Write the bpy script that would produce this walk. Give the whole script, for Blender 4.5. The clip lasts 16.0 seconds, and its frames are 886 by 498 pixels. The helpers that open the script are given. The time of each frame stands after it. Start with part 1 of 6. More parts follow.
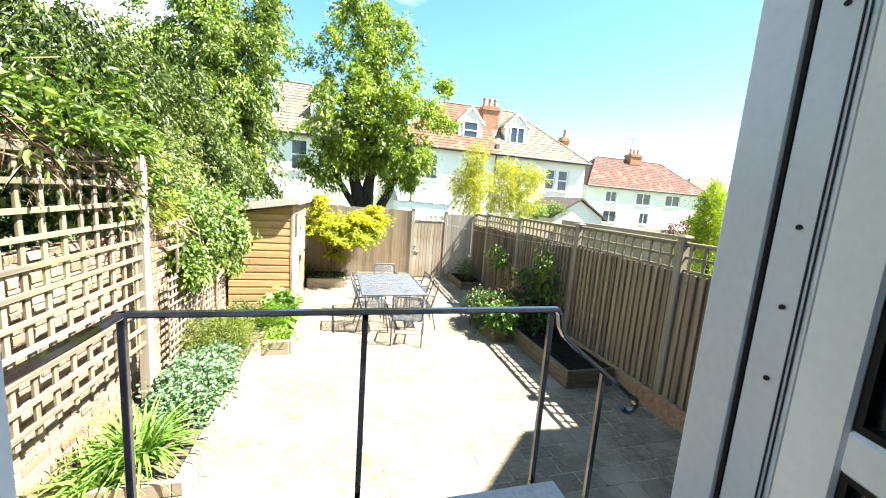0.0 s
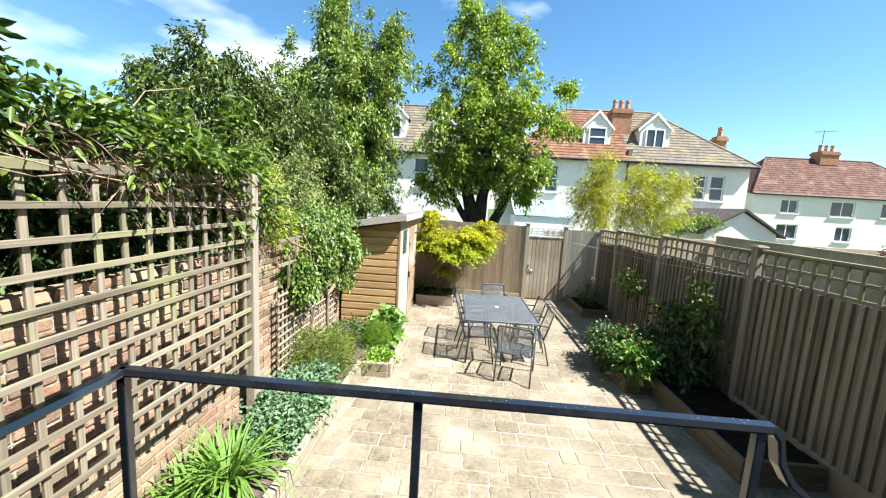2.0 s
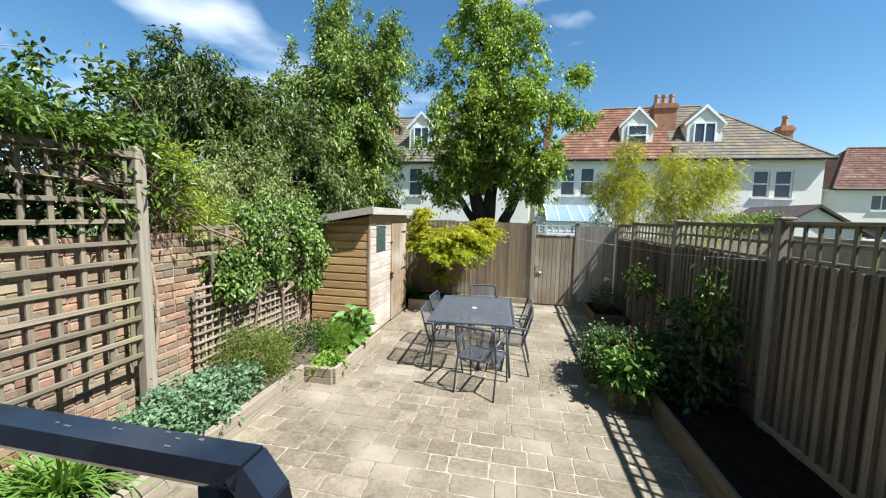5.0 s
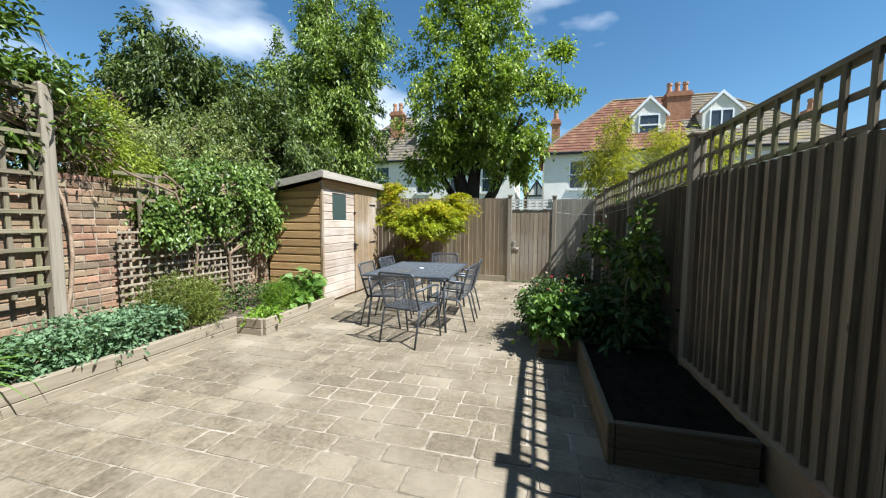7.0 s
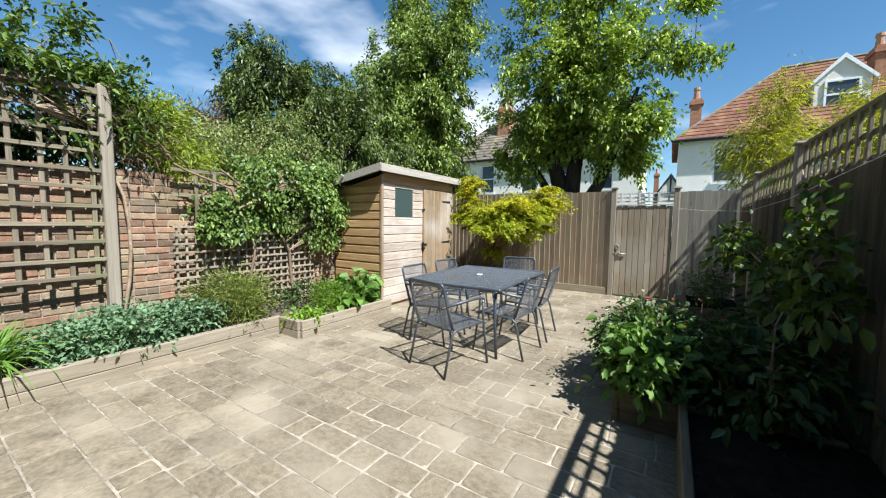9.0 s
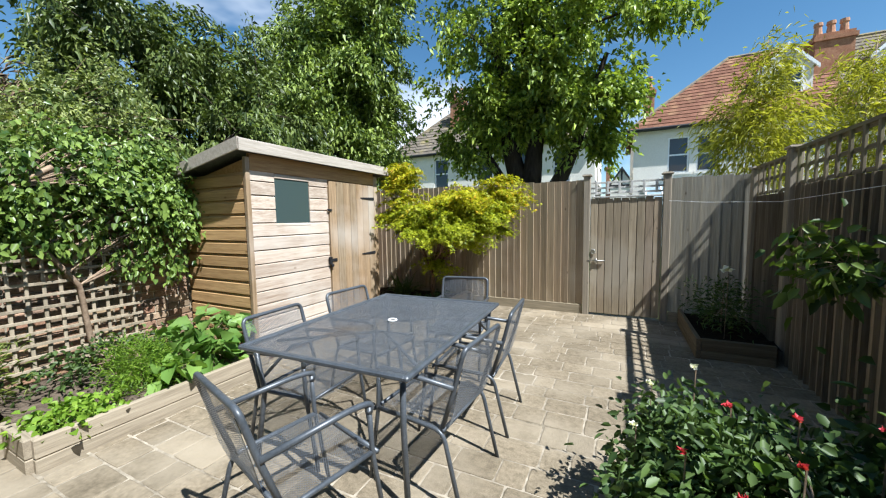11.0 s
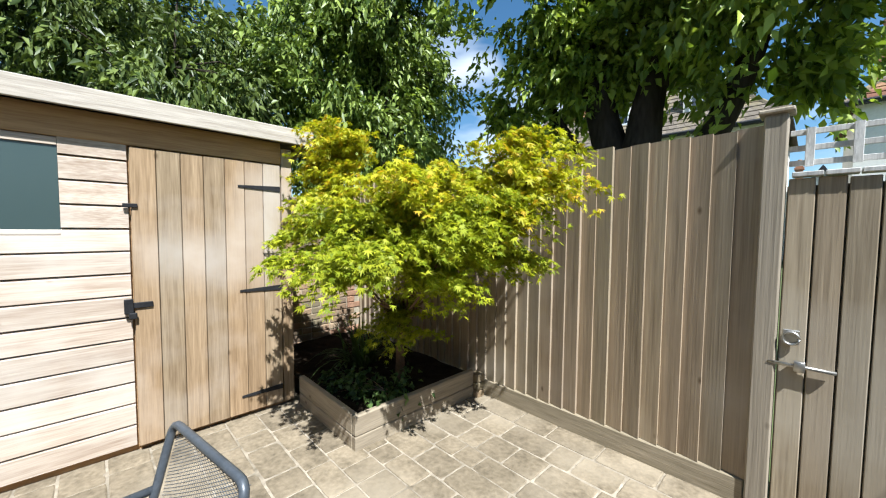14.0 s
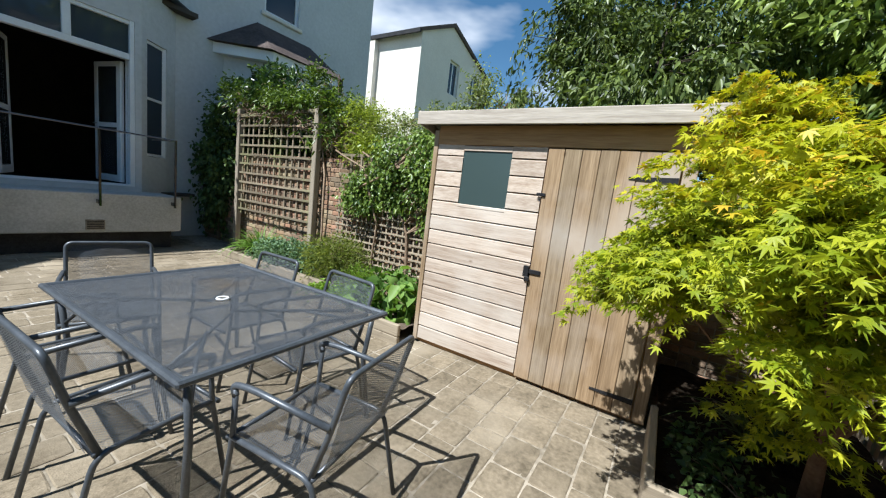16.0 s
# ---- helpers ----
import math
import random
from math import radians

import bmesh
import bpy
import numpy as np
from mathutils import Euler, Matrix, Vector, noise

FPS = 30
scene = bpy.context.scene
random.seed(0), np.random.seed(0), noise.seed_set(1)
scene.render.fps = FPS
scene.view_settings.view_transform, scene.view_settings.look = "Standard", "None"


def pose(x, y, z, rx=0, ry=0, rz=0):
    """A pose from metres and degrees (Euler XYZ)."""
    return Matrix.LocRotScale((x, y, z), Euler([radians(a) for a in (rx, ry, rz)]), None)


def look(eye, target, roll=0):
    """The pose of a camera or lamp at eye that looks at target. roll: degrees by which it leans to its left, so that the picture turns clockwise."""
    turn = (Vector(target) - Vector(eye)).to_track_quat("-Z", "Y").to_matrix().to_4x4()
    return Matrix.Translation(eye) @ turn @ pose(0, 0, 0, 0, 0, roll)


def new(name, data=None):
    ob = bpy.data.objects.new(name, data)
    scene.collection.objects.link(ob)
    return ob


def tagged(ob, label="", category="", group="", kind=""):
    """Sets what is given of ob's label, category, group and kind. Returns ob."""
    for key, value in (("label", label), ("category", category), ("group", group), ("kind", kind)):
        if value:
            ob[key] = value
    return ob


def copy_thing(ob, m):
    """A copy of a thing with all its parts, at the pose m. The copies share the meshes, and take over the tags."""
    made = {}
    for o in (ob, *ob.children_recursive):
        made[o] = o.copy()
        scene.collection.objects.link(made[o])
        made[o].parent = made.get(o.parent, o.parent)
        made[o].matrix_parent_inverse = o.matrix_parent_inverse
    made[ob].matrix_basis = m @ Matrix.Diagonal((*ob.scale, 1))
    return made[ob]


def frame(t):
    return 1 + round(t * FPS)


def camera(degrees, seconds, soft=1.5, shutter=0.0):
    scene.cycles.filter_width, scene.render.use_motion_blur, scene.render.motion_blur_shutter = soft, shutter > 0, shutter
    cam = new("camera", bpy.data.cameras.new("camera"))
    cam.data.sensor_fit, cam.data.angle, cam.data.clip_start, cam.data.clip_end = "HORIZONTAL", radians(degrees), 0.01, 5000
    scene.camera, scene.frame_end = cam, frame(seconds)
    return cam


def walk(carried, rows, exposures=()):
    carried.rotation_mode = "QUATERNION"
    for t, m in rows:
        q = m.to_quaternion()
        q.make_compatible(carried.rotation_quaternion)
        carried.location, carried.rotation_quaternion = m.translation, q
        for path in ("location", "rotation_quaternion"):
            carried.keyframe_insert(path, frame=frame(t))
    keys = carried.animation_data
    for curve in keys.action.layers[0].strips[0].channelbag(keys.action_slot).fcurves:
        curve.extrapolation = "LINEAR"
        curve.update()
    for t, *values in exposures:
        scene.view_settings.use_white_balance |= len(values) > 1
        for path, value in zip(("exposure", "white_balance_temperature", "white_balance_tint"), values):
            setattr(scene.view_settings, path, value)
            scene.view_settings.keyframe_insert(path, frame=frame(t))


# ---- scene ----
cam = camera(102.2, 16.0, soft=1.2)
PATH = [
    (0, (0.271, 0.196, 2.407), (0.803, 2.103, 2.121), 4.3),
    (0.5, (0.33, 0.414, 2.422), (0.549, 2.381, 2.132), 4.2),
    (1, (0.403, 0.528, 2.424), (0.473, 2.508, 2.147), 3.8),
    (1.5, (0.443, 0.669, 2.434), (0.422, 2.652, 2.169), 3.5),
    (2, (0.483, 0.828, 2.439), (0.37, 2.809, 2.184), 3.3),
    (2.5, (0.524, 0.979, 2.416), (0.283, 2.949, 2.17), 3.0),
    (3, (0.692, 1.175, 2.345), (0.299, 3.122, 2.111), 2.6),
    (3.5, (0.936, 1.4, 2.315), (0.496, 3.339, 2.098), 2.1),
    (4, (1.188, 1.55, 2.295), (0.763, 3.493, 2.091), 2.0),
    (4.5, (1.387, 1.598, 2.217), (0.967, 3.544, 2.027), 1.8),
    (5, (1.634, 1.58, 2.081), (1.26, 3.536, 1.899), 1.3),
    (5.2, (1.734, 1.59, 1.999), (1.42, 3.558, 1.821), 1.0),
    (7.3, (2.863, 1.971, 1.37), (2.26, 3.873, 1.23), 0.1),
    (7.5, (2.917, 2.046, 1.374), (2.216, 3.913, 1.224), 0.4),
    (8, (3.071, 2.274, 1.359), (2.148, 4.042, 1.211), 1.0),
    (8.2, (3.132, 2.388, 1.333), (2.132, 4.115, 1.195), 1.2),
    (10.3, (2.769, 4.099, 1.408), (1.674, 5.765, 1.244), 0.5),
    (10.5, (2.696, 4.282, 1.412), (1.663, 5.987, 1.25), 0.1),
    (11, (2.581, 4.775, 1.435), (1.698, 6.562, 1.268), -0.9),
    (11.5, (2.484, 5.315, 1.444), (1.741, 7.163, 1.269), -1.6),
    (12, (2.416, 5.905, 1.438), (1.811, 7.803, 1.259), -2.4),
    (12.5, (2.356, 6.477, 1.44), (1.774, 8.382, 1.268), -2.5),
    (13, (2.319, 7.031, 1.43), (1.678, 8.919, 1.275), -2.7),
    (13.5, (2.283, 7.532, 1.442), (1.282, 9.258, 1.311), -1.4),
    (14, (2.297, 7.975, 1.436), (0.862, 9.364, 1.328), 0.5),
    (14.3, (2.309, 8.196, 1.44), (0.658, 9.32, 1.321), 1.6),
    (14.5, (2.339, 8.334, 1.442), (0.567, 9.253, 1.315), 2.6),
    (15, (2.343, 8.624, 1.444), (0.37, 8.908, 1.281), 4.8),
    (15.5, (2.287, 8.869, 1.438), (0.349, 8.422, 1.228), 6.0),
    (16, (2.197, 9.009, 1.456), (0.508, 7.976, 1.171), 6.9),
]
walk(cam, [(t, look(eye, target, roll)) for t, eye, target, roll in PATH],
     exposures=[(t, s, 6450 - 150 * min(t, 3.4), 8) for t, s in ((0.0, 2.72), (0.5, 2.42), (1.0, 2.1), (1.5, 1.93), (2.0, 1.82), (3.0, 1.62), (3.5, 1.55), (5.0, 1.25), (8.0, 1.15), (12.0, 1.15), (13.5, 1.2), (14.5, 1.3), (15.5, 1.0), (16.0, 0.92))])

# ---- world, sun ----
SUN = Vector((0.66, -0.22, 1.0)).normalized()
world = bpy.data.worlds.new("sky")
scene.world = world
world.use_nodes = True
wn, wl = world.node_tree.nodes, world.node_tree.links
sky = wn.new("ShaderNodeTexSky")
sky.sky_type, sky.sun_disc = "NISHITA", False
sky.sun_elevation = math.asin(SUN.z)
sky.sun_rotation = math.atan2(SUN.x, SUN.y)
sky.air_density, sky.dust_density, sky.ozone_density = 1.0, 0.05, 1.6
co = wn.new("ShaderNodeTexCoord")
mp = wn.new("ShaderNodeMapping")
mp.inputs["Scale"].default_value = (1.2, 1.2, 3.2)
mp.inputs["Location"].default_value = (0.35, 0.1, 0.0)
cl = wn.new("ShaderNodeTexNoise")
cl.inputs["Scale"].default_value, cl.inputs["Detail"].default_value, cl.inputs["Roughness"].default_value = 1.5, 5.0, 0.5
cr = wn.new("ShaderNodeValToRGB")
cr.color_ramp.elements[0].position, cr.color_ramp.elements[1].position = 0.52, 0.72
mixc = wn.new("ShaderNodeMixRGB")
mixc.inputs["Color2"].default_value = (10.0, 10.2, 10.6, 1)
bg = wn["Background"]
bg.inputs["Strength"].default_value = 0.063
wl.new(co.outputs["Generated"], mp.inputs["Vector"])
wl.new(mp.outputs["Vector"], cl.inputs["Vector"])
wl.new(cl.outputs["Fac"], cr.inputs["Fac"])
wl.new(cr.outputs["Color"], mixc.inputs["Fac"])
deep = wn.new("ShaderNodeHueSaturation")
deep.inputs["Hue"].default_value, deep.inputs["Saturation"].default_value = 0.491, 1.18
wl.new(sky.outputs["Color"], deep.inputs["Color"])
wl.new(deep.outputs["Color"], mixc.inputs["Color1"])
wl.new(mixc.outputs["Color"], bg.inputs["Color"])
sun_data = bpy.data.lights.new("sun", "SUN")
sun_data.energy, sun_data.angle, sun_data.color = 5.0, radians(0.53), (1.0, 0.97, 0.92)
sun = new("sun", sun_data)
sun.matrix_world = look((0, 0, 30), Vector((0, 0, 30)) - SUN)


# ---- materials ----
def node_material(name):
    m = bpy.data.materials.new(name)
    m.use_nodes = True
    return m, m.node_tree.nodes, m.node_tree.links, m.node_tree.nodes["Principled BSDF"]


def surface(name, dark, light, rough=0.7, scale=6.0, stretch=(1, 1, 1), jitter=0.25, bump=0.25, fine=60.0, metal=0.0, coords="Object", stain=None, stain_at=0.62, spec=0.12):
    """Two scales of noise between two colours, a value of its own for each piece, and a fine relief."""
    m, n, l, b = node_material(name)
    tc = n.new("ShaderNodeTexCoord")
    info = n.new("ShaderNodeObjectInfo")
    geo = n.new("ShaderNodeNewGeometry")
    add = n.new("ShaderNodeMath")
    add.operation = "ADD"
    l.new(info.outputs["Random"], add.inputs[0])
    l.new(geo.outputs["Random Per Island"], add.inputs[1])
    frac = n.new("ShaderNodeMath")
    frac.operation = "FRACT"
    l.new(add.outputs[0], frac.inputs[0])
    off = n.new("ShaderNodeVectorMath")
    off.operation = "SCALE"
    off.inputs[0].default_value = (37.0, 19.0, 53.0)
    l.new(frac.outputs[0], off.inputs["Scale"])
    mapping = n.new("ShaderNodeMapping")
    mapping.inputs["Scale"].default_value = stretch
    l.new(tc.outputs[coords], mapping.inputs["Vector"])
    shift = n.new("ShaderNodeVectorMath")
    shift.operation = "ADD"
    l.new(mapping.outputs["Vector"], shift.inputs[0])
    if coords == "Object":
        l.new(off.outputs["Vector"], shift.inputs[1])
    coarse = n.new("ShaderNodeTexNoise")
    coarse.inputs["Scale"].default_value, coarse.inputs["Detail"].default_value = scale, 5.0
    coarse.inputs["Roughness"].default_value = 0.62
    l.new(shift.outputs["Vector"], coarse.inputs["Vector"])
    grain = n.new("ShaderNodeTexNoise")
    grain.inputs["Scale"].default_value, grain.inputs["Detail"].default_value = fine, 4.0
    l.new(shift.outputs["Vector"], grain.inputs["Vector"])
    mix = n.new("ShaderNodeMath")
    mix.operation = "MULTIPLY_ADD"
    mix.inputs[1].default_value = 0.45
    l.new(grain.outputs["Fac"], mix.inputs[0])
    half = n.new("ShaderNodeMath")
    half.operation = "MULTIPLY"
    half.inputs[1].default_value = 0.6
    l.new(coarse.outputs["Fac"], half.inputs[0])
    l.new(half.outputs[0], mix.inputs[2])
    ramp = n.new("ShaderNodeValToRGB")
    ramp.color_ramp.elements[0].position, ramp.color_ramp.elements[1].position = 0.36, 0.70
    ramp.color_ramp.elements[0].color, ramp.color_ramp.elements[1].color = (*dark, 1), (*light, 1)
    l.new(mix.outputs[0], ramp.inputs["Fac"])
    colour = ramp.outputs["Color"]
    if stain:
        big = n.new("ShaderNodeTexNoise")
        big.inputs["Scale"].default_value, big.inputs["Detail"].default_value = 1.3, 6.0
        l.new(tc.outputs[coords] if coords != "Object" else geo.outputs["Position"], big.inputs["Vector"])
        sr = n.new("ShaderNodeValToRGB")
        sr.color_ramp.elements[0].position, sr.color_ramp.elements[1].position = stain_at - 0.1, stain_at + 0.1
        l.new(big.outputs["Fac"], sr.inputs["Fac"])
        sm = n.new("ShaderNodeMixRGB")
        sm.inputs["Color2"].default_value = (*stain, 1)
        l.new(sr.outputs["Color"], sm.inputs["Fac"])
        l.new(colour, sm.inputs["Color1"])
        colour = sm.outputs["Color"]
    hsv = n.new("ShaderNodeHueSaturation")
    val = n.new("ShaderNodeMath")
    val.operation = "MULTIPLY_ADD"
    val.inputs[1].default_value, val.inputs[2].default_value = jitter * 2, 1.0 - jitter
    l.new(frac.outputs[0], val.inputs[0])
    l.new(val.outputs[0], hsv.inputs["Value"])
    l.new(colour, hsv.inputs["Color"])
    l.new(hsv.outputs["Color"], b.inputs["Base Color"])
    b.inputs["Roughness"].default_value, b.inputs["Metallic"].default_value = rough, metal
    b.inputs["Specular IOR Level"].default_value = spec
    if bump:
        bp = n.new("ShaderNodeBump")
        bp.inputs["Strength"].default_value, bp.inputs["Distance"].default_value = bump, 0.01
        l.new(mix.outputs[0], bp.inputs["Height"])
        l.new(bp.outputs["Normal"], b.inputs["Normal"])
    return m


def wood(name, dark, light, axis="z", jitter=0.18, bump=0.3, rough=0.8, knots=True, stain=None):
    """Long grain along one axis, growth lines and round knots."""
    long = {"x": (0.7, 14, 14), "y": (14, 0.7, 14), "z": (14, 14, 0.7)}[axis]
    near = [d + 0.12 * (c - d) for d, c in zip(dark, light)]
    far = [c - 0.0 * (c - d) for d, c in zip(dark, light)]
    m = surface(name, near, far, rough=rough, scale=2.2, stretch=long, jitter=jitter, bump=bump, fine=9.0, stain=stain, stain_at=0.58)
    if knots:
        n, l, b = m.node_tree.nodes, m.node_tree.links, m.node_tree.nodes["Principled BSDF"]
        geo = n.new("ShaderNodeNewGeometry")
        squash = n.new("ShaderNodeMapping")
        squash.inputs["Scale"].default_value = {"x": (0.55, 1, 1), "y": (1, 0.55, 1), "z": (1, 1, 0.55)}[axis]
        l.new(geo.outputs["Position"], squash.inputs["Vector"])
        vor = n.new("ShaderNodeTexVoronoi")
        vor.inputs["Scale"].default_value = 4.8
        l.new(squash.outputs["Vector"], vor.inputs["Vector"])
        kr = n.new("ShaderNodeValToRGB")
        kr.color_ramp.elements[0].position, kr.color_ramp.elements[0].color = 0.02, (0.8, 0.8, 0.8, 1)
        kr.color_ramp.elements[1].position, kr.color_ramp.elements[1].color = 0.075, (0, 0, 0, 1)
        l.new(vor.outputs["Distance"], kr.inputs["Fac"])
        km = n.new("ShaderNodeMixRGB")
        km.inputs["Color2"].default_value = (dark[0] * 0.45, dark[1] * 0.38, dark[2] * 0.3, 1)
        l.new(kr.outputs["Color"], km.inputs["Fac"])
        l.new(b.inputs["Base Color"].links[0].from_socket, km.inputs["Color1"])
        l.new(km.outputs["Color"], b.inputs["Base Color"])
    return m


def leaf_material(name, dark, light, tip=None, through_share=0.35, rough=0.5):
    """Leaves: a colour for each leaf, gloss, and light that comes through."""
    m, n, l, b = node_material(name)
    geo = n.new("ShaderNodeNewGeometry")
    ramp = n.new("ShaderNodeValToRGB")
    ramp.color_ramp.elements[0].color, ramp.color_ramp.elements[1].color = (*dark, 1), (*light, 1)
    if tip:
        e = ramp.color_ramp.elements.new(0.76)
        e.color = (*light, 1)
        ramp.color_ramp.elements[-1].color = (*tip, 1)
    l.new(geo.outputs["Random Per Island"], ramp.inputs["Fac"])
    patch = n.new("ShaderNodeTexNoise")
    patch.inputs["Scale"].default_value = 1.6
    l.new(geo.outputs["Position"], patch.inputs["Vector"])
    hsv = n.new("ShaderNodeHueSaturation")
    val = n.new("ShaderNodeMath")
    val.operation = "MULTIPLY_ADD"
    val.inputs[1].default_value, val.inputs[2].default_value = 0.9, 0.55
    l.new(patch.outputs["Fac"], val.inputs[0])
    l.new(val.outputs[0], hsv.inputs["Value"])
    l.new(ramp.outputs["Color"], hsv.inputs["Color"])
    l.new(hsv.outputs["Color"], b.inputs["Base Color"])
    b.inputs["Roughness"].default_value = rough
    b.inputs["Specular IOR Level"].default_value = 0.35
    tr = n.new("ShaderNodeBsdfTranslucent")
    warm = n.new("ShaderNodeMixRGB")
    warm.blend_type = "MULTIPLY"
    warm.inputs["Fac"].default_value = 1.0
    warm.inputs["Color2"].default_value = (1.25, 1.3, 0.6, 1)
    l.new(hsv.outputs["Color"], warm.inputs["Color1"])
    l.new(warm.outputs["Color"], tr.inputs["Color"])
    mix = n.new("ShaderNodeMixShader")
    mix.inputs["Fac"].default_value = through_share
    l.new(b.outputs["BSDF"], mix.inputs[1])
    l.new(tr.outputs["BSDF"], mix.inputs[2])
    l.new(mix.outputs["Shader"], n["Material Output"].inputs["Surface"])
    return m


def glass_material(name, tint, clear, rough=0.05, wavy=0.0):
    """A pane: part clear and tinted, part gloss over its own tone."""
    m, n, l, b = node_material(name)
    b.inputs["Base Color"].default_value = (*[c * 0.5 for c in tint], 1)
    b.inputs["Roughness"].default_value = rough
    clear_node = n.new("ShaderNodeBsdfTransparent")
    clear_node.inputs["Color"].default_value = (*[c ** 0.4 for c in tint], 1)
    mix = n.new("ShaderNodeMixShader")
    mix.inputs["Fac"].default_value = clear
    l.new(b.outputs["BSDF"], mix.inputs[1])
    l.new(clear_node.outputs["BSDF"], mix.inputs[2])
    l.new(mix.outputs["Shader"], n["Material Output"].inputs["Surface"])
    if wavy:
        nz = n.new("ShaderNodeTexNoise")
        nz.inputs["Scale"].default_value = 90
        bp = n.new("ShaderNodeBump")
        bp.inputs["Strength"].default_value = wavy
        l.new(nz.outputs["Fac"], bp.inputs["Height"])
        l.new(bp.outputs["Normal"], b.inputs["Normal"])
    return m


def many_coloured(m, tones, share=0.7):
    """Tints each separate piece with one of several tones."""
    n, l, b = m.node_tree.nodes, m.node_tree.links, m.node_tree.nodes["Principled BSDF"]
    info = n.new("ShaderNodeObjectInfo")
    geo = n.new("ShaderNodeNewGeometry")
    add = n.new("ShaderNodeMath")
    add.operation = "MULTIPLY_ADD"
    add.inputs[1].default_value = 7.31
    l.new(info.outputs["Random"], add.inputs[0])
    l.new(geo.outputs["Random Per Island"], add.inputs[2])
    frac = n.new("ShaderNodeMath")
    frac.operation = "FRACT"
    l.new(add.outputs[0], frac.inputs[0])
    ramp = n.new("ShaderNodeValToRGB")
    ramp.color_ramp.interpolation = "CONSTANT"
    while len(ramp.color_ramp.elements) < len(tones):
        ramp.color_ramp.elements.new(0.5)
    for i, tone in enumerate(tones):
        ramp.color_ramp.elements[i].position = i / len(tones)
        ramp.color_ramp.elements[i].color = (*tone, 1)
    l.new(frac.outputs[0], ramp.inputs["Fac"])
    tint = n.new("ShaderNodeMixRGB")
    tint.blend_type = "OVERLAY"
    tint.inputs["Fac"].default_value = share
    l.new(b.inputs["Base Color"].links[0].from_socket, tint.inputs["Color1"])
    l.new(ramp.outputs["Color"], tint.inputs["Color2"])
    l.new(tint.outputs["Color"], b.inputs["Base Color"])
    return m


M_STONE = surface("paving stone", (0.118, 0.096, 0.065), (0.268, 0.219, 0.153), rough=0.85, scale=6.5, jitter=0.13, bump=0.8, fine=38, stain=(0.285, 0.24, 0.175), stain_at=0.57)
M_JOINT = surface("joint mortar", (0.12, 0.10, 0.07), (0.46, 0.40, 0.315), rough=0.95, scale=1.6, jitter=0.0, bump=0.6, fine=16, coords="Object")
# lighter copy of the soil for the bed in the sun
M_SOIL_SUNLIT = surface("sunlit bed soil", (0.05, 0.037, 0.028), (0.16, 0.125, 0.092), rough=0.95, scale=14, jitter=0.0, bump=1.0, fine=70)
# near-black copy of the soil, carrying the shade of the other beds
M_SOIL_SHADED = surface("shaded garden soil", (0.008, 0.006, 0.004), (0.028, 0.021, 0.015), rough=1.0, scale=14, jitter=0.0, bump=1.0, fine=70, spec=0.03)
M_GROUND = surface("far ground", (0.05, 0.07, 0.025), (0.12, 0.14, 0.06), rough=0.95, scale=0.8, jitter=0.0, bump=0.3, fine=9)
M_BRICK = many_coloured(surface("old brick", (0.14, 0.095, 0.068), (0.37, 0.262, 0.19), rough=0.88, scale=14, jitter=0.34, bump=0.7, fine=90, stain=(0.26, 0.215, 0.14), stain_at=0.50), ((0.54, 0.43, 0.40), (0.55, 0.49, 0.44), (0.54, 0.54, 0.50), (0.55, 0.45, 0.40), (0.45, 0.46, 0.45), (0.58, 0.54, 0.48), (0.42, 0.40, 0.39), (0.60, 0.44, 0.38)))
M_MORTAR = surface("lime mortar", (0.21, 0.18, 0.135), (0.42, 0.365, 0.275), rough=0.95, scale=9, jitter=0.0, bump=0.7, fine=70)
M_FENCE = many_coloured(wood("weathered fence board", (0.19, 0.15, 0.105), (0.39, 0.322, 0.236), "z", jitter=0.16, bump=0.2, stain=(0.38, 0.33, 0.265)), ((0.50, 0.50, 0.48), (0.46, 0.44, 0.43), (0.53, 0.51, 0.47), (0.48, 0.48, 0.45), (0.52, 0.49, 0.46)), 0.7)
# darker copy of the fence board, with the side fence's shade in its colour
M_FENCE_SHADED = wood("shaded weathered fence board", (0.115, 0.092, 0.062), (0.31, 0.25, 0.175), "z", jitter=0.3)
M_PALE = wood("pale new fence board", (0.24, 0.22, 0.175), (0.47, 0.435, 0.355), "z", jitter=0.12)
M_TRELLIS_PALE = wood("pale trellis slat", (0.19, 0.155, 0.108), (0.38, 0.32, 0.235), "z", jitter=0.2, knots=False)
# white of the gate ledge, and sunlight on the slats put into the colour
M_WHITE_SUNLIT = wood("sunlit white slat", (0.30, 0.29, 0.27), (0.62, 0.61, 0.58), "z", jitter=0.12, knots=False)
M_POST = wood("weathered fence post", (0.17, 0.145, 0.11), (0.36, 0.31, 0.24), "z", jitter=0.1)
M_RAILWOOD = wood("fence rail timber", (0.16, 0.13, 0.09), (0.34, 0.28, 0.205), "y", jitter=0.12)
M_RAILWOOD_X = wood("gravel board timber", (0.19, 0.16, 0.105), (0.38, 0.32, 0.23), "x", jitter=0.12)
M_TRELLIS = wood("trellis slat", (0.085, 0.07, 0.048), (0.285, 0.237, 0.168), "z", jitter=0.22, knots=False, stain=(0.21, 0.205, 0.105))
M_TRELLIS_Y = wood("trellis rail", (0.085, 0.07, 0.048), (0.285, 0.237, 0.168), "y", jitter=0.22, knots=False, stain=(0.21, 0.205, 0.105))
M_SLEEPER = wood("raised bed board", (0.19, 0.155, 0.11), (0.36, 0.305, 0.225), "y", jitter=0.1)
M_SLEEPER_X = wood("raised bed end board", (0.19, 0.155, 0.11), (0.36, 0.305, 0.225), "x", jitter=0.1)
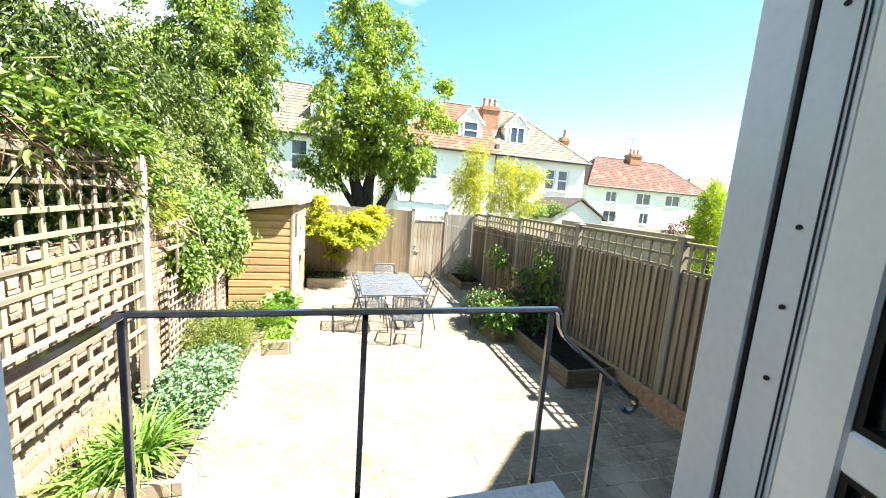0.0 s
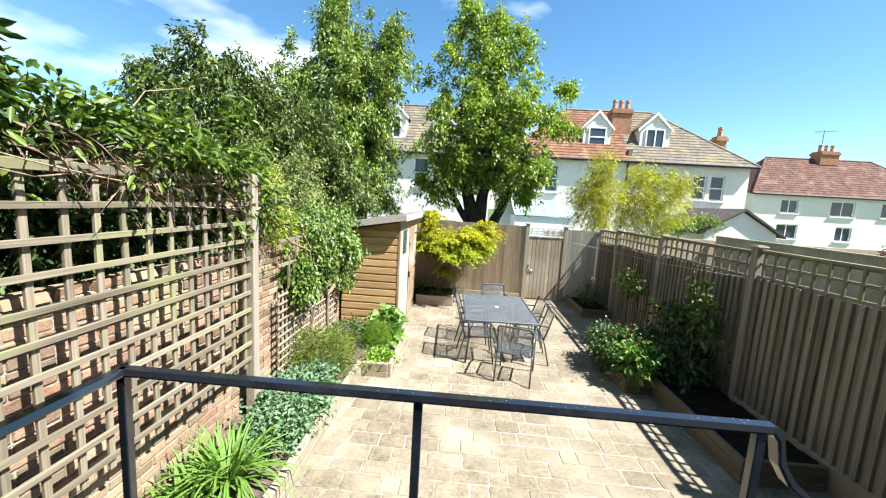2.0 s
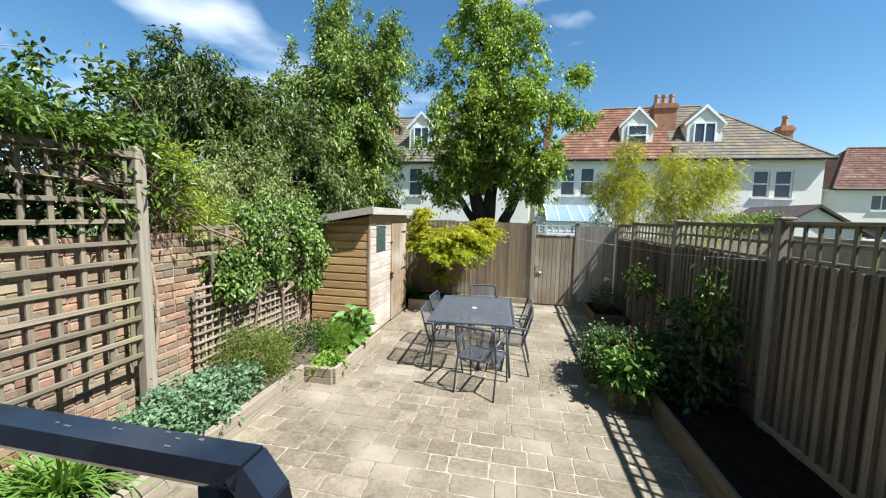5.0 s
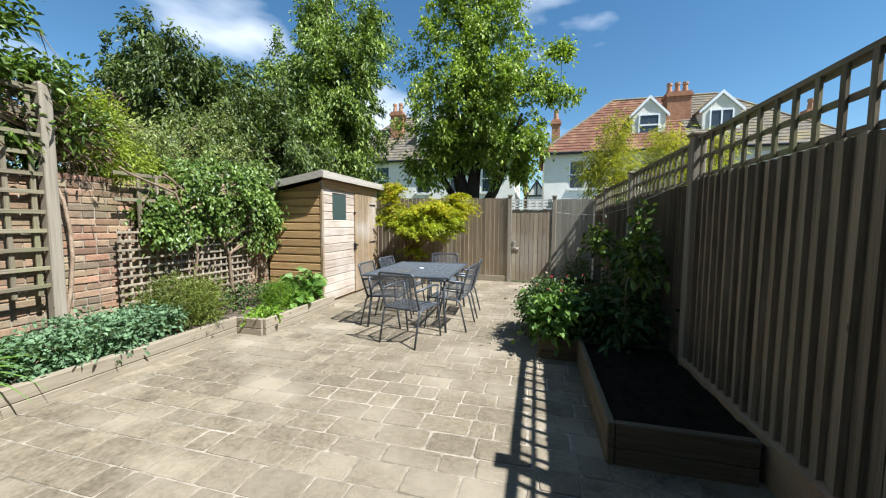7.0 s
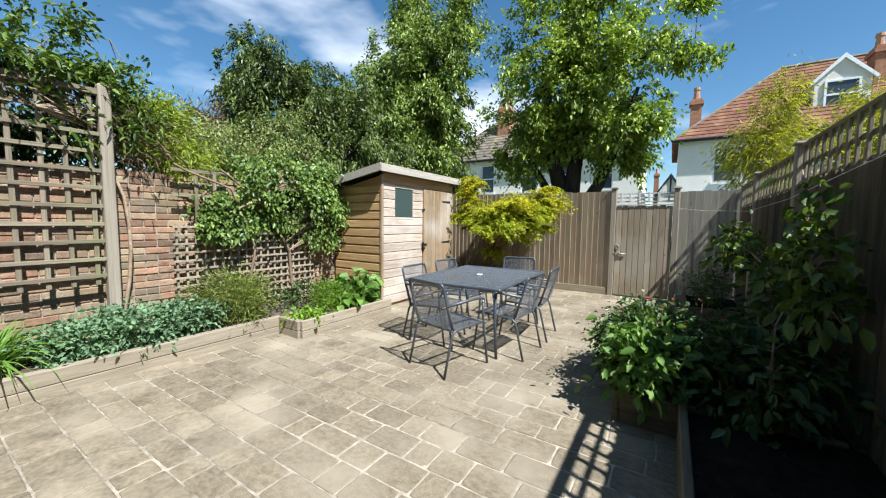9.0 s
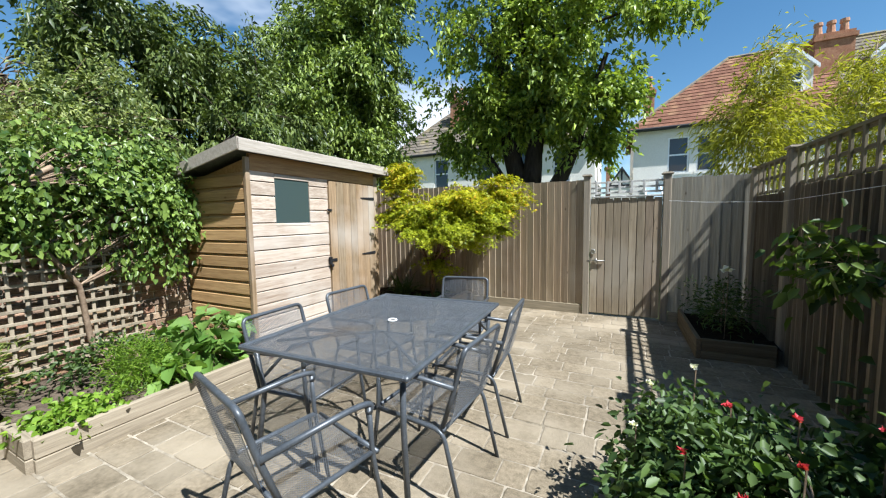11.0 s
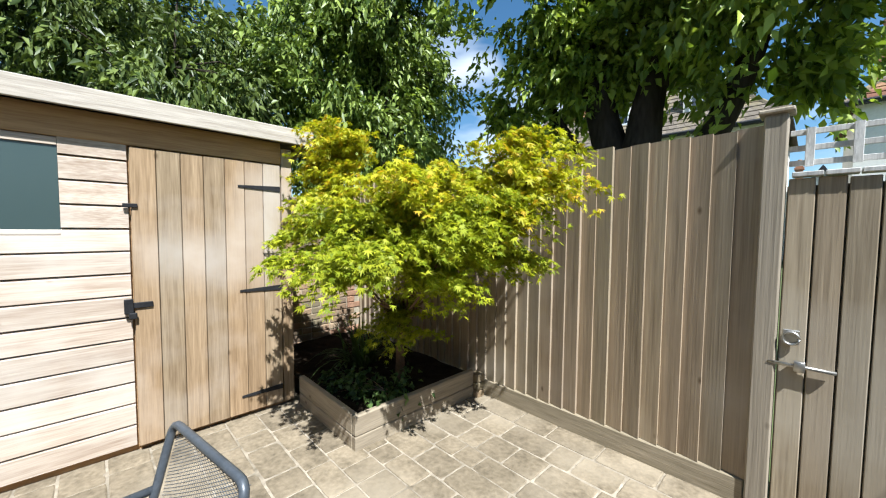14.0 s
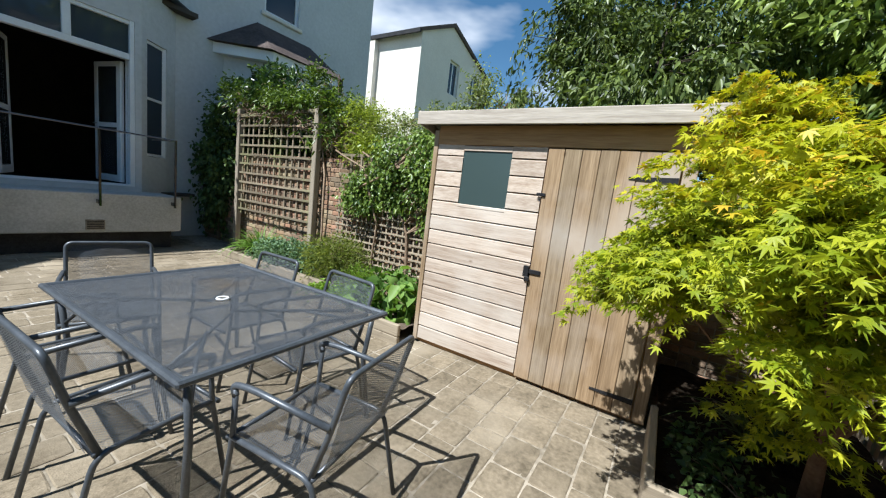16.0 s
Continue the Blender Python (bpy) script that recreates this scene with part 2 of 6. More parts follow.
# darker copies of the bed boards, with the fence's shade in the colour
M_SLEEPER_SHADED = wood("shaded raised bed board", (0.075, 0.06, 0.04), (0.185, 0.15, 0.10), "y", jitter=0.1)
M_SLEEPER_SHADED_X = wood("shaded raised bed end board", (0.075, 0.06, 0.04), (0.185, 0.15, 0.10), "x", jitter=0.1)
M_SHED_FRONT = wood("bleached shed cladding", (0.29, 0.21, 0.15), (0.59, 0.50, 0.41), "y", jitter=0.17, bump=0.2, stain=(0.56, 0.50, 0.43))
M_SHED_SIDE = wood("honey shed cladding", (0.31, 0.18, 0.078), (0.56, 0.365, 0.175), "x", jitter=0.12)
M_SHED_DOOR = many_coloured(wood("shed door board", (0.145, 0.10, 0.058), (0.335, 0.255, 0.165), "z", jitter=0.12, bump=0.2, stain=(0.37, 0.32, 0.265)), ((0.50, 0.50, 0.50), (0.53, 0.49, 0.45), (0.49, 0.49, 0.48), (0.54, 0.48, 0.42), (0.53, 0.52, 0.51)), 0.6)
M_SHED_TRIM = wood("brown shed trim", (0.23, 0.13, 0.06), (0.43, 0.27, 0.135), "y", jitter=0.1, knots=False)
M_FASCIA = wood("grey shed fascia", (0.24, 0.205, 0.165), (0.50, 0.45, 0.385), "y", jitter=0.08)
M_FELT = surface("mineral roofing felt", (0.10, 0.10, 0.09), (0.20, 0.195, 0.18), rough=0.95, scale=20, jitter=0.0, bump=0.6, fine=150)
M_SHED_PANE = glass_material("dull shed pane", (0.10, 0.15, 0.145), 0.1, rough=0.22)
M_IRON = surface("black iron", (0.012, 0.012, 0.013), (0.03, 0.03, 0.032), rough=0.45, scale=12, jitter=0.0, bump=0.15, fine=90)
M_RAIL = surface("gloss black rail paint", (0.008, 0.009, 0.012), (0.014, 0.015, 0.02), rough=0.10, scale=4, jitter=0.0, bump=0.02, fine=60, spec=1.0)
M_STEEL = surface("galvanised latch", (0.32, 0.31, 0.29), (0.55, 0.54, 0.5), rough=0.4, scale=12, jitter=0.0, bump=0.1, fine=60, metal=0.9)
M_TUBE = surface("grey enamelled tube", (0.05, 0.058, 0.068), (0.095, 0.107, 0.122), rough=0.38, scale=10, jitter=0.05, bump=0.05, fine=90, metal=0.2, spec=0.5)
M_MESH = surface("grey enamelled mesh", (0.10, 0.112, 0.128), (0.155, 0.17, 0.19), rough=0.36, scale=10, jitter=0.0, bump=0.0, stain=(0.17, 0.13, 0.09), stain_at=0.72, metal=0.2, spec=0.5)
M_RENDER = surface("white render", (0.36, 0.35, 0.32), (0.58, 0.57, 0.54), rough=0.85, scale=1.2, jitter=0.0, bump=0.25, fine=40, coords="Object")
M_HOUSE_WHITE = surface("white painted wall", (0.64, 0.605, 0.54), (0.76, 0.725, 0.655), rough=0.85, scale=0.4, jitter=0.0, bump=0.15, fine=14)
# greyer copy of the white wall; the shade on this face is coloured in
M_WALL_SHADED = surface("shaded white painted wall", (0.50, 0.51, 0.51), (0.64, 0.65, 0.65), rough=0.85, scale=0.6, jitter=0.0, bump=0.15, fine=14)
M_UPVC = surface("white door frame", (0.74, 0.75, 0.76), (0.83, 0.84, 0.85), rough=0.3, scale=3, jitter=0.0, bump=0.02, fine=50, spec=0.5)
M_SEAL = surface("black rubber seal", (0.01, 0.01, 0.011), (0.02, 0.02, 0.021), rough=0.6, scale=9, jitter=0, bump=0.1)
M_PANE = glass_material("window pane", (0.10, 0.13, 0.17), 0.12, rough=0.03)
M_DOOR_GLASS = glass_material("door glass", (0.22, 0.25, 0.26), 0.75, rough=0.02)
# room surfaces coloured nearly black so the rooms look unlit
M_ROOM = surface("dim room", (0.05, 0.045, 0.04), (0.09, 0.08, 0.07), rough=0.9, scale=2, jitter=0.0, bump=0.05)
M_TILE_RED = surface("red clay tile", (0.125, 0.056, 0.037), (0.205, 0.102, 0.066), rough=0.85, scale=3.5, jitter=0.16, bump=0.3, fine=20, stain=(0.27, 0.16, 0.09), stain_at=0.62)
M_TILE_PLUM = surface("dark red clay tile", (0.085, 0.042, 0.033), (0.15, 0.082, 0.062), rough=0.88, scale=3.5, jitter=0.2, bump=0.3, fine=20, stain=(0.17, 0.12, 0.08), stain_at=0.62)
M_TILE_BROWN = surface("brown concrete tile", (0.10, 0.083, 0.066), (0.20, 0.17, 0.135), rough=0.9, scale=3.5, jitter=0.14, bump=0.3, fine=20, stain=(0.23, 0.19, 0.10), stain_at=0.6)
M_TILE_DARK = surface("dark slate tile", (0.055, 0.043, 0.04), (0.12, 0.095, 0.085), rough=0.8, scale=4, jitter=0.15, bump=0.3, fine=20)
M_CHIMNEY = surface("chimney brick", (0.24, 0.105, 0.06), (0.42, 0.23, 0.14), rough=0.9, scale=5, jitter=0.2, bump=0.5, fine=25)
M_POT = surface("clay chimney pot", (0.30, 0.15, 0.09), (0.48, 0.29, 0.19), rough=0.85, scale=5, jitter=0.1, bump=0.3)
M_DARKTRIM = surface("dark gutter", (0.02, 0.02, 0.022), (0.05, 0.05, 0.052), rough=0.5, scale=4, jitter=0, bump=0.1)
M_CONS = glass_material("conservatory roof glass", (0.45, 0.62, 0.72), 0.1, rough=0.12)
M_BARK = surface("tree bark", (0.022, 0.017, 0.012), (0.065, 0.052, 0.04), rough=0.95, scale=7, stretch=(1, 1, 0.25), jitter=0.0, bump=1.0, fine=26)
M_TWIG = surface("dry vine stem", (0.17, 0.115, 0.075), (0.38, 0.285, 0.20), rough=0.9, scale=9, jitter=0.25, bump=0.5, fine=40)
M_MAPLE_BARK = surface("maple bark", (0.10, 0.06, 0.04), (0.22, 0.14, 0.09), rough=0.85, scale=9, jitter=0.0, bump=0.4)
L_TREE = leaf_material("mid green leaf", (0.045, 0.085, 0.014), (0.32, 0.405, 0.09), through_share=0.25, rough=0.42)
L_WILLOW = leaf_material("grey green leaf", (0.025, 0.048, 0.010), (0.18, 0.23, 0.06), through_share=0.25, rough=0.42)
L_APPLE = leaf_material("fresh green leaf", (0.085, 0.145, 0.018), (0.39, 0.48, 0.078), through_share=0.28, rough=0.42)
L_IVY = leaf_material("ivy leaf", (0.04, 0.085, 0.016), (0.235, 0.325, 0.07), through_share=0.3, rough=0.34)
L_VINE = leaf_material("climber leaf", (0.02, 0.048, 0.008), (0.16, 0.23, 0.036), through_share=0.25, rough=0.4)
L_MAPLE = leaf_material("golden maple leaf", (0.25, 0.28, 0.010), (0.47, 0.45, 0.018), (0.57, 0.36, 0.03), through_share=0.38)
L_MAPLE_GREEN = leaf_material("lime maple leaf", (0.165, 0.222, 0.010), (0.44, 0.45, 0.025), through_share=0.38)
L_LAUREL = leaf_material("dark glossy leaf", (0.012, 0.032, 0.008), (0.05, 0.10, 0.022), tip=(0.13, 0.20, 0.03), through_share=0.2, rough=0.3)
L_FEATHER = leaf_material("yellow green feathery leaf", (0.17, 0.23, 0.025), (0.42, 0.47, 0.07), through_share=0.35)
L_HEDGE = leaf_material("pale olive leaf", (0.10, 0.14, 0.035), (0.38, 0.42, 0.15), through_share=0.3, rough=0.45)
L_SAGE = leaf_material("sage leaf", (0.095, 0.165, 0.08), (0.18, 0.275, 0.145), through_share=0.2, rough=0.7)
L_LILY = leaf_material("strap leaf", (0.06, 0.13, 0.02), (0.20, 0.33, 0.06), through_share=0.3)
L_ROSEMARY = leaf_material("feathery leaf", (0.11, 0.15, 0.028), (0.27, 0.31, 0.075), through_share=0.3)
L_FENNEL = leaf_material("bright feathery leaf", (0.12, 0.22, 0.02), (0.27, 0.40, 0.05), through_share=0.35)
L_BROAD = leaf_material("broad kitchen garden leaf", (0.08, 0.17, 0.03), (0.22, 0.34, 0.08))
L_SHRUB = leaf_material("dark shrub leaf", (0.022, 0.048, 0.011), (0.105, 0.165, 0.045), through_share=0.25)
L_BAMBOO = leaf_material("bamboo leaf", (0.25, 0.26, 0.02), (0.48, 0.45, 0.06), through_share=0.4)
L_CONIFER = leaf_material("golden conifer spray", (0.16, 0.24, 0.015), (0.40, 0.46, 0.03))
L_PURPLE = leaf_material("purple leaf", (0.06, 0.015, 0.02), (0.16, 0.04, 0.05))
L_PETAL_RED = leaf_material("red petal", (0.35, 0.02, 0.03), (0.6, 0.06, 0.08))
L_PETAL_WHITE = leaf_material("white petal", (0.7, 0.68, 0.6), (0.85, 0.84, 0.78))


# ---- building tools ----
class Shape:
    """Vertices and faces of one part."""

    def __init__(self):
        self.v, self.f, self.uv, self.weld = [], [], None, False

    def box(self, lo, hi, cut=0.0):
        lo, hi = [min(a, b) for a, b in zip(lo, hi)], [max(a, b) for a, b in zip(lo, hi)]
        k = len(self.v)
        if cut <= 0:
            self.v += [(x, y, z) for z in (lo[2], hi[2]) for y in (lo[1], hi[1]) for x in (lo[0], hi[0])]
            self.f += [tuple(k + i for i in q) for q in ((0, 2, 3, 1), (4, 5, 7, 6), (0, 1, 5, 4), (2, 6, 7, 3), (0, 4, 6, 2), (1, 3, 7, 5))]
            return self
        cut = min(cut, 0.45 * min(b - a for a, b in zip(lo, hi)))
        at = {}
        for cx in (0, 1):
            for cy in (0, 1):
                for cz in (0, 1):
                    p = (hi[0] if cx else lo[0], hi[1] if cy else lo[1], hi[2] if cz else lo[2])
                    inward = (-cut if cx else cut, -cut if cy else cut, -cut if cz else cut)
                    for ax in range(3):
                        q = [p[i] + (inward[i] if i != ax else 0) for i in range(3)]
                        at[cx, cy, cz, ax] = len(self.v)
                        self.v.append(tuple(q))
        for ax in range(3):
            u, w = [i for i in range(3) if i != ax]
            for side in (0, 1):
                ring = []
                for a, b in ((0, 0), (1, 0), (1, 1), (0, 1)):
                    c = [0, 0, 0]
                    c[ax], c[u], c[w] = side, a, b
                    ring.append(at[(*c, ax)])
                self.f.append(tuple(ring if (side == 1) == (ax != 1) else ring[::-1]))
        for ax in range(3):
            u, w = [i for i in range(3) if i != ax]
            for a in (0, 1):
                for b in (0, 1):
                    c0, c1 = [0, 0, 0], [0, 0, 0]
                    c0[ax], c1[ax], c0[u], c1[u], c0[w], c1[w] = 0, 1, a, a, b, b
                    self.f.append((at[(*c0, u)], at[(*c1, u)], at[(*c1, w)], at[(*c0, w)]))
        for cx in (0, 1):
            for cy in (0, 1):
                for cz in (0, 1):
                    self.f.append(tuple(at[cx, cy, cz, i] for i in range(3)))
        return self

    def tube(self, points, radii, n=8, close=True):
        """A round bar through points; radii: one, or one for each point."""
        pts = [Vector(p) for p in points]
        if not isinstance(radii, (list, tuple)):
            radii = [radii] * len(pts)
        k, side = len(self.v), None
        for i, p in enumerate(pts):
            way = (pts[min(i + 1, len(pts) - 1)] - pts[max(i - 1, 0)]).normalized()
            if side is None:
                side = way.orthogonal().normalized()
            side = (side - way * side.dot(way)).normalized()
            other = way.cross(side)
            for j in range(n):
                a = 2 * math.pi * j / n
                self.v.append(tuple(p + radii[i] * (math.cos(a) * side + math.sin(a) * other)))
        for i in range(len(pts) - 1):
            for j in range(n):
                a, b = k + i * n + j, k + i * n + (j + 1) % n
                self.f.append((a, b, b + n, a + n))
        if close:
            self.f.append(tuple(k + j for j in range(n))[::-1])
            self.f.append(tuple(k + (len(pts) - 1) * n + j for j in range(n)))
        return self

    def prism(self, ring, shift):
        """A flat outline pushed along a vector."""
        k, n = len(self.v), len(ring)
        self.v += [tuple(p) for p in ring] + [tuple(Vector(p) + Vector(shift)) for p in ring]
        self.f.append(tuple(range(k, k + n))[::-1])
        self.f.append(tuple(range(k + n, k + 2 * n)))
        self.f += [(k + i, k + (i + 1) % n, k + n + (i + 1) % n, k + n + i) for i in range(n)]
        return self

    def mesh(self, name, material, smooth=False):
        me = bpy.data.meshes.new(name)
        me.from_pydata(self.v, [], self.f)
        me.materials.append(material)
        bm = bmesh.new()
        bm.from_mesh(me)
        if self.weld:
            bmesh.ops.remove_doubles(bm, verts=bm.verts, dist=1e-4)
        bmesh.ops.recalc_face_normals(bm, faces=bm.faces)
        bm.to_mesh(me)
        bm.free()
        if smooth:
            me.polygons.foreach_set("use_smooth", [True] * len(me.polygons))
        if self.uv:
            layer = me.uv_layers.new(name="UVMap")
            for loop in me.loops:
                layer.data[loop.index].uv = self.uv[loop.vertex_index]
        return me


def thing(name, label="", category="", group="", kind="", m=None):
    ob = new(name)
    ob.empty_display_size = 0.1
    if m is not None:
        ob.matrix_world = m
    return tagged(ob, label, category, group, kind)


def part(name, shape, material, parent=None, label="", smooth=False):
    """One mesh object of its own, under a thing or a part; a ready mesh may be shared."""
    me = shape if isinstance(shape, bpy.types.Mesh) else shape.mesh(name, material, smooth)
    ob = new(name, me)
    if parent is not None:
        ob.parent = parent
    return tagged(ob, label)


def piece(name, me, parent, m):
    ob = new(name, me)
    ob.parent = parent
    ob.matrix_basis = m
    return ob


def setting(name, shape, material, label="", smooth=False):
    return tagged(part(name, shape, material, None, label, smooth), label, kind="structure")


def leaves(centres, ways, length, width, rng, droop=0.3, fold=0.25, outline="leaf", face=(0, 0, 0.5)):
    """Many folded leaves at once: where each begins, where it points. Arrays of n x 3."""
    n = len(centres)
    ways = ways / np.linalg.norm(ways, axis=1, keepdims=True)
    any_way = rng.normal(size=(n, 3)) * 0.7 + np.array(face)
    side = np.cross(ways, any_way)
    side /= np.linalg.norm(side, axis=1, keepdims=True) + 1e-9
    up = np.cross(side, ways)
    s = rng.uniform(0.65, 1.25, (n, 1))
    le, wi = length * s, width * s
    sag = np.array([0, 0, -1.0]) * droop * le
    if outline == "leaf":
        v = np.stack([centres, centres + ways * le * 0.45 + side * wi * 0.5 + up * wi * fold, centres + ways * le + sag, centres + ways * le * 0.45 - side * wi * 0.5 + up * wi * fold], 1)
        k = 4 * np.arange(n)[:, None]
        faces = np.concatenate([k + [0, 1, 2], k + [0, 2, 3]], 0)
        return v.reshape(-1, 3), faces
    if outline == "oval":
        v = [centres]
        for along, across, lift in ((0.3, 0.46, 1.0), (0.68, 0.40, 0.8)):
            v += [centres + ways * le * along + side * wi * across + up * wi * fold * lift + sag * along * along]
        v += [centres + ways * le + sag]
        for along, across, lift in ((0.68, 0.40, 0.8), (0.3, 0.46, 1.0)):
            v += [centres + ways * le * along - side * wi * across + up * wi * fold * lift + sag * along * along]
        k = 6 * np.arange(n)[:, None]
        faces = np.concatenate([k + [0, i, i + 1] for i in range(1, 5)], 0)
        return np.stack(v, 1).reshape(-1, 3), faces
    v = [centres]
    for a in (-1.25, -0.65, 0.0, 0.65, 1.25):
        d = ways * math.cos(a) + side * math.sin(a)
        e = ways * math.cos(a + 0.33) + side * math.sin(a + 0.33)
        reach = le * (1.0 - 0.22 * abs(a))
        v += [centres + d * reach + sag * (1 - abs(a) * 0.4) + up * wi * 0.2 * abs(a), centres + e * reach * 0.42]
        v += [centres + (ways * math.cos(a - 0.33) + side * math.sin(a - 0.33)) * reach * 0.42]
    v = np.stack(v, 1)
    k = 16 * np.arange(n)[:, None]
    faces = np.concatenate([np.concatenate([k + [0, 3 * i + 3, 3 * i + 1], k + [0, 3 * i + 1, 3 * i + 2]], 0) for i in range(5)], 0)
    return v.reshape(-1, 3), faces


def soup(name, parts, material):
    """Joins vertex and triangle arrays into one mesh."""
    vs, fs, k = [], [], 0
    for v, f in parts:
        vs.append(v)
        fs.append(f + k)
        k += len(v)
    v, f = np.concatenate(vs).astype(np.float32), np.concatenate(fs).astype(np.int32)
    me = bpy.data.meshes.new(name)
    me.vertices.add(len(v))
    me.vertices.foreach_set("co", v.ravel())
    me.loops.add(f.size)
    me.loops.foreach_set("vertex_index", f.ravel())
    me.polygons.add(len(f))
    me.polygons.foreach_set("loop_start", np.arange(0, f.size, 3, dtype=np.int32))
    me.update(calc_edges=True)
    me.materials.append(material)
    return me


def clumps(blobs, per_clump, spread, length, width, rng, hang=0.2, shell=0.55, droop=0.3, outline="leaf", flat=1.0, spray=0.0, boughs=0, face=(0, 0, 0.5)):
    """Leaf clumps over the outer part of several uneven masses (x, y, z, rx, ry, rz, how many clumps).
    boughs: clumps gather in groups of about so many; spray: leaves sit along hanging twigs so long."""
    out, tips = [], []
    for bx, by, bz, rx, ry, rz, count in blobs:
        d = rng.normal(size=(count, 3))
        if boughs:
            d = d[rng.integers(0, max(3, count // boughs), count)]
        d /= np.linalg.norm(d, axis=1, keepdims=True)
        r = rng.uniform(shell, 1.06, (count, 1)) + 0.12 * np.sin(5 * d[:, :1] + 3 * d[:, 1:2] + bx) + 0.1 * np.sin(7 * d[:, 2:3] + by)
        r = r + (rng.random((count, 1)) < 0.1) * rng.uniform(0.1, 0.3, (count, 1))
        c = np.array([bx, by, bz]) + d * r * [rx, ry, rz]
        if boughs:
            c += rng.normal(size=(count, 3)) * 0.17 * np.array([rx, ry, rz])
        tips.append(c)
        size = rng.uniform(0.6, 1.4, (count, 1, 1))
        if spray:
            axis = d * 0.8 + rng.normal(size=(count, 3)) * 0.5 + [0, 0, -hang]
            axis = (axis / np.linalg.norm(axis, axis=1, keepdims=True))[:, None]
            t = rng.uniform(-0.35, 1.0, (count, per_clump, 1)) * spray * size
            p = c[:, None] + axis * t - np.array([0, 0, 0.9]) * t * t + rng.normal(size=(count, per_clump, 3)) * spread * size
            way = axis * 0.75 + rng.normal(size=(count, per_clump, 3)) * 0.55 + [0, 0, -0.6 * hang]
        else:
            p = c[:, None] + rng.normal(size=(count, per_clump, 3)) * spread * size * [1, 1, 0.75 * flat]
            way = d[:, None] * 0.8 + rng.normal(size=(count, per_clump, 3)) * 0.75 + [0, 0, -hang]
        out.append(leaves(p.reshape(-1, 3), way.reshape(-1, 3), length, width, rng, droop, 0.25, outline, face))
    return out, np.concatenate(tips)


def wall_with_holes(shape, axis, at, thick, u0, u1, z0, z1, holes):
    """A wall of true thickness across x ('y' at) or y ('x' at) with openings (u0, u1, z0, z1)."""
    shape.weld = True
    us = sorted({u0, u1, *[min(max(h[i], u0), u1) for h in holes for i in (0, 1)]})
    for a, b in zip(us, us[1:]):
        mid = (a + b) / 2
        cuts = sorted((h[2], h[3]) for h in holes if h[0] < mid < h[1])
        z = z0
        for lo, hi in [*cuts, (z1, z1)]:
            if lo > z + 1e-4:
                if axis == "y":
                    shape.box((a, at, z), (b, at + thick, lo))
                else:
                    shape.box((at, a, z), (at + thick, b, lo))
            z = max(z, hi)
    return shape


rng = np.random.default_rng(7)

# ---- ground and patio ----
FENCE_X, BACK_Y, WALL_X = 4.0, 10.40, -1.72
setting("ground", Shape().box((-300, -300, -0.4), (300, 300, -0.06)), M_GROUND, "rough garden ground between the houses")
pavement = setting("pavement", Shape().box((-2.0, -1.0, -0.058), (4.4, 10.5, -0.0045)), M_JOINT, "patio of worn buff paving stones in pale mortar")

# ---- left brick wall ----
wall_left = setting("wall_left", Shape().box((WALL_X - 0.22, -1.0, -0.05), (WALL_X - 0.006, 10.4, 1.785)), M_MORTAR, "old brick garden wall with pale lime mortar")

# ---- own house behind the path ----
house_wall = Shape()
HY = 0.40
wall_with_holes(house_wall, "y", HY - 0.3, 0.3, -6.2, -1.0, -0.05, 7.4, [(-3.75, -2.85, 5.15, 7.0), (-5.4, -3.4, 1.0, 3.0)])
wall_with_holes(house_wall, "y", HY - 0.3, 0.3, 1.95, 5.8, -0.05, 7.4, [])
wall_with_holes(house_wall, "y", HY - 0.3, 0.3, -1.0, 1.95, 4.5, 7.4, [(-0.1, 1.1, 5.4, 7.0)])
setting("wall_house", house_wall, M_WALL_SHADED, "white painted rear wall of the house")
bay = Shape()
wall_with_holes(bay, "y", 0.66, 0.26, -0.42, 1.38, -0.05, 4.4, [(-0.33, 1.29, 0.985, 3.72)])
bay.prism([(-0.42, 0.66, -0.05), (-0.42, 0.92, -0.05), (-0.52, 0.85, -0.05), (-0.44, 0.66, -0.05)], (0, 0, 4.45))
bay.prism([(-0.92, 0.56, -0.05), (-1.12, 0.40, -0.05), (-1.0, 0.25, -0.05), (-0.82, 0.38, -0.05)], (0, 0, 4.45))
bay.prism([(-0.52, 0.85, -0.05), (-0.92, 0.56, -0.05), (-0.82, 0.38, -0.05), (-0.44, 0.66, -0.05)], (0, 0, 1.6))
bay.prism([(-0.52, 0.85, 3.55), (-0.92, 0.56, 3.55), (-0.82, 0.38, 3.55), (-0.44, 0.66, 3.55)], (0, 0, 0.85))
bay.prism([(1.38, 0.92, -0.05), (1.95, 0.42, -0.05), (1.85, 0.28, -0.05), (1.36, 0.68, -0.05)], (0, 0, 4.45))
setting("wall_bay", bay, M_WALL_SHADED, "white painted bay with french doors")
setting("bay_roof", Shape().prism([(-1.3, 0.36, 4.42), (-0.5, 1.05, 4.42), (1.46, 1.05, 4.42), (2.2, 0.36, 4.42), (1.4, 0.36, 5.1), (-0.5, 0.36, 5.1)], (0, 0, 0.06)), M_TILE_DARK, "dark tiled bay roof")
setting("bay_gutter", Shape().tube([(-1.3, 0.42, 4.42), (-0.5, 1.08, 4.42), (1.46, 1.08, 4.42), (2.15, 0.44, 4.42)], 0.05), M_DARKTRIM, "black gutter round the bay roof", True)
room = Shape()
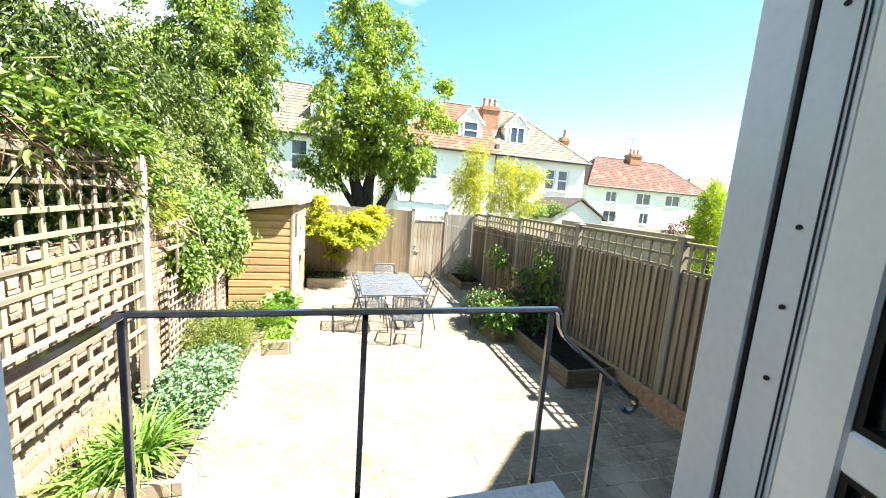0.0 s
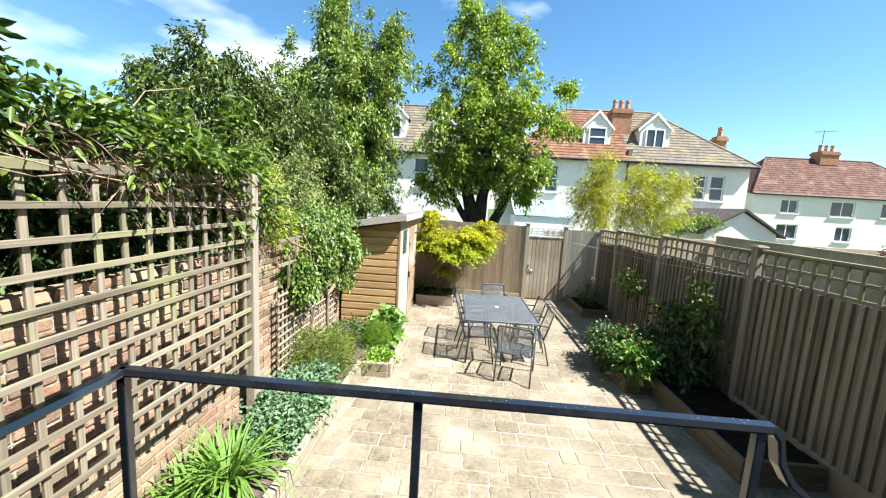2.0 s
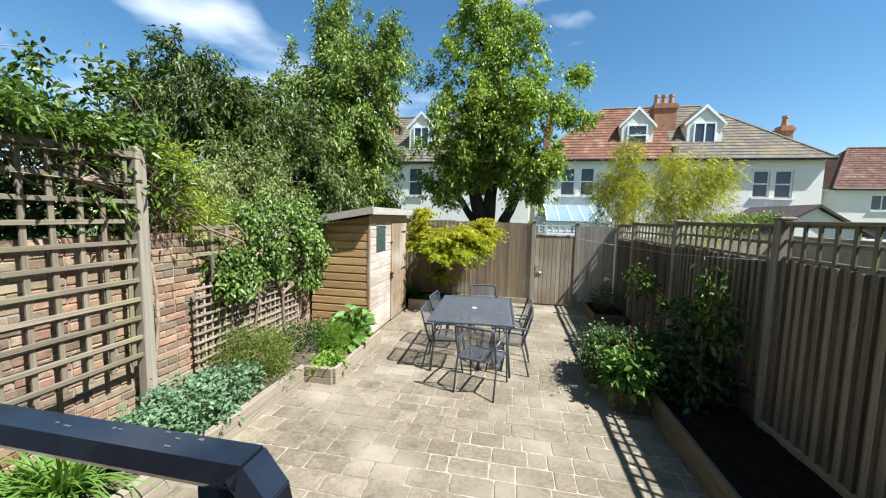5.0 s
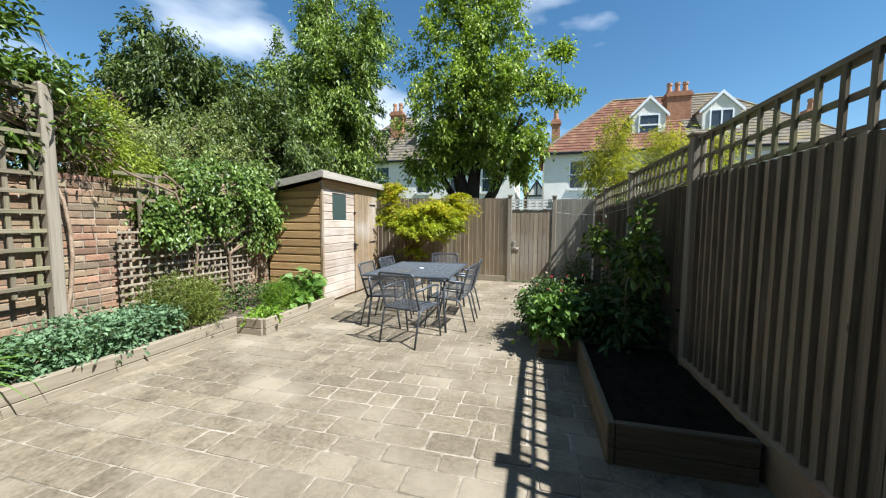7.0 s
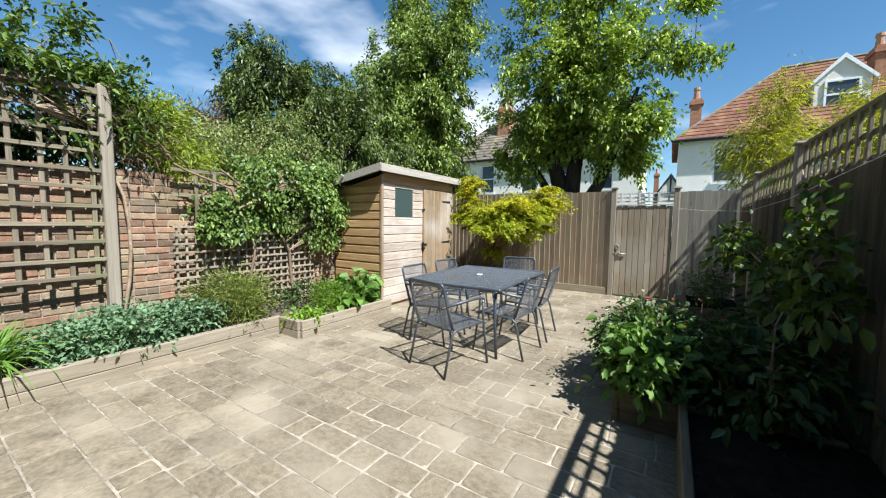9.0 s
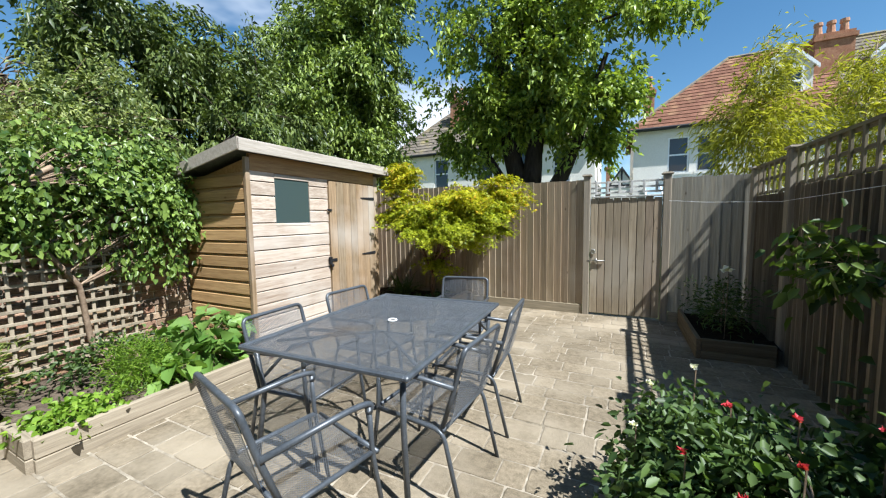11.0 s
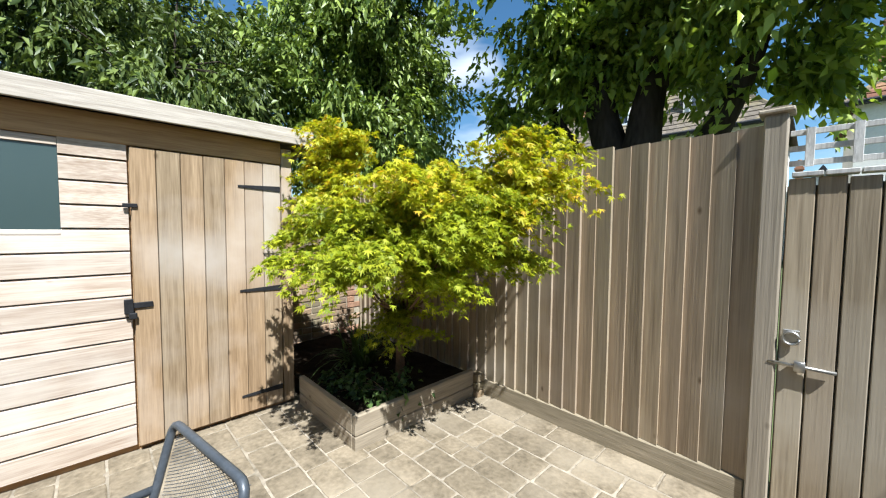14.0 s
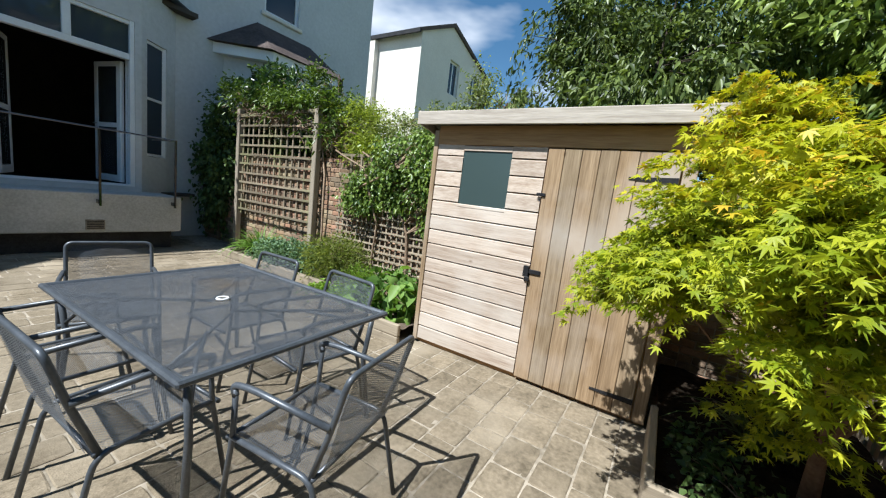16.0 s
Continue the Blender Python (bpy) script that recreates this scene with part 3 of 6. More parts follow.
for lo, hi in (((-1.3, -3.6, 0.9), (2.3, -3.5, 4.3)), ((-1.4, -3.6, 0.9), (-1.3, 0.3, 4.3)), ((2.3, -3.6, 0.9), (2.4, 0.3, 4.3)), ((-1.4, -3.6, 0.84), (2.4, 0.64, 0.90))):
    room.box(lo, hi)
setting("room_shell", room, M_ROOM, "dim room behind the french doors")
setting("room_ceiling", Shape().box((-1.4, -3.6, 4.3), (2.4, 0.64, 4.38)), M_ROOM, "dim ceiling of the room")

# french doors: fixed frame, transom lights and two leaves folded inwards
doorset = Shape()
for lo, hi in (((-0.33, 0.69, 0.985), (-0.264, 0.794, 3.72)), ((1.224, 0.69, 0.985), (1.29, 0.794, 3.72)), ((-0.328, 0.806, 0.985), (-0.262, 0.916, 3.72)), ((1.222, 0.806, 0.985), (1.288, 0.916, 3.72)), ((-0.27, 0.80, 3.66), (1.23, 0.90, 3.72)), ((-0.27, 0.80, 3.10), (1.23, 0.90, 3.20)), ((0.43, 0.80, 3.20), (0.53, 0.90, 3.66)), ((-0.27, 0.78, 0.985), (1.23, 0.92, 1.02))):
    doorset.box(lo, hi, 0.006)
frame_door = setting("door_frame", doorset, M_UPVC, "white french door frame with transom lights")
for a, b in ((-0.27, 0.43), (0.53, 1.23)):
    part("transom_pane", Shape().box((a, 0.84, 3.2), (b, 0.855, 3.66)), M_PANE, frame_door, "dark transom pane")
part("door_seal", Shape().box((1.225, 0.795, 1.02), (1.24, 0.805, 3.1)).box((-0.28, 0.795, 1.02), (-0.265, 0.805, 3.1)), M_SEAL, frame_door, "black rubber seal")
groove = Shape()
for y in (0.705, 0.715):
    groove.box((1.2215, y, 1.02), (1.2245, y + 0.003, 3.1))
part("groove", groove, M_DARKTRIM, frame_door, "fine grooves in the frame")
screws = Shape()
for z in (1.6, 2.05, 2.22, 2.4, 2.85):
    screws.tube([(1.220, 0.745, z), (1.2245, 0.745, z)], 0.006, 8)
part("screw", screws, M_IRON, frame_door, "screw heads in the frame")


def door_leaf(m):
    leaf = thing("french_door", "open white glazed french door leaf", "door", "french doors", m=m)
    s = Shape()
    w, h = 0.74, 2.06
    e = 0.11
    for lo, hi in (((0, -0.03, 0), (e, 0.03, h)), ((w - e, -0.03, 0), (w, 0.03, h)), ((e, -0.03, 0), (w - e, 0.03, 0.12)), ((e, -0.03, h - 0.085), (w - e, 0.03, h)), ((e, -0.03, 0.95), (w - e, 0.03, 1.03))):
        s.box(lo, hi, 0.006)
    part("leaf_frame", s, M_UPVC, leaf)
    for z0, z1 in ((0.12, 0.95), (1.03, h - 0.085)):
        part("pane", Shape().box((e, -0.008, z0), (w - e, 0.008, z1)), M_DOOR_GLASS, leaf, "clear door pane")
        g = Shape()
        for x in (e, w - e - 0.014):
            g.box((x, -0.022, z0), (x + 0.014, 0.022, z1))
        for z in (z0, z1 - 0.014):
            g.box((e + 0.014, -0.022, z), (w - e - 0.014, 0.022, z + 0.014))
        part("gasket", g, M_SEAL, leaf, "black glazing gasket")
    part("handle", Shape().tube([(w - 0.045, 0.03, 1.0), (w - 0.045, 0.075, 1.0), (w - 0.15, 0.075, 1.0)], 0.010, 8), M_STEEL, leaf, "steel lever handle", True)
    return leaf


door_leaf(pose(1.19, 0.655, 1.03, 0, 0, -108))
door_leaf(pose(-0.235, 0.655, 1.03, 0, 0, -78))
# sash in the bay's slanting side
side = thing("bay_window", "tall narrow white sash window in the bay", "window")
pa, pb = Vector((-0.50, 0.80, 0)), Vector((-0.88, 0.52, 0))
for z0, z1 in ((1.6, 2.55), (2.6, 3.5)):
    part("pane", Shape().prism([(pa.x, pa.y, z0), (pb.x, pb.y, z0), (pb.x, pb.y, z1), (pa.x, pa.y, z1)], (0.014, -0.018, 0)), M_PANE, side)
frame_s = Shape()
for q in ((pa, 1.55, 3.55), (pb, 1.55, 3.55)):
    frame_s.box((q[0].x - 0.03, q[0].y - 0.03, q[1]), (q[0].x + 0.03, q[0].y + 0.03, q[2]), 0.005)
for z in (1.58, 2.575, 3.52):
    frame_s.tube([(pa.x, pa.y, z), (pb.x, pb.y, z)], 0.03, 4)
part("window_frame", frame_s, M_UPVC, side)


def window_unit(x0, x1, z0, z1, y, name="window", panes=2, label="white sash window with dark panes", group="house windows", parent=None, facing=-1, across=False):
    """A window in an opening of a wall that lies along x and is looked at from -y (facing -1) or +y."""
    w = parent or thing(name, label, "window", group)
    t, d = 0.07, 0.08
    holder = part("window_frame", None or frame_shape(x0, x1, z0, z1, y, t, d, across), M_UPVC, w)
    mid = (z0 + z1) / 2 if not across else (x0 + x1) / 2
    if across:
        spans = [(x0 + t, mid - t / 2, z0 + t, z1 - t), (mid + t / 2, x1 - t, z0 + t, z1 - t)]
    else:
        spans = [(x0 + t, x1 - t, z0 + t, mid - t / 2), (x0 + t, x1 - t, mid + t / 2, z1 - t)]
    for a, b, c, e in spans:
        part("pane", Shape().box((a, y + d * 0.4, c), (b, y + d * 0.55, e)), M_PANE, holder)
    part("sill", Shape().box((x0 - 0.08, y - 0.12 if facing < 0 else y - 0.02, z0 - 0.09), (x1 + 0.08, y + 0.1 if facing < 0 else y + 0.2, z0), 0.02), M_HOUSE_WHITE, w)
    return w


def frame_shape(x0, x1, z0, z1, y, t, d, across):
    s = Shape()
    mid = (x0 + x1) / 2 if across else (z0 + z1) / 2
    bars = [((x0, y, z0), (x0 + t, y + d, z1)), ((x1 - t, y, z0), (x1, y + d, z1)), ((x0 + t, y, z0), (x1 - t, y + d, z0 + t)), ((x0 + t, y, z1 - t), (x1 - t, y + d, z1))]
    bars.append(((mid - t / 2, y, z0 + t), (mid + t / 2, y + d, z1 - t)) if across else ((x0 + t, y, mid - t / 2), (x1 - t, y + d, mid + t / 2)))
    for lo, hi in bars:
        s.box(lo, hi)
    return s


window_unit(-3.75, -2.85, 5.15, 7.0, HY - 0.14, label="white sash window in the rear wall", facing=1)
window_unit(-0.1, 1.1, 5.4, 7.0, HY - 0.14, label="white sash window above the bay", facing=1)
# neighbour's lower bay beyond the garden wall
nb = thing("neighbour_bay", "white bay with dark tiled roof on the neighbouring house", "bay window")
part("bay_wall", Shape().prism([(-4.9, HY, -0.05), (-4.2, 1.2, -0.05), (-2.7, 1.2, -0.05), (-2.0, HY, -0.05)], (0, 0, 4.1)), M_WALL_SHADED, nb)
part("bay_fascia", Shape().prism([(-5.1, HY, 3.87), (-4.3, 1.32, 3.87), (-2.55, 1.32, 3.87), (-1.78, HY, 3.87)], (0, 0, 0.2)), M_UPVC, nb, "white bay fascia board")
rs = Shape()
rs.v += [(-5.25, HY, 4.08), (-4.4, 1.4, 4.08), (-2.45, 1.4, 4.08), (-1.65, HY, 4.08), (-4.1, HY + 0.002, 4.85), (-2.7, HY + 0.002, 4.85)]
rs.f += [(0, 1, 4), (1, 2, 5, 4), (2, 3, 5), (0, 4, 5, 3), (0, 3, 2, 1)]
part("roof", rs, M_TILE_DARK, nb, "dark tiled lean-to roof")

# unseen wing of the next house beyond the fence, placed to shade the patio
setting("wall_wing", Shape().prism([(5.8, 2.1, -0.05), (5.8, 2.1, 5.5), (5.8, 0.5, 7.4), (5.8, -1.2, 5.5), (5.8, -1.2, -0.05)], (5.5, 0, 0)), M_HOUSE_WHITE, "unseen plain wall of the adjoining house")
setting("wall_house_east", Shape().box((5.8, -6.0, -0.05), (11.3, -1.2, 7.4)), M_HOUSE_WHITE, "unseen plain wall of the adjoining house")
setting("wall_house_back", Shape().box((-6.2, -6.2, -0.05), (5.8, -6.0, 7.4)), M_HOUSE_WHITE, "plain far wall of the house")
setting("wall_house_side", Shape().box((-6.2, -6.0, -0.05), (-5.9, 0.1, 7.4)), M_HOUSE_WHITE, "plain side wall of the house")
setting("roof_house", Shape().prism([(-6.4, 0.45, 7.4), (-6.4, -2.9, 9.8), (-6.4, -6.4, 7.4)], (12.4, 0, 0)), M_TILE_DARK, "dark tiled roof of the house")

# ---- landing, steps and railing ----
LZ = 0.90
landing = setting("landing", Shape().box((-0.72, 0.925, 0.30), (1.44, 1.74, LZ), 0.012), M_RENDER, "white rendered landing outside the french doors")
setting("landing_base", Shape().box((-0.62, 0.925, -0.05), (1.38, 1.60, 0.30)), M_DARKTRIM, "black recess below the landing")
vent = thing("air_vent", "grey air brick in the landing wall", "vent")
part("grille", Shape().box((0.30, 1.741, 0.35), (0.52, 1.754, 0.50), 0.004), M_JOINT, vent)
for i in range(5):
    part("slat", Shape().box((0.315, 1.754, 0.365 + 0.026 * i), (0.505, 1.76, 0.378 + 0.026 * i)), M_DARKTRIM, vent)
for i in range(4):
    z = LZ - 0.18 * (i + 1)
    setting("step", Shape().box((1.443 + 0.25 * i, 0.925, -0.05), (1.693 + 0.25 * i, 1.74, z), 0.012), M_RENDER, "white rendered garden step")
rail = thing("handrail", "glossy black iron handrail round the landing", "railing")
RZ, RY = 1.848, 1.85


def rail_bar(points, name="rail", w=0.021, h=0.012):
    s = Shape()
    for a, b in zip(points, points[1:]):
        a, b = Vector(a), Vector(b)
        d = (b - a).normalized()
        u = Vector((0, 0, 1)).cross(d)
        u = u.normalized() if u.length > 1e-3 else Vector((0, 1, 0))
        n = d.cross(u).normalized()
        a, b = a - d * 0.004, b + d * 0.004
        ring = [a + u * w - n * h * 0.4, a + u * w * 0.7 + n * h, a - u * w * 0.7 + n * h, a - u * w - n * h * 0.4, a - u * w * 0.8 - n * h, a + u * w * 0.8 - n * h]
        s.prism(ring, b - a)
    return part(name, s, M_RAIL, rail)


rail_bar([(-0.58, 0.93, RZ), (-0.58, RY, RZ), (1.405, RY, RZ)])
curl = [(1.405, RY, RZ), (1.425, RY, RZ - 0.025), (1.44, RY, RZ - 0.10), (1.475, RY, 1.69), (1.58, RY, 1.60), (1.76, RY, 1.465), (1.92, RY, 1.345), (1.99, RY, 1.285)]
curl += [(1.99 + 0.05 * math.sin(a), RY, 1.235 + 0.05 * math.cos(a)) for a in (0.5, 1.1, 1.7, 2.4, 3.1, 3.8, 4.4)]
rail_bar(curl, "sloping_rail")
for x, z0, z1 in ((-0.58, 0.72, RZ), (0.377, 0.72, RZ), (1.375, 0.72, RZ), (1.77, 0.40, 1.46)):
    part("post", Shape().box((x - 0.014, RY - 0.014, z0), (x + 0.014, RY + 0.014, z1 - 0.008), 0.003), M_RAIL, rail)
for x, z0 in ((-0.58, 0.78), (0.377, 0.78), (1.375, 0.78)):
    part("bracket", Shape().box((x - 0.02, 1.74, z0 - 0.03), (x + 0.02, RY, z0 + 0.03), 0.003), M_RAIL, rail)

chips = Shape()
for i in range(26):
    x = 0.2 + 1.15 * rng.random() ** 0.7
    y = RY + rng.uniform(-0.012, 0.014)
    a, b = rng.uniform(0.001, 0.004), rng.uniform(0.0006, 0.0016)
    chips.box((x - a, y - b, RZ + 0.0115), (x + a, y + b, RZ + 0.0126))
tagged(part("paint_chips", chips, M_STEEL, rail, "pale chips in the black paint"), "pale chips in the black paint", kind="stuff")

# ---- right fence ----
fence_r = thing("side_fence", "weathered featheredge timber fence with trellis top", "fence", kind="structure")
POSTS = [(10.30, 1.97), (9.28, 2.04), (7.41, 2.08), (5.34, 2.12), (3.42, 2.15), (1.55, 2.17), (-0.3, 2.17)]
board_a = Shape().prism([(0.0, 0, 0), (0.026, 0, 0), (0.006, 0.112, 0), (0.0, 0.112, 0)], (0, 0, 1.0)).mesh("board", M_FENCE)
board_side = Shape().prism([(0.0, 0, 0), (0.026, 0, 0), (0.006, 0.112, 0), (0.0, 0.112, 0)], (0, 0, 1.0)).mesh("board", M_FENCE_SHADED)
post_mesh = Shape().box((-0.05, -0.05, 0), (0.05, 0.05, 1.0), 0.008).mesh("post", M_POST)
cap_mesh = Shape().box((-0.066, -0.066, 0), (0.066, 0.066, 0.022), 0.006).prism([(-0.05, -0.05, 0.022), (0.05, -0.05, 0.022), (0.05, 0.05, 0.022), (-0.05, 0.05, 0.022)], (0, 0, 0.01)).mesh("post_cap", M_POST)
slat_v = Shape().box((-0.009, -0.016, 0), (0.009, 0.016, 1.0), 0.002).mesh("slat", M_TRELLIS)
slat_h = Shape().box((-0.009, 0, -0.016), (0.009, 1.0, 0.016), 0.002).mesh("slat", M_TRELLIS_Y)


def scaled(x, y, z, sx=1, sy=1, sz=1, rx=0, ry=0, rz=0):
    return pose(x, y, z, rx, ry, rz) @ Matrix.Diagonal((sx, sy, sz, 1))


for y, top in POSTS:
    piece("post", post_mesh, fence_r, scaled(FENCE_X + 0.04, y, -0.05, 1, 1, top + 0.05))
    piece("post_cap", cap_mesh, fence_r, pose(FENCE_X + 0.04, y, top))
for (ya, ta), (yb, tb) in zip(POSTS, POSTS[1:]):
    top = tb - 0.045 if yb > 4 else 2.10
    low = top - 0.34
    foot = 0.22 if yb < 4 else -0.04
    n = max(1, round((ya - yb - 0.1) / 0.1025))
    for i in range(n):
        y = yb + 0.06 + (ya - yb - 0.11) * i / n
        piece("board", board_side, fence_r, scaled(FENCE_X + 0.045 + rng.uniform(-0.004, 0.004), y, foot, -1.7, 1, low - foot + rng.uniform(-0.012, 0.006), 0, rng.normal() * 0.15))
    span = ya - yb - 0.1
    for z in (low + 0.02, (low + top) / 2, top - 0.03):
        piece("slat", slat_h, fence_r, scaled(FENCE_X + 0.045, yb + 0.05, z, 1, span, 1))
    piece("top_rail", slat_h, fence_r, scaled(FENCE_X + 0.04, yb + 0.05, top - 0.008, 2.6, span, 0.9))
    m = round(span / 0.155)
    for i in range(m):
        piece("slat", slat_v, fence_r, scaled(FENCE_X + 0.027, yb + 0.05 + span * (i + 0.5) / m, low + 0.002, 1, 1, top - low - 0.02))
    for z in (0.5, 1.35):
        part("rail", Shape().box((FENCE_X + 0.05, yb + 0.05, z), (FENCE_X + 0.09, ya - 0.05, z + 0.07)), M_RAILWOOD, fence_r)
setting("fence_plinth", Shape().box((FENCE_X - 0.03, -0.3, -0.05), (FENCE_X + 0.16, 5.30, 0.24)), M_BRICK, "low brick plinth under the fence")

# ---- back fence and gate ----
fence_b = thing("back_fence", "weathered featheredge timber fence beside the gate", "fence", kind="structure")
board_pale = Shape().prism([(0.0, 0, 0), (0.026, 0, 0), (0.006, 0.112, 0), (0.0, 0.112, 0)], (0, 0, 1.0)).mesh("board", M_PALE)
for a, b, top in ((-1.9, 0.25, 1.99), (0.25, 2.10, 1.97), (3.19, 4.035, 1.93)):
    n = round((b - a) / 0.103)
    for i in range(n):
        x = a + (b - a) * i / n
        piece("board", board_pale if a > 3 else board_a, fence_b, scaled(x + 0.108, BACK_Y + rng.uniform(-0.003, 0.003), 0.14, 1.15, 1, top - 0.14 + rng.uniform(-0.012, 0.008), 0, rng.normal() * 0.15, -90) @ Matrix.Scale(-1, 4, (0, 1, 0)))
    part("gravel_board", Shape().box((a, BACK_Y - 0.035, -0.03), (b, BACK_Y + 0.0, 0.137), 0.005), M_RAILWOOD_X, fence_b)
    for z in (0.4, 1.5):
        part("rail", Shape().box((a, BACK_Y + 0.012, z), (b, BACK_Y + 0.06, z + 0.08)), M_RAILWOOD_X, fence_b)
for x, top in ((2.15, 2.01), (3.14, 1.98)):
    piece("post", post_mesh, fence_b, scaled(x, BACK_Y, -0.05, 0.9, 1, top + 0.05))
    piece("post_cap", cap_mesh, fence_b, pose(x, BACK_Y, top))
sunlit_slat_h = Shape().box((-0.009, 0, -0.016), (0.009, 1.0, 0.016), 0.002).mesh("slat", M_WHITE_SUNLIT)
sunlit_slat_v = Shape().box((-0.009, -0.016, 0), (0.009, 0.016, 1.0), 0.002).mesh("slat", M_WHITE_SUNLIT)
for z in (1.77, 1.84, 1.915):
    piece("slat", sunlit_slat_h, fence_b, scaled(2.20, BACK_Y + 0.02, z, 1, 0.9, 0.8, 0, 0, -90))
for i in range(6):
    piece("slat", sunlit_slat_v, fence_b, scaled(2.27 + 0.15 * i, BACK_Y, 1.75, 1, 1, 0.18, 0, 0, 90))
gate = thing("garden_gate", "grey weathered board gate with steel ring latch", "gate")
gate_board = Shape().box((0, -0.022, 0), (0.0915, 0, 1.0), 0.003).mesh("board", M_FENCE)
for i in range(9):
    piece("board", gate_board, gate, scaled(2.205 + 0.0985 * i, BACK_Y - 0.004 + rng.uniform(-0.004, 0.002), 0.03, 1, 1, 1.66 + rng.uniform(-0.008, 0.01)))
# sheet added behind the boards so their gaps read as dark lines
part("backing", Shape().box((2.2, BACK_Y + 0.004, 0.03), (3.09, BACK_Y + 0.011, 1.66)), M_FENCE_SHADED, gate)
for z in (0.3, 1.4):
    part("brace", Shape().box((2.2, BACK_Y + 0.012, z), (3.09, BACK_Y + 0.04, z + 0.1)), M_RAILWOOD_X, gate)
for i in range(8):
    part("board_top", Shape().box((2.215 + 0.11 * i, BACK_Y - 0.045, 1.70), (2.215 + 0.11 * i + 0.105, BACK_Y + 0.03, 1.722), 0.003), M_WHITE_SUNLIT, gate)
part("ring_latch", Shape().tube([(2.245 + 0.03 * math.cos(a), BACK_Y - 0.05, 0.93 + 0.03 * math.sin(a)) for a in np.linspace(0, 6.283, 15)], 0.006, 6), M_STEEL, gate, "steel ring latch", True)
part("latch_plate", Shape().box((2.215, BACK_Y - 0.045, 0.90), (2.275, BACK_Y - 0.035, 0.97), 0.003), M_STEEL, gate)
part("bolt", Shape().tube([(2.17, BACK_Y - 0.045, 0.80), (2.40, BACK_Y - 0.045, 0.80)], 0.009, 8).box((2.26, BACK_Y - 0.058, 0.775), (2.30, BACK_Y - 0.034, 0.825), 0.003), M_STEEL, gate, "steel slide bolt", True)

# ---- shed ----
SX, SY0, SY1, SB = -0.64, 7.05, 9.11, -1.70
shed = thing("garden_shed", "small pent roof timber shed with bleached cladding", "shed")
part("core", Shape().prism([(SB + 0.03, SY0 + 0.03, 0.02), (SX - 0.03, SY0 + 0.03, 0.02), (SX - 0.03, SY0 + 0.03, 2.05), (SB + 0.03, SY0 + 0.03, 1.86)], (0, SY1 - SY0 - 0.06, 0)), M_SHED_TRIM, shed)
clad_x = Shape().prism([(0, 0, 0), (0, -0.022, 0), (0, -0.021, 0.098), (0, -0.013, 0.108), (0, -0.004, 0.129), (0, 0, 0.129)], (1, 0, 0)).mesh("cladding_board", M_SHED_SIDE)
clad_y = Shape().prism([(0, 0, 0), (0.022, 0, 0), (0.021, 0, 0.118), (0.015, 0, 0.126), (0.003, 0, 0.132), (0, 0, 0.132)], (0, 1, 0)).mesh("cladding_board", M_SHED_FRONT)
DOOR0, DOOR1 = 8.13, 9.02
for i in range(14):
    z = 0.05 + 0.138 * i
    spans = [(SY0 + 0.045, DOOR0 - 0.012)]
    if 1.37 < z < 1.85:
        spans = [(SY0 + 0.045, 7.37), (7.83, DOOR0 - 0.012)]
    for a, b in spans:
        piece("cladding_board", clad_y, shed, scaled(SX - 0.028 + rng.uniform(-0.002, 0.002), a, z, 1.3, b - a, 1.0))
for i in range(15):
    z = 0.05 + 0.134 * i
    if z < 1.88:
        piece("cladding_board", clad_x, shed, scaled(SB + 0.03, SY0 + 0.028, z, SX - SB - 0.07, 1.3, 1.0))
        piece("cladding_board", clad_x, shed, scaled(SB + 0.03, SY1 - 0.028, z, SX - SB - 0.07, -1.3, 1.0))
part("corner_trim", Shape().box((SX - 0.03, SY0 - 0.004, 0.03), (SX + 0.012, SY0 + 0.042, 2.06), 0.004), M_SHED_DOOR, shed)
part("corner_trim", Shape().box((SX - 0.03, DOOR1 + 0.01, 0.03), (SX + 0.012, SY1, 2.06), 0.004), M_SHED_DOOR, shed)
part("head_board", Shape().box((SX - 0.03, SY0 + 0.042, 1.935), (SX + 0.008, DOOR1 + 0.008, 2.10), 0.004), M_SHED_TRIM, shed, "brown board over the door")
win = part("window", Shape().box((SX - 0.022, 7.37, 1.40), (SX - 0.008, 7.83, 1.885), 0.002), M_SHED_PANE, shed, "dull grey green shed window")
for z0, z1 in ((1.388, 1.399), (1.886, 1.93)):
    part("window_trim", Shape().box((SX - 0.02, 7.371, z0), (SX + 0.002, 7.829, z1), 0.002), M_SHED_FRONT, shed)
door = part("door", Shape().box((SX - 0.028, DOOR0, 0.04), (SX - 0.006, DOOR1, 1.925)), M_SHED_DOOR, shed, "ledged board shed door")
for i in range(7):
    w = (DOOR1 - DOOR0) / 7
    piece("door_board", Shape().box((0, 0, 0), (0.022, w - 0.004, 1.885), 0.003).mesh("door_board", M_SHED_DOOR), door, pose(SX - 0.006 + rng.uniform(0, 0.002), DOOR0 + w * i + 0.002, 0.04))
for z in (0.17, 0.97, 1.74):
    part("strap_hinge", Shape().prism([(SX + 0.018, DOOR1 - 0.005, z - 0.02), (SX + 0.018, DOOR1 - 0.30, z - 0.008), (SX + 0.018, DOOR1 - 0.30, z + 0.008), (SX + 0.018, DOOR1 - 0.005, z + 0.02)], (0.006, 0, 0)), M_IRON, door, "black strap hinge")
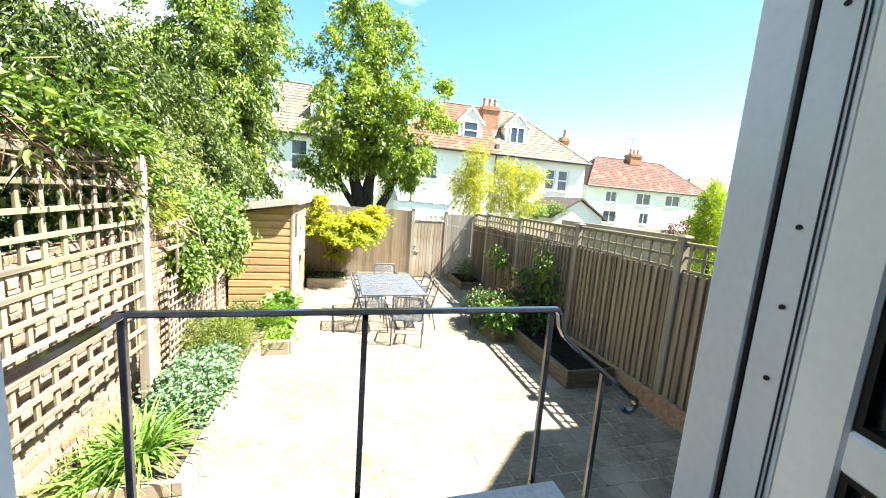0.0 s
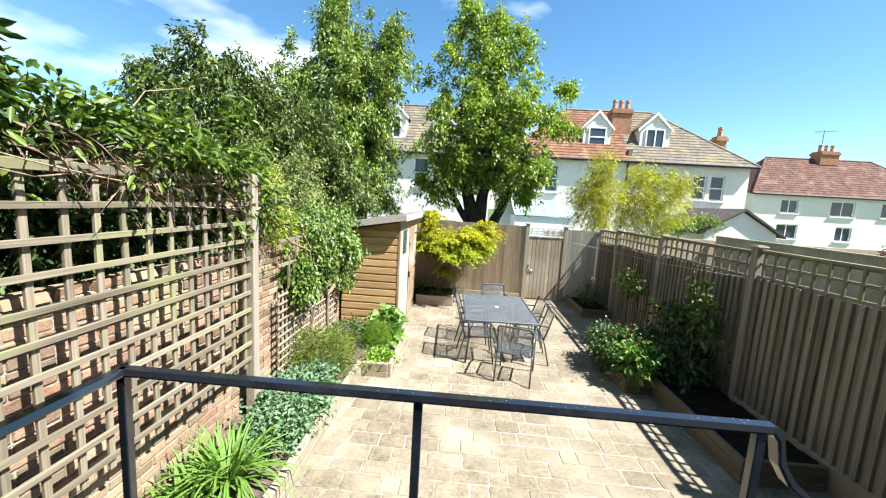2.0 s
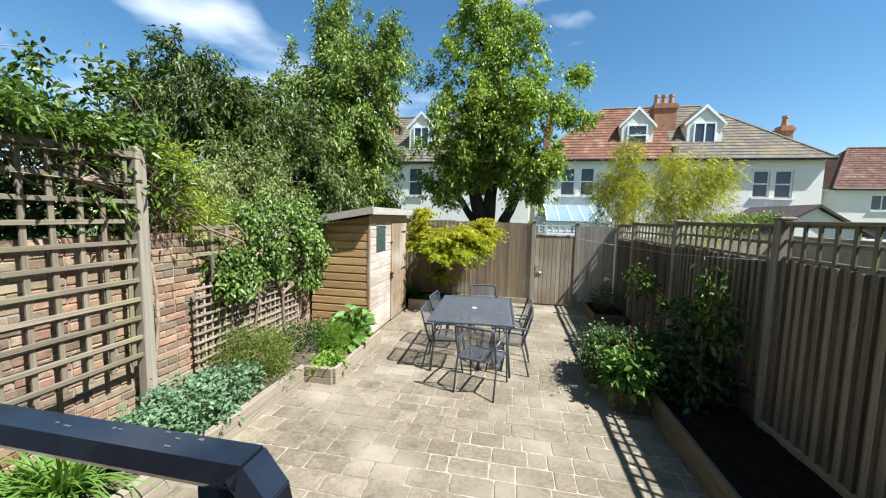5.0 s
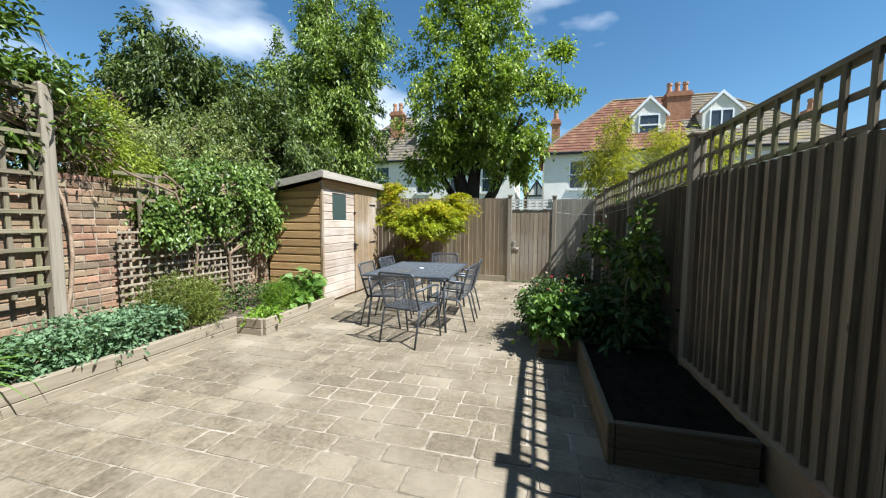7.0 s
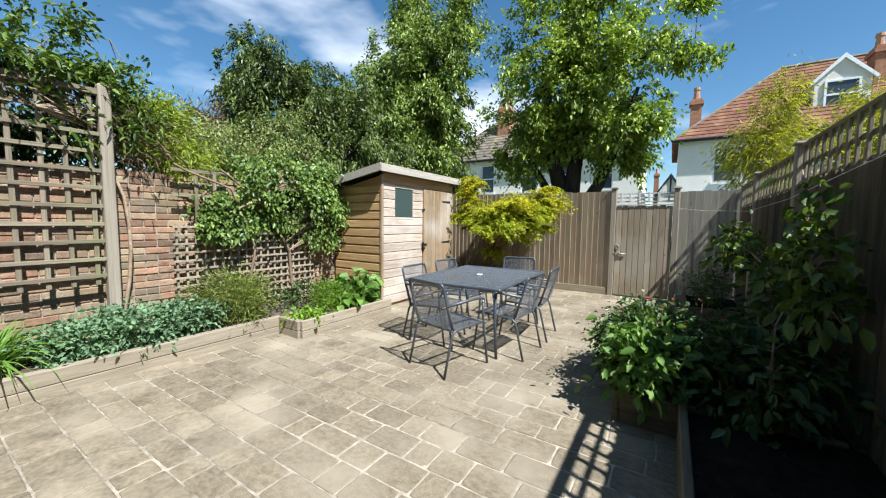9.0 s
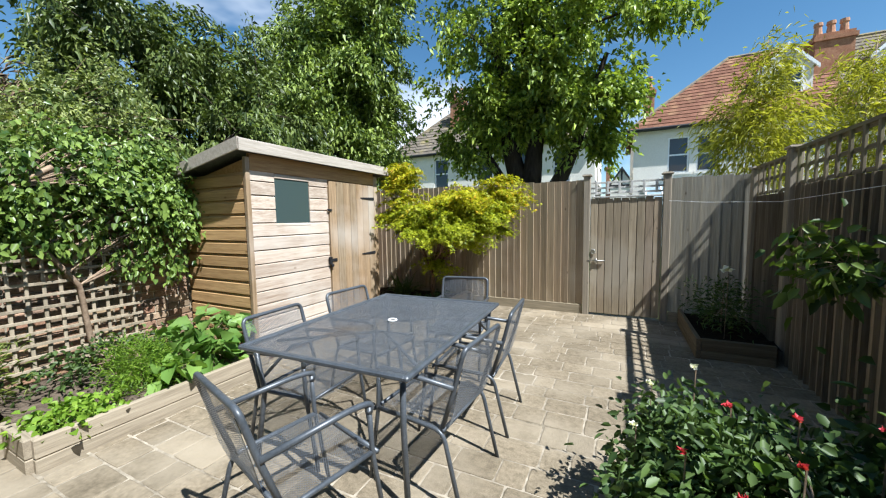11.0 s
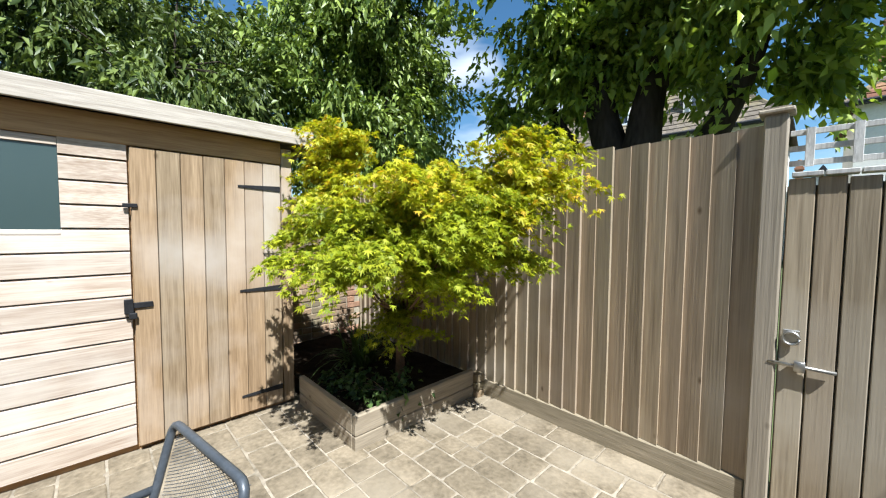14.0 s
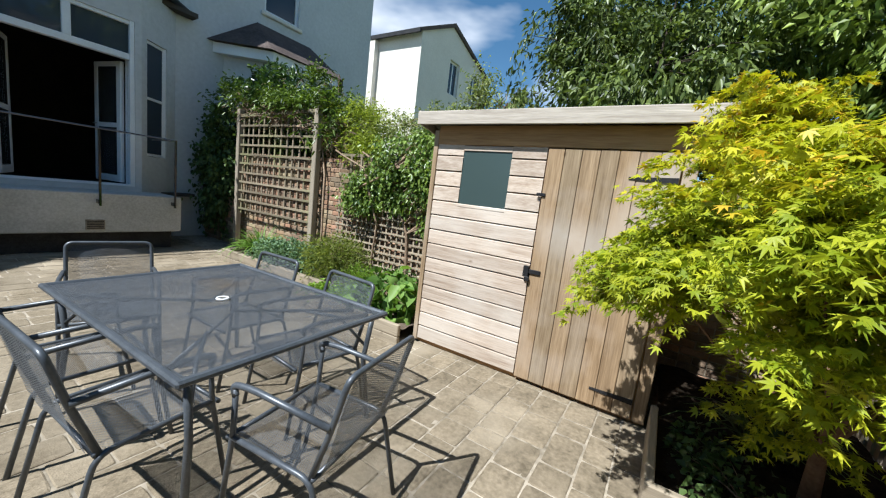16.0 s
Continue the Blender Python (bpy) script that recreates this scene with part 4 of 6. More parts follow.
part("hasp", Shape().box((SX + 0.016, DOOR0 - 0.05, 0.93), (SX + 0.03, DOOR0 + 0.09, 0.965), 0.003).box((SX + 0.014, DOOR0 - 0.05, 0.90), (SX + 0.04, DOOR0 - 0.005, 0.99), 0.003), M_IRON, door, "black hasp and staple")
part("padlock", Shape().box((SX + 0.03, DOOR0 - 0.03, 0.865), (SX + 0.05, DOOR0 + 0.01, 0.905), 0.005), M_IRON, door, "small dark padlock")
part("turn_button", Shape().box((SX + 0.012, DOOR0 - 0.04, 1.555), (SX + 0.03, DOOR0 + 0.03, 1.58), 0.003), M_IRON, door)
roof = part("roof", Shape().prism([(SX + 0.11, SY0 - 0.12, 2.165), (SX + 0.11, SY0 - 0.12, 2.205), (SB - 0.08, SY0 - 0.12, 1.985), (SB - 0.08, SY0 - 0.12, 1.945)], (0, SY1 - SY0 + 0.24, 0)), M_FELT, shed, "grey mineral felt roof")
part("fascia", Shape().box((SX + 0.108, SY0 - 0.135, 2.085), (SX + 0.128, SY1 + 0.135, 2.20), 0.004), M_FASCIA, shed, "pale weathered fascia board")
for y in (SY0 - 0.138, SY1 + 0.118):
    part("barge_board", Shape().prism([(SX + 0.107, y, 2.10), (SX + 0.107, y, 2.212), (SB - 0.08, y, 1.992), (SB - 0.08, y, 1.88)], (0, 0.02, 0)), M_FASCIA, shed, "pale weathered barge board")
part("floor_bearer", Shape().box((SB + 0.05, SY0 + 0.03, -0.012), (SX - 0.04, SY1 - 0.03, 0.035)), M_SHED_TRIM, shed)

# ---- raised beds ----
def raised_bed(label, outline, top, soil_top, inner, dirt=None, boards=(M_SLEEPER, M_SLEEPER_X)):
    """Boards along an open or closed line of corners, and the soil inside."""
    # unless given, the soil darkened for beds in shade
    dirt = dirt or M_SOIL_SHADED
    bed = thing("raised_bed", label, "raised bed", "timber raised beds")
    for (xa, ya), (xb, yb) in zip(outline, outline[1:]):
        along_x = abs(xb - xa) > abs(yb - ya)
        t = 0.022
        lo, hi = (min(xa, xb) - t, min(ya, yb) - t), (max(xa, xb) + t, max(ya, yb) + t)
        if along_x:
            lo, hi = (lo[0] + 2 * t + 0.002, lo[1]), (hi[0] - 2 * t - 0.002, hi[1])
        for z0, z1 in ((-0.012, top * 0.40), (top * 0.40 + 0.004, top)):
            part("board", Shape().box((*lo, z0), (*hi, z1), 0.006), boards[1] if along_x else boards[0], bed)
    for x0, x1, y0, y1 in inner:
        s = Shape()
        nx, ny = max(3, int((x1 - x0) / 0.06)), max(3, int((y1 - y0) / 0.06))
        for j in range(ny + 1):
            for i in range(nx + 1):
                x, y = x0 + (x1 - x0) * i / nx, y0 + (y1 - y0) * j / ny
                s.v.append((x, y, soil_top + 0.03 * noise.noise((x * 5, y * 5, 0)) + 0.015 * noise.noise((x * 19, y * 19, 3))))
        s.f += [(j * (nx + 1) + i, j * (nx + 1) + i + 1, (j + 1) * (nx + 1) + i + 1, (j + 1) * (nx + 1) + i) for j in range(ny) for i in range(nx)]
        part("soil", s, dirt, bed, "dark crumbly soil")
    return bed


raised_bed("low timber raised bed along the brick wall", [(-1.70, 2.95), (-0.87, 2.95), (-0.84, 5.47), (-0.43, 5.50), (-0.43, 7.0)], 0.20, 0.15, [(-1.71, -0.87, 2.98, 5.5), (-1.71, -0.46, 5.53, 7.02)], M_SOIL_SUNLIT)
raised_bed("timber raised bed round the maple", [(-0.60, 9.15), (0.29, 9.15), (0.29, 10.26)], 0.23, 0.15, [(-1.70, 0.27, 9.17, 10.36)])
raised_bed("shaded timber raised bed with bare soil", [(3.95, 4.05), (3.20, 4.05), (3.20, 5.58)], 0.25, 0.2, [(3.22, 3.98, 4.07, 5.6)], boards=(M_SLEEPER_SHADED, M_SLEEPER_SHADED_X))
raised_bed("timber raised bed full of shrubs", [(3.95, 5.62), (2.82, 5.62), (2.82, 6.75), (3.95, 6.75)], 0.22, 0.16, [(2.84, 3.98, 5.64, 6.73)], boards=(M_SLEEPER_SHADED, M_SLEEPER_SHADED_X))
raised_bed("small timber raised bed in the fence corner", [(3.95, 9.06), (3.32, 9.06), (3.32, 10.3)], 0.2, 0.15, [(3.34, 3.98, 9.08, 10.36)], boards=(M_SLEEPER_SHADED, M_SLEEPER_SHADED_X))
stub = thing("brick_stub", "short stack of old bricks beside the bed", "brick")
for i in range(3):
    part("brick", Shape().box((0.27, 10.27, -0.01 + 0.07 * i), (0.37, 10.36, 0.055 + 0.07 * i), 0.006), M_BRICK, stub)

# ---- trellises on the left wall ----
tre = thing("large_trellis", "large square timber trellis fixed to the brick wall", "trellis")
TX = -1.58
for y in (4.17, 1.95):
    piece("post", post_mesh, tre, scaled(TX, y, 0.10, 0.95, 0.95, 2.52))
for i in range(10):
    piece("slat", slat_h, tre, scaled(TX + 0.012 + rng.uniform(-0.003, 0.003), 1.98, 0.785 + 0.170 * i + rng.uniform(-0.005, 0.005), 1.15, 2.15, 1.12, rng.normal() * 0.15))
piece("slat", slat_h, tre, scaled(TX + 0.012, 1.98, 2.50, 1.3, 2.15, 1.7, 1.1))
for i in range(13):
    piece("slat", slat_v, tre, scaled(TX - 0.010 + rng.uniform(-0.003, 0.003), 2.05 + 0.168 * i + rng.uniform(-0.006, 0.006), 0.70, 1.15, 1.12, 1.80, rng.normal() * 0.2))
pale_v = Shape().box((-0.009, -0.016, 0), (0.009, 0.016, 1.0), 0.002).mesh("slat", M_TRELLIS_PALE)
pale_h = Shape().box((-0.009, 0, -0.016), (0.009, 1.0, 0.016), 0.002).mesh("slat", M_TRELLIS_PALE)
tre2 = thing("small_trellis", "low square timber trellis behind the plants", "trellis")
for i in range(11):
    piece("slat", pale_h, tre2, scaled(-1.60, 4.70, 0.28 + 0.098 * i, 0.8, 1.86, 0.75))
for i in range(19):
    piece("slat", pale_v, tre2, scaled(-1.618, 4.74 + 0.098 * i, 0.2, 0.8, 0.75, 1.10))
old = thing("old_trellis", "broken old trellis frame under the climber", "trellis")
for y in (4.95, 5.15):
    piece("slat", slat_v, old, scaled(-1.60, y, 1.3, 1.2, 1.2, 0.62))
for z in (1.62, 1.90):
    piece("slat", slat_h, old, scaled(-1.60, 4.7, z, 1.2, 0.6, 1.2))

# ---- table and chairs ----
def expanded_mesh(name, rows, half, long=0.019, short=0.0095, strand=0.0017, thick=0.0013):
    """Expanded steel: zigzag strands that touch row by row, over a sheet through rows of (y, z)."""
    ys, zs = np.array([r[0] for r in rows]), np.array([r[1] for r in rows])
    run = np.concatenate([[0.0], np.cumsum(np.hypot(np.diff(ys), np.diff(zs)))])
    cols = int(2 * half / (long / 2)) // 2 * 2
    lines = int(run[-1] / (short / 2))
    i, j = np.meshgrid(np.arange(cols + 1), np.arange(lines))
    u = -half + 2 * half * i / cols
    short = 2 * run[-1] / lines
    v = (j + 0.5) * short / 2 + short / 4 * np.where((i + j) % 2, 1.0, -1.0)
    corners = []
    for side, drop in ((-1, 0), (1, 0), (1, 1), (-1, 1)):
        touching = np.where((i + j) % 2, 1, -1) == side
        vv = np.clip(v + np.where(touching, 0.0, side * strand * 0.75), 0, run[-1])
        y, z = np.interp(vv, run, ys), np.interp(vv, run, zs)
        f = u / half
        dish = np.where(zs.max() - zs.min() > 0.2, 0.0, 0.012 if zs.max() < 0.5 else 0.0)
        bow = 0.018 if zs.max() - zs.min() > 0.2 else 0.0
        corners.append(np.stack([u, y - bow * f * f, z - dish * (1 - f * f) - drop * thick], -1))
    v4 = np.stack(corners, 2).reshape(-1, 3)
    k = 4 * (j[:, :-1] * (cols + 1) + i[:, :-1]).reshape(-1, 1)
    faces = [k + [a, a + 4, b + 4] for a, b in ((0, 1), (1, 2), (2, 3), (3, 0))] + [k + [a, b + 4, b] for a, b in ((0, 1), (1, 2), (2, 3), (3, 0))]
    spots, same = np.unique(np.round(v4, 5), axis=0, return_inverse=True)
    return soup(name, [(spots, same.reshape(-1)[np.concatenate(faces)])], M_MESH)


def garden_table(m):
    t = thing("garden_table", "grey metal garden table with steel mesh top", "table", m=m)
    w, l, h = 1.12, 1.54, 0.715
    rim = Shape()
    pts = [(-w / 2, -l / 2), (w / 2, -l / 2), (w / 2, l / 2), (-w / 2, l / 2)]
    for (xa, ya), (xb, yb) in zip(pts, pts[1:] + pts[:1]):
        lo, hi = (min(xa, xb), min(ya, yb)), (max(xa, xb), max(ya, yb))
        if xa != xb:
            rim.box((lo[0] + 0.001, lo[1] - 0.017, h - 0.03), (hi[0] - 0.001, hi[1] + 0.017, h), 0.009)
        else:
            rim.box((lo[0] - 0.017, lo[1] - 0.017, h - 0.03), (hi[0] + 0.017, hi[1] + 0.017, h), 0.009)
    part("rim", rim, M_TUBE, t)
    part("tabletop", expanded_mesh("tabletop", [(-l / 2 + 0.012, h - 0.010), (l / 2 - 0.012, h - 0.010)], w / 2 - 0.012), M_MESH, t, "grey expanded steel mesh tabletop")
    part("parasol_ring", Shape().tube([(0.03 * math.cos(a), 0.03 * math.sin(a), h) for a in np.linspace(0, 6.283, 17)], 0.006, 6), M_UPVC, t, "pale parasol hole ring", True)
    for sx in (-1, 1):
        for sy in (-1, 1):
            part("leg", Shape().tube([(sx * (w / 2 - 0.05), sy * (l / 2 - 0.05), h - 0.03), (sx * (w / 2 - 0.07), sy * (l / 2 - 0.08), 0.4), (sx * (w / 2 - 0.03), sy * (l / 2 - 0.04), -0.012)], 0.016, 8), M_TUBE, t, smooth=True)
            part("brace", Shape().tube([(sx * (w / 2 - 0.06), sy * (l / 2 - 0.07), 0.48), (sx * (w / 2 - 0.16), sy * (l / 2 - 0.22), h - 0.06), (sx * (w / 2 - 0.30), sy * (l / 2 - 0.42), h - 0.035)], 0.010, 6), M_TUBE, t, smooth=True)
    for sy in (-1, 1):
        part("stretcher", Shape().tube([(-w / 2 + 0.06, sy * (l / 2 - 0.2), h - 0.035), (0, sy * 0.12, h - 0.045), (w / 2 - 0.06, sy * (l / 2 - 0.2), h - 0.035)], 0.010, 6), M_TUBE, t, smooth=True)
    return t


def bend(points, r=0.05, n=5):
    """Rounds the corners of a line of points."""
    pts = [Vector(p) for p in points]
    out = [pts[0]]
    for a, b, c in zip(pts, pts[1:], pts[2:]):
        p, q = b + (a - b).normalized() * min(r, (a - b).length / 2), b + (c - b).normalized() * min(r, (c - b).length / 2)
        out += [(1 - t) ** 2 * p + 2 * t * (1 - t) * b + t * t * q for t in [i / n for i in range(n + 1)]]
    return [*out, pts[-1]]


def garden_chair():
    """Faces +y; its origin is on the ground under the middle of the seat."""
    c = thing("garden_chair", "grey metal garden armchair with mesh seat and back", "chair", "chairs round the table")
    part("seat", expanded_mesh("seat", [(0.24, 0.395), (0.21, 0.418), (0.10, 0.418), (-0.05, 0.408), (-0.20, 0.40)], 0.235), M_MESH, c, "grey steel mesh seat")
    part("backrest", expanded_mesh("backrest", [(-0.20, 0.40), (-0.235, 0.50), (-0.262, 0.62), (-0.285, 0.715), (-0.312, 0.815)], 0.228), M_MESH, c, "grey steel mesh backrest")
    for s in (-1, 1):
        x = 0.245 * s
        part("leg", Shape().tube(bend([(x, 0.27, -0.012), (x, 0.20, 0.42), (x, 0.19, 0.63)], 0.05), 0.0115, 8), M_TUBE, c, smooth=True)
        part("leg", Shape().tube(bend([(x, -0.30, -0.012), (x, -0.20, 0.40), (x, 0.20, 0.42)], 0.06), 0.0115, 8), M_TUBE, c, smooth=True)
        part("armrest", Shape().tube(bend([(x, 0.19, 0.60), (x, 0.21, 0.645), (x, 0.10, 0.655), (x, -0.265, 0.63)], 0.05), 0.0135, 8), M_TUBE, c, smooth=True)
    part("back_frame", Shape().tube(bend([(-0.235, -0.19, 0.40), (-0.235, -0.262, 0.62), (-0.235, -0.318, 0.825), (0.235, -0.318, 0.825), (0.235, -0.262, 0.62), (0.235, -0.19, 0.40)], 0.045), 0.0125, 8), M_TUBE, c, smooth=True)
    for y, z in ((0.23, 0.405), (-0.2, 0.40)):
        part("seat_rail", Shape().tube([(-0.245, y, z), (0.245, y, z)], 0.0105, 8), M_TUBE, c, smooth=True)
    return c


garden_table(pose(1.125, 6.88, 0, 0, 0, 2))
chair = garden_chair()
chair.matrix_world = pose(1.34, 5.84, 0, 0, 0, -15)
for x, y, turn in ((1.64, 6.52, 87), (1.64, 7.18, 94), (0.78, 6.43, -88), (0.74, 7.18, -94), (1.21, 7.86, 190)):
    copy_thing(chair, pose(x, y, 0, 0, 0, turn))

line = thing("washing_line", "thin white washing line along the fence", "cord")
part("cord", Shape().tube([(3.16, 10.33, 1.63), (3.5, 10.0, 1.585), (3.95, 9.25, 1.55), (3.965, 7.4, 1.60), (3.97, 5.4, 1.74)], 0.002, 6), M_UPVC, line)

# ---- trees and plants ----
def grow(name, label, category, blobs, stems, leaf, bark, per_clump=26, spread=0.16, length=0.09, width=0.045, hang=0.3, group="", seed=1, outline="leaf", shell=0.55, droop=0.3, twig_every=9, flat=1.0, spray=0.0, boughs=0, face=(0, 0, 0.5)):
    """A woody plant: tapered stems, twigs to the clumps, and a crown of leaves."""
    r = np.random.default_rng(seed)
    plant = thing(name, label, category, group)
    wood_shape = Shape()
    nodes = []
    for pts, ra, rb in stems:
        pts = [Vector(p) for p in pts]
        line = []
        for a, b in zip(pts, pts[1:]):
            for i in range(5):
                q = a.lerp(b, i / 5)
                line.append(q + Vector(noise.noise_vector(q * 1.3)) * (b - a).length * 0.06)
        line.append(pts[-1])
        radii = [ra + (rb - ra) * i / (len(line) - 1) for i in range(len(line))]
        wood_shape.tube(line, radii, 8 if ra > 0.04 else 5)
        nodes += line[len(line) // 3:]
    made, tips = clumps(blobs, per_clump, spread, length, width, r, hang, shell, droop, outline, flat, spray, boughs, face)
    if nodes:
        spots = np.array([tuple(q) for q in nodes])
        for tip in tips[::twig_every]:
            d = np.linalg.norm(spots - tip, axis=1)
            a, b = Vector(spots[d.argmin()]), Vector(tip)
            mid = a.lerp(b, 0.5) + Vector((0, 0, 0.08 * (b - a).length))
            thin = max(0.004, 0.012 * (b - a).length)
            wood_shape.tube([a, mid, b], [thin, thin * 0.6, thin * 0.25], 4, False)
        part("trunk" if stems[0][1] > 0.03 else "stem", wood_shape, bark, plant, smooth=True)
    part("crown", soup("crown", made, leaf), leaf, plant)
    return plant


# the tall tree behind the gate
grow("tall_tree", "tall round-crowned tree with fresh green leaves behind the fence", "tree",
     [(0.6, 12.4, 4.7, 1.7, 1.5, 1.35, 210), (-0.05, 12.3, 3.8, 0.85, 0.9, 0.8, 70), (1.5, 12.3, 4.5, 1.15, 1.0, 1.0, 100), (0.2, 12.4, 6.1, 1.05, 1.0, 1.3, 115), (1.5, 12.3, 6.1, 0.95, 0.9, 1.3, 100), (2.85, 12.2, 5.1, 0.75, 0.5, 0.3, 40), (0.2, 12.3, 7.6, 0.32, 0.32, 0.9, 36), (1.35, 12.3, 7.6, 0.32, 0.32, 0.95, 36), (0.8, 12.3, 7.3, 0.3, 0.3, 0.7, 22), (1.95, 12.3, 7.0, 0.35, 0.35, 0.7, 26), (2.1, 12.0, 3.5, 0.6, 0.5, 0.5, 50), (-0.45, 12.1, 3.0, 0.4, 0.4, 0.4, 26), (3.0, 12.2, 5.9, 0.4, 0.4, 0.3, 18), (0.7, 12.4, 3.4, 1.15, 0.6, 0.55, 100), (1.5, 12.1, 3.6, 0.7, 0.4, 0.5, 50), (2.0, 12.3, 2.9, 0.5, 0.4, 0.35, 26)],
     [([(0.75, 12.3, -0.05), (0.75, 12.3, 1.6), (0.4, 12.3, 3.4), (0.1, 12.3, 5.6)], 0.34, 0.05), ([(0.75, 12.3, 1.5), (1.05, 12.3, 3.0), (1.3, 12.3, 5.5)], 0.26, 0.04), ([(1.0, 12.3, 1.2), (1.7, 12.2, 2.6), (2.3, 12.2, 4.4)], 0.20, 0.04), ([(0.6, 12.3, 1.8), (-0.1, 12.2, 3.0), (-0.5, 12.2, 3.9)], 0.12, 0.03), ([(1.1, 12.3, 3.0), (0.8, 12.3, 5.0), (0.6, 12.3, 7.6)], 0.11, 0.015), ([(1.3, 12.3, 5.0), (2.2, 12.2, 5.0), (3.3, 12.2, 5.2)], 0.05, 0.01)],
     L_APPLE, M_BARK, per_clump=46, spread=0.075, length=0.11, width=0.062, hang=0.15, seed=11, shell=0.4, spray=0.30, boughs=5)
# the broad tree beyond the shed
grow("broad_tree", "broad dense green tree beyond the brick wall", "tree",
     [(-3.3, 11.4, 5.2, 1.35, 1.4, 2.3, 280), (-2.75, 11.4, 4.6, 0.85, 1.1, 1.5, 180), (-3.3, 11.2, 3.2, 1.25, 1.4, 1.1, 210), (-4.4, 11.0, 4.2, 1.4, 1.4, 1.5, 190), (-3.4, 11.4, 7.5, 0.55, 0.6, 1.3, 70), (-2.2, 11.5, 6.3, 0.45, 0.5, 1.2, 60), (-4.6, 11.2, 6.0, 0.4, 0.4, 0.8, 36)],
     [([(-2.6, 11.4, -0.05), (-2.7, 11.4, 2.2), (-3.1, 11.4, 4.6), (-3.2, 11.4, 7.4)], 0.24, 0.03), ([(-2.7, 11.4, 1.8), (-2.5, 11.4, 3.4), (-2.2, 11.5, 6.2)], 0.14, 0.02), ([(-2.7, 11.4, 2.0), (-3.6, 11.2, 3.4), (-4.4, 11.0, 4.6)], 0.13, 0.02)],
     L_TREE, M_BARK, per_clump=74, spread=0.075, length=0.11, width=0.05, hang=0.35, seed=12, shell=0.4, spray=0.38, boughs=6)
grow("cherry_tree", "leafy cherry tree with hanging leaves beyond the wall", "tree",
     [(-4.6, 8.0, 3.7, 1.4, 1.4, 1.0, 220), (-3.3, 8.2, 2.7, 1.3, 1.3, 0.8, 190), (-5.4, 7.2, 3.3, 1.2, 1.2, 0.9, 120), (-4.2, 7.4, 4.5, 0.7, 0.7, 0.6, 56), (-5.6, 7.6, 4.4, 0.4, 0.4, 0.5, 26), (-2.5, 8.8, 2.9, 0.7, 0.9, 0.5, 80), (-3.7, 8.9, 3.9, 1.1, 1.1, 0.8, 150), (-3.0, 6.8, 2.4, 0.9, 0.8, 0.5, 80)],
     [([(-4.2, 8.0, -0.05), (-4.2, 8.0, 1.8), (-4.4, 8.0, 4.2)], 0.16, 0.03), ([(-4.2, 8.0, 1.5), (-3.2, 8.2, 2.4), (-2.4, 8.6, 3.1)], 0.08, 0.015), ([(-4.2, 8.0, 1.6), (-5.2, 7.3, 3.4)], 0.08, 0.015)],
     L_WILLOW, M_BARK, per_clump=74, spread=0.06, length=0.10, width=0.038, hang=0.45, seed=13, shell=0.4, spray=0.36, boughs=6)
grow("hedge_shrub", "tangled grey green shrub above the brick wall", "shrub",
     [(-2.5, 5.6, 2.2, 0.55, 0.7, 0.5, 150), (-2.5, 6.5, 2.35, 0.6, 0.7, 0.6, 170), (-2.6, 4.8, 2.15, 0.45, 0.5, 0.4, 70)],
     [([(-2.5, 5.4, -0.05), (-2.5, 5.3, 1.4), (-2.4, 5.2, 2.5)], 0.04, 0.01), ([(-2.5, 5.4, 1.0), (-2.7, 6.3, 2.4)], 0.03, 0.008)],
     L_HEDGE, M_TWIG, per_clump=44, spread=0.05, length=0.05, width=0.022, hang=0.3, seed=14, twig_every=2, spray=0.25, boughs=6)
grow("dark_hedge", "dark dense hedge behind the brick wall", "hedge",
     [(-2.5, 3.2, 2.15, 0.35, 1.3, 0.45, 260), (-2.5, 1.2, 2.2, 0.4, 1.1, 0.5, 160)],
     [([(-2.5, 3.2, -0.05), (-2.5, 3.2, 2.2)], 0.05, 0.02)], L_SHRUB, M_TWIG, per_clump=30, spread=0.13, length=0.08, width=0.04, seed=18, shell=0.3, twig_every=3)
grow("feathery_shrub", "yellow green feathery shrub beside the trellis post", "shrub",
     [(-1.95, 4.7, 2.35, 0.26, 0.36, 0.42, 220), (-1.85, 4.95, 2.0, 0.2, 0.3, 0.25, 90)],
     [([(-2.05, 4.8, -0.05), (-2.0, 4.75, 2.4)], 0.02, 0.006)], L_FEATHER, M_TWIG, per_clump=24, spread=0.07, length=0.07, width=0.014, hang=-0.2, seed=19, twig_every=3)
grow("wall_ivy", "dark ivy over the shaded end of the garden wall", "climber",
     [(-1.62, 1.1, 1.5, 0.14, 0.65, 1.15, 330)],
     [([(-1.66, 1.1, 0.0), (-1.66, 1.1, 2.3)], 0.02, 0.01)], L_SHRUB, M_TWIG, per_clump=18, spread=0.1, length=0.075, width=0.06, hang=0.6, outline="oval", seed=20, shell=0.2)
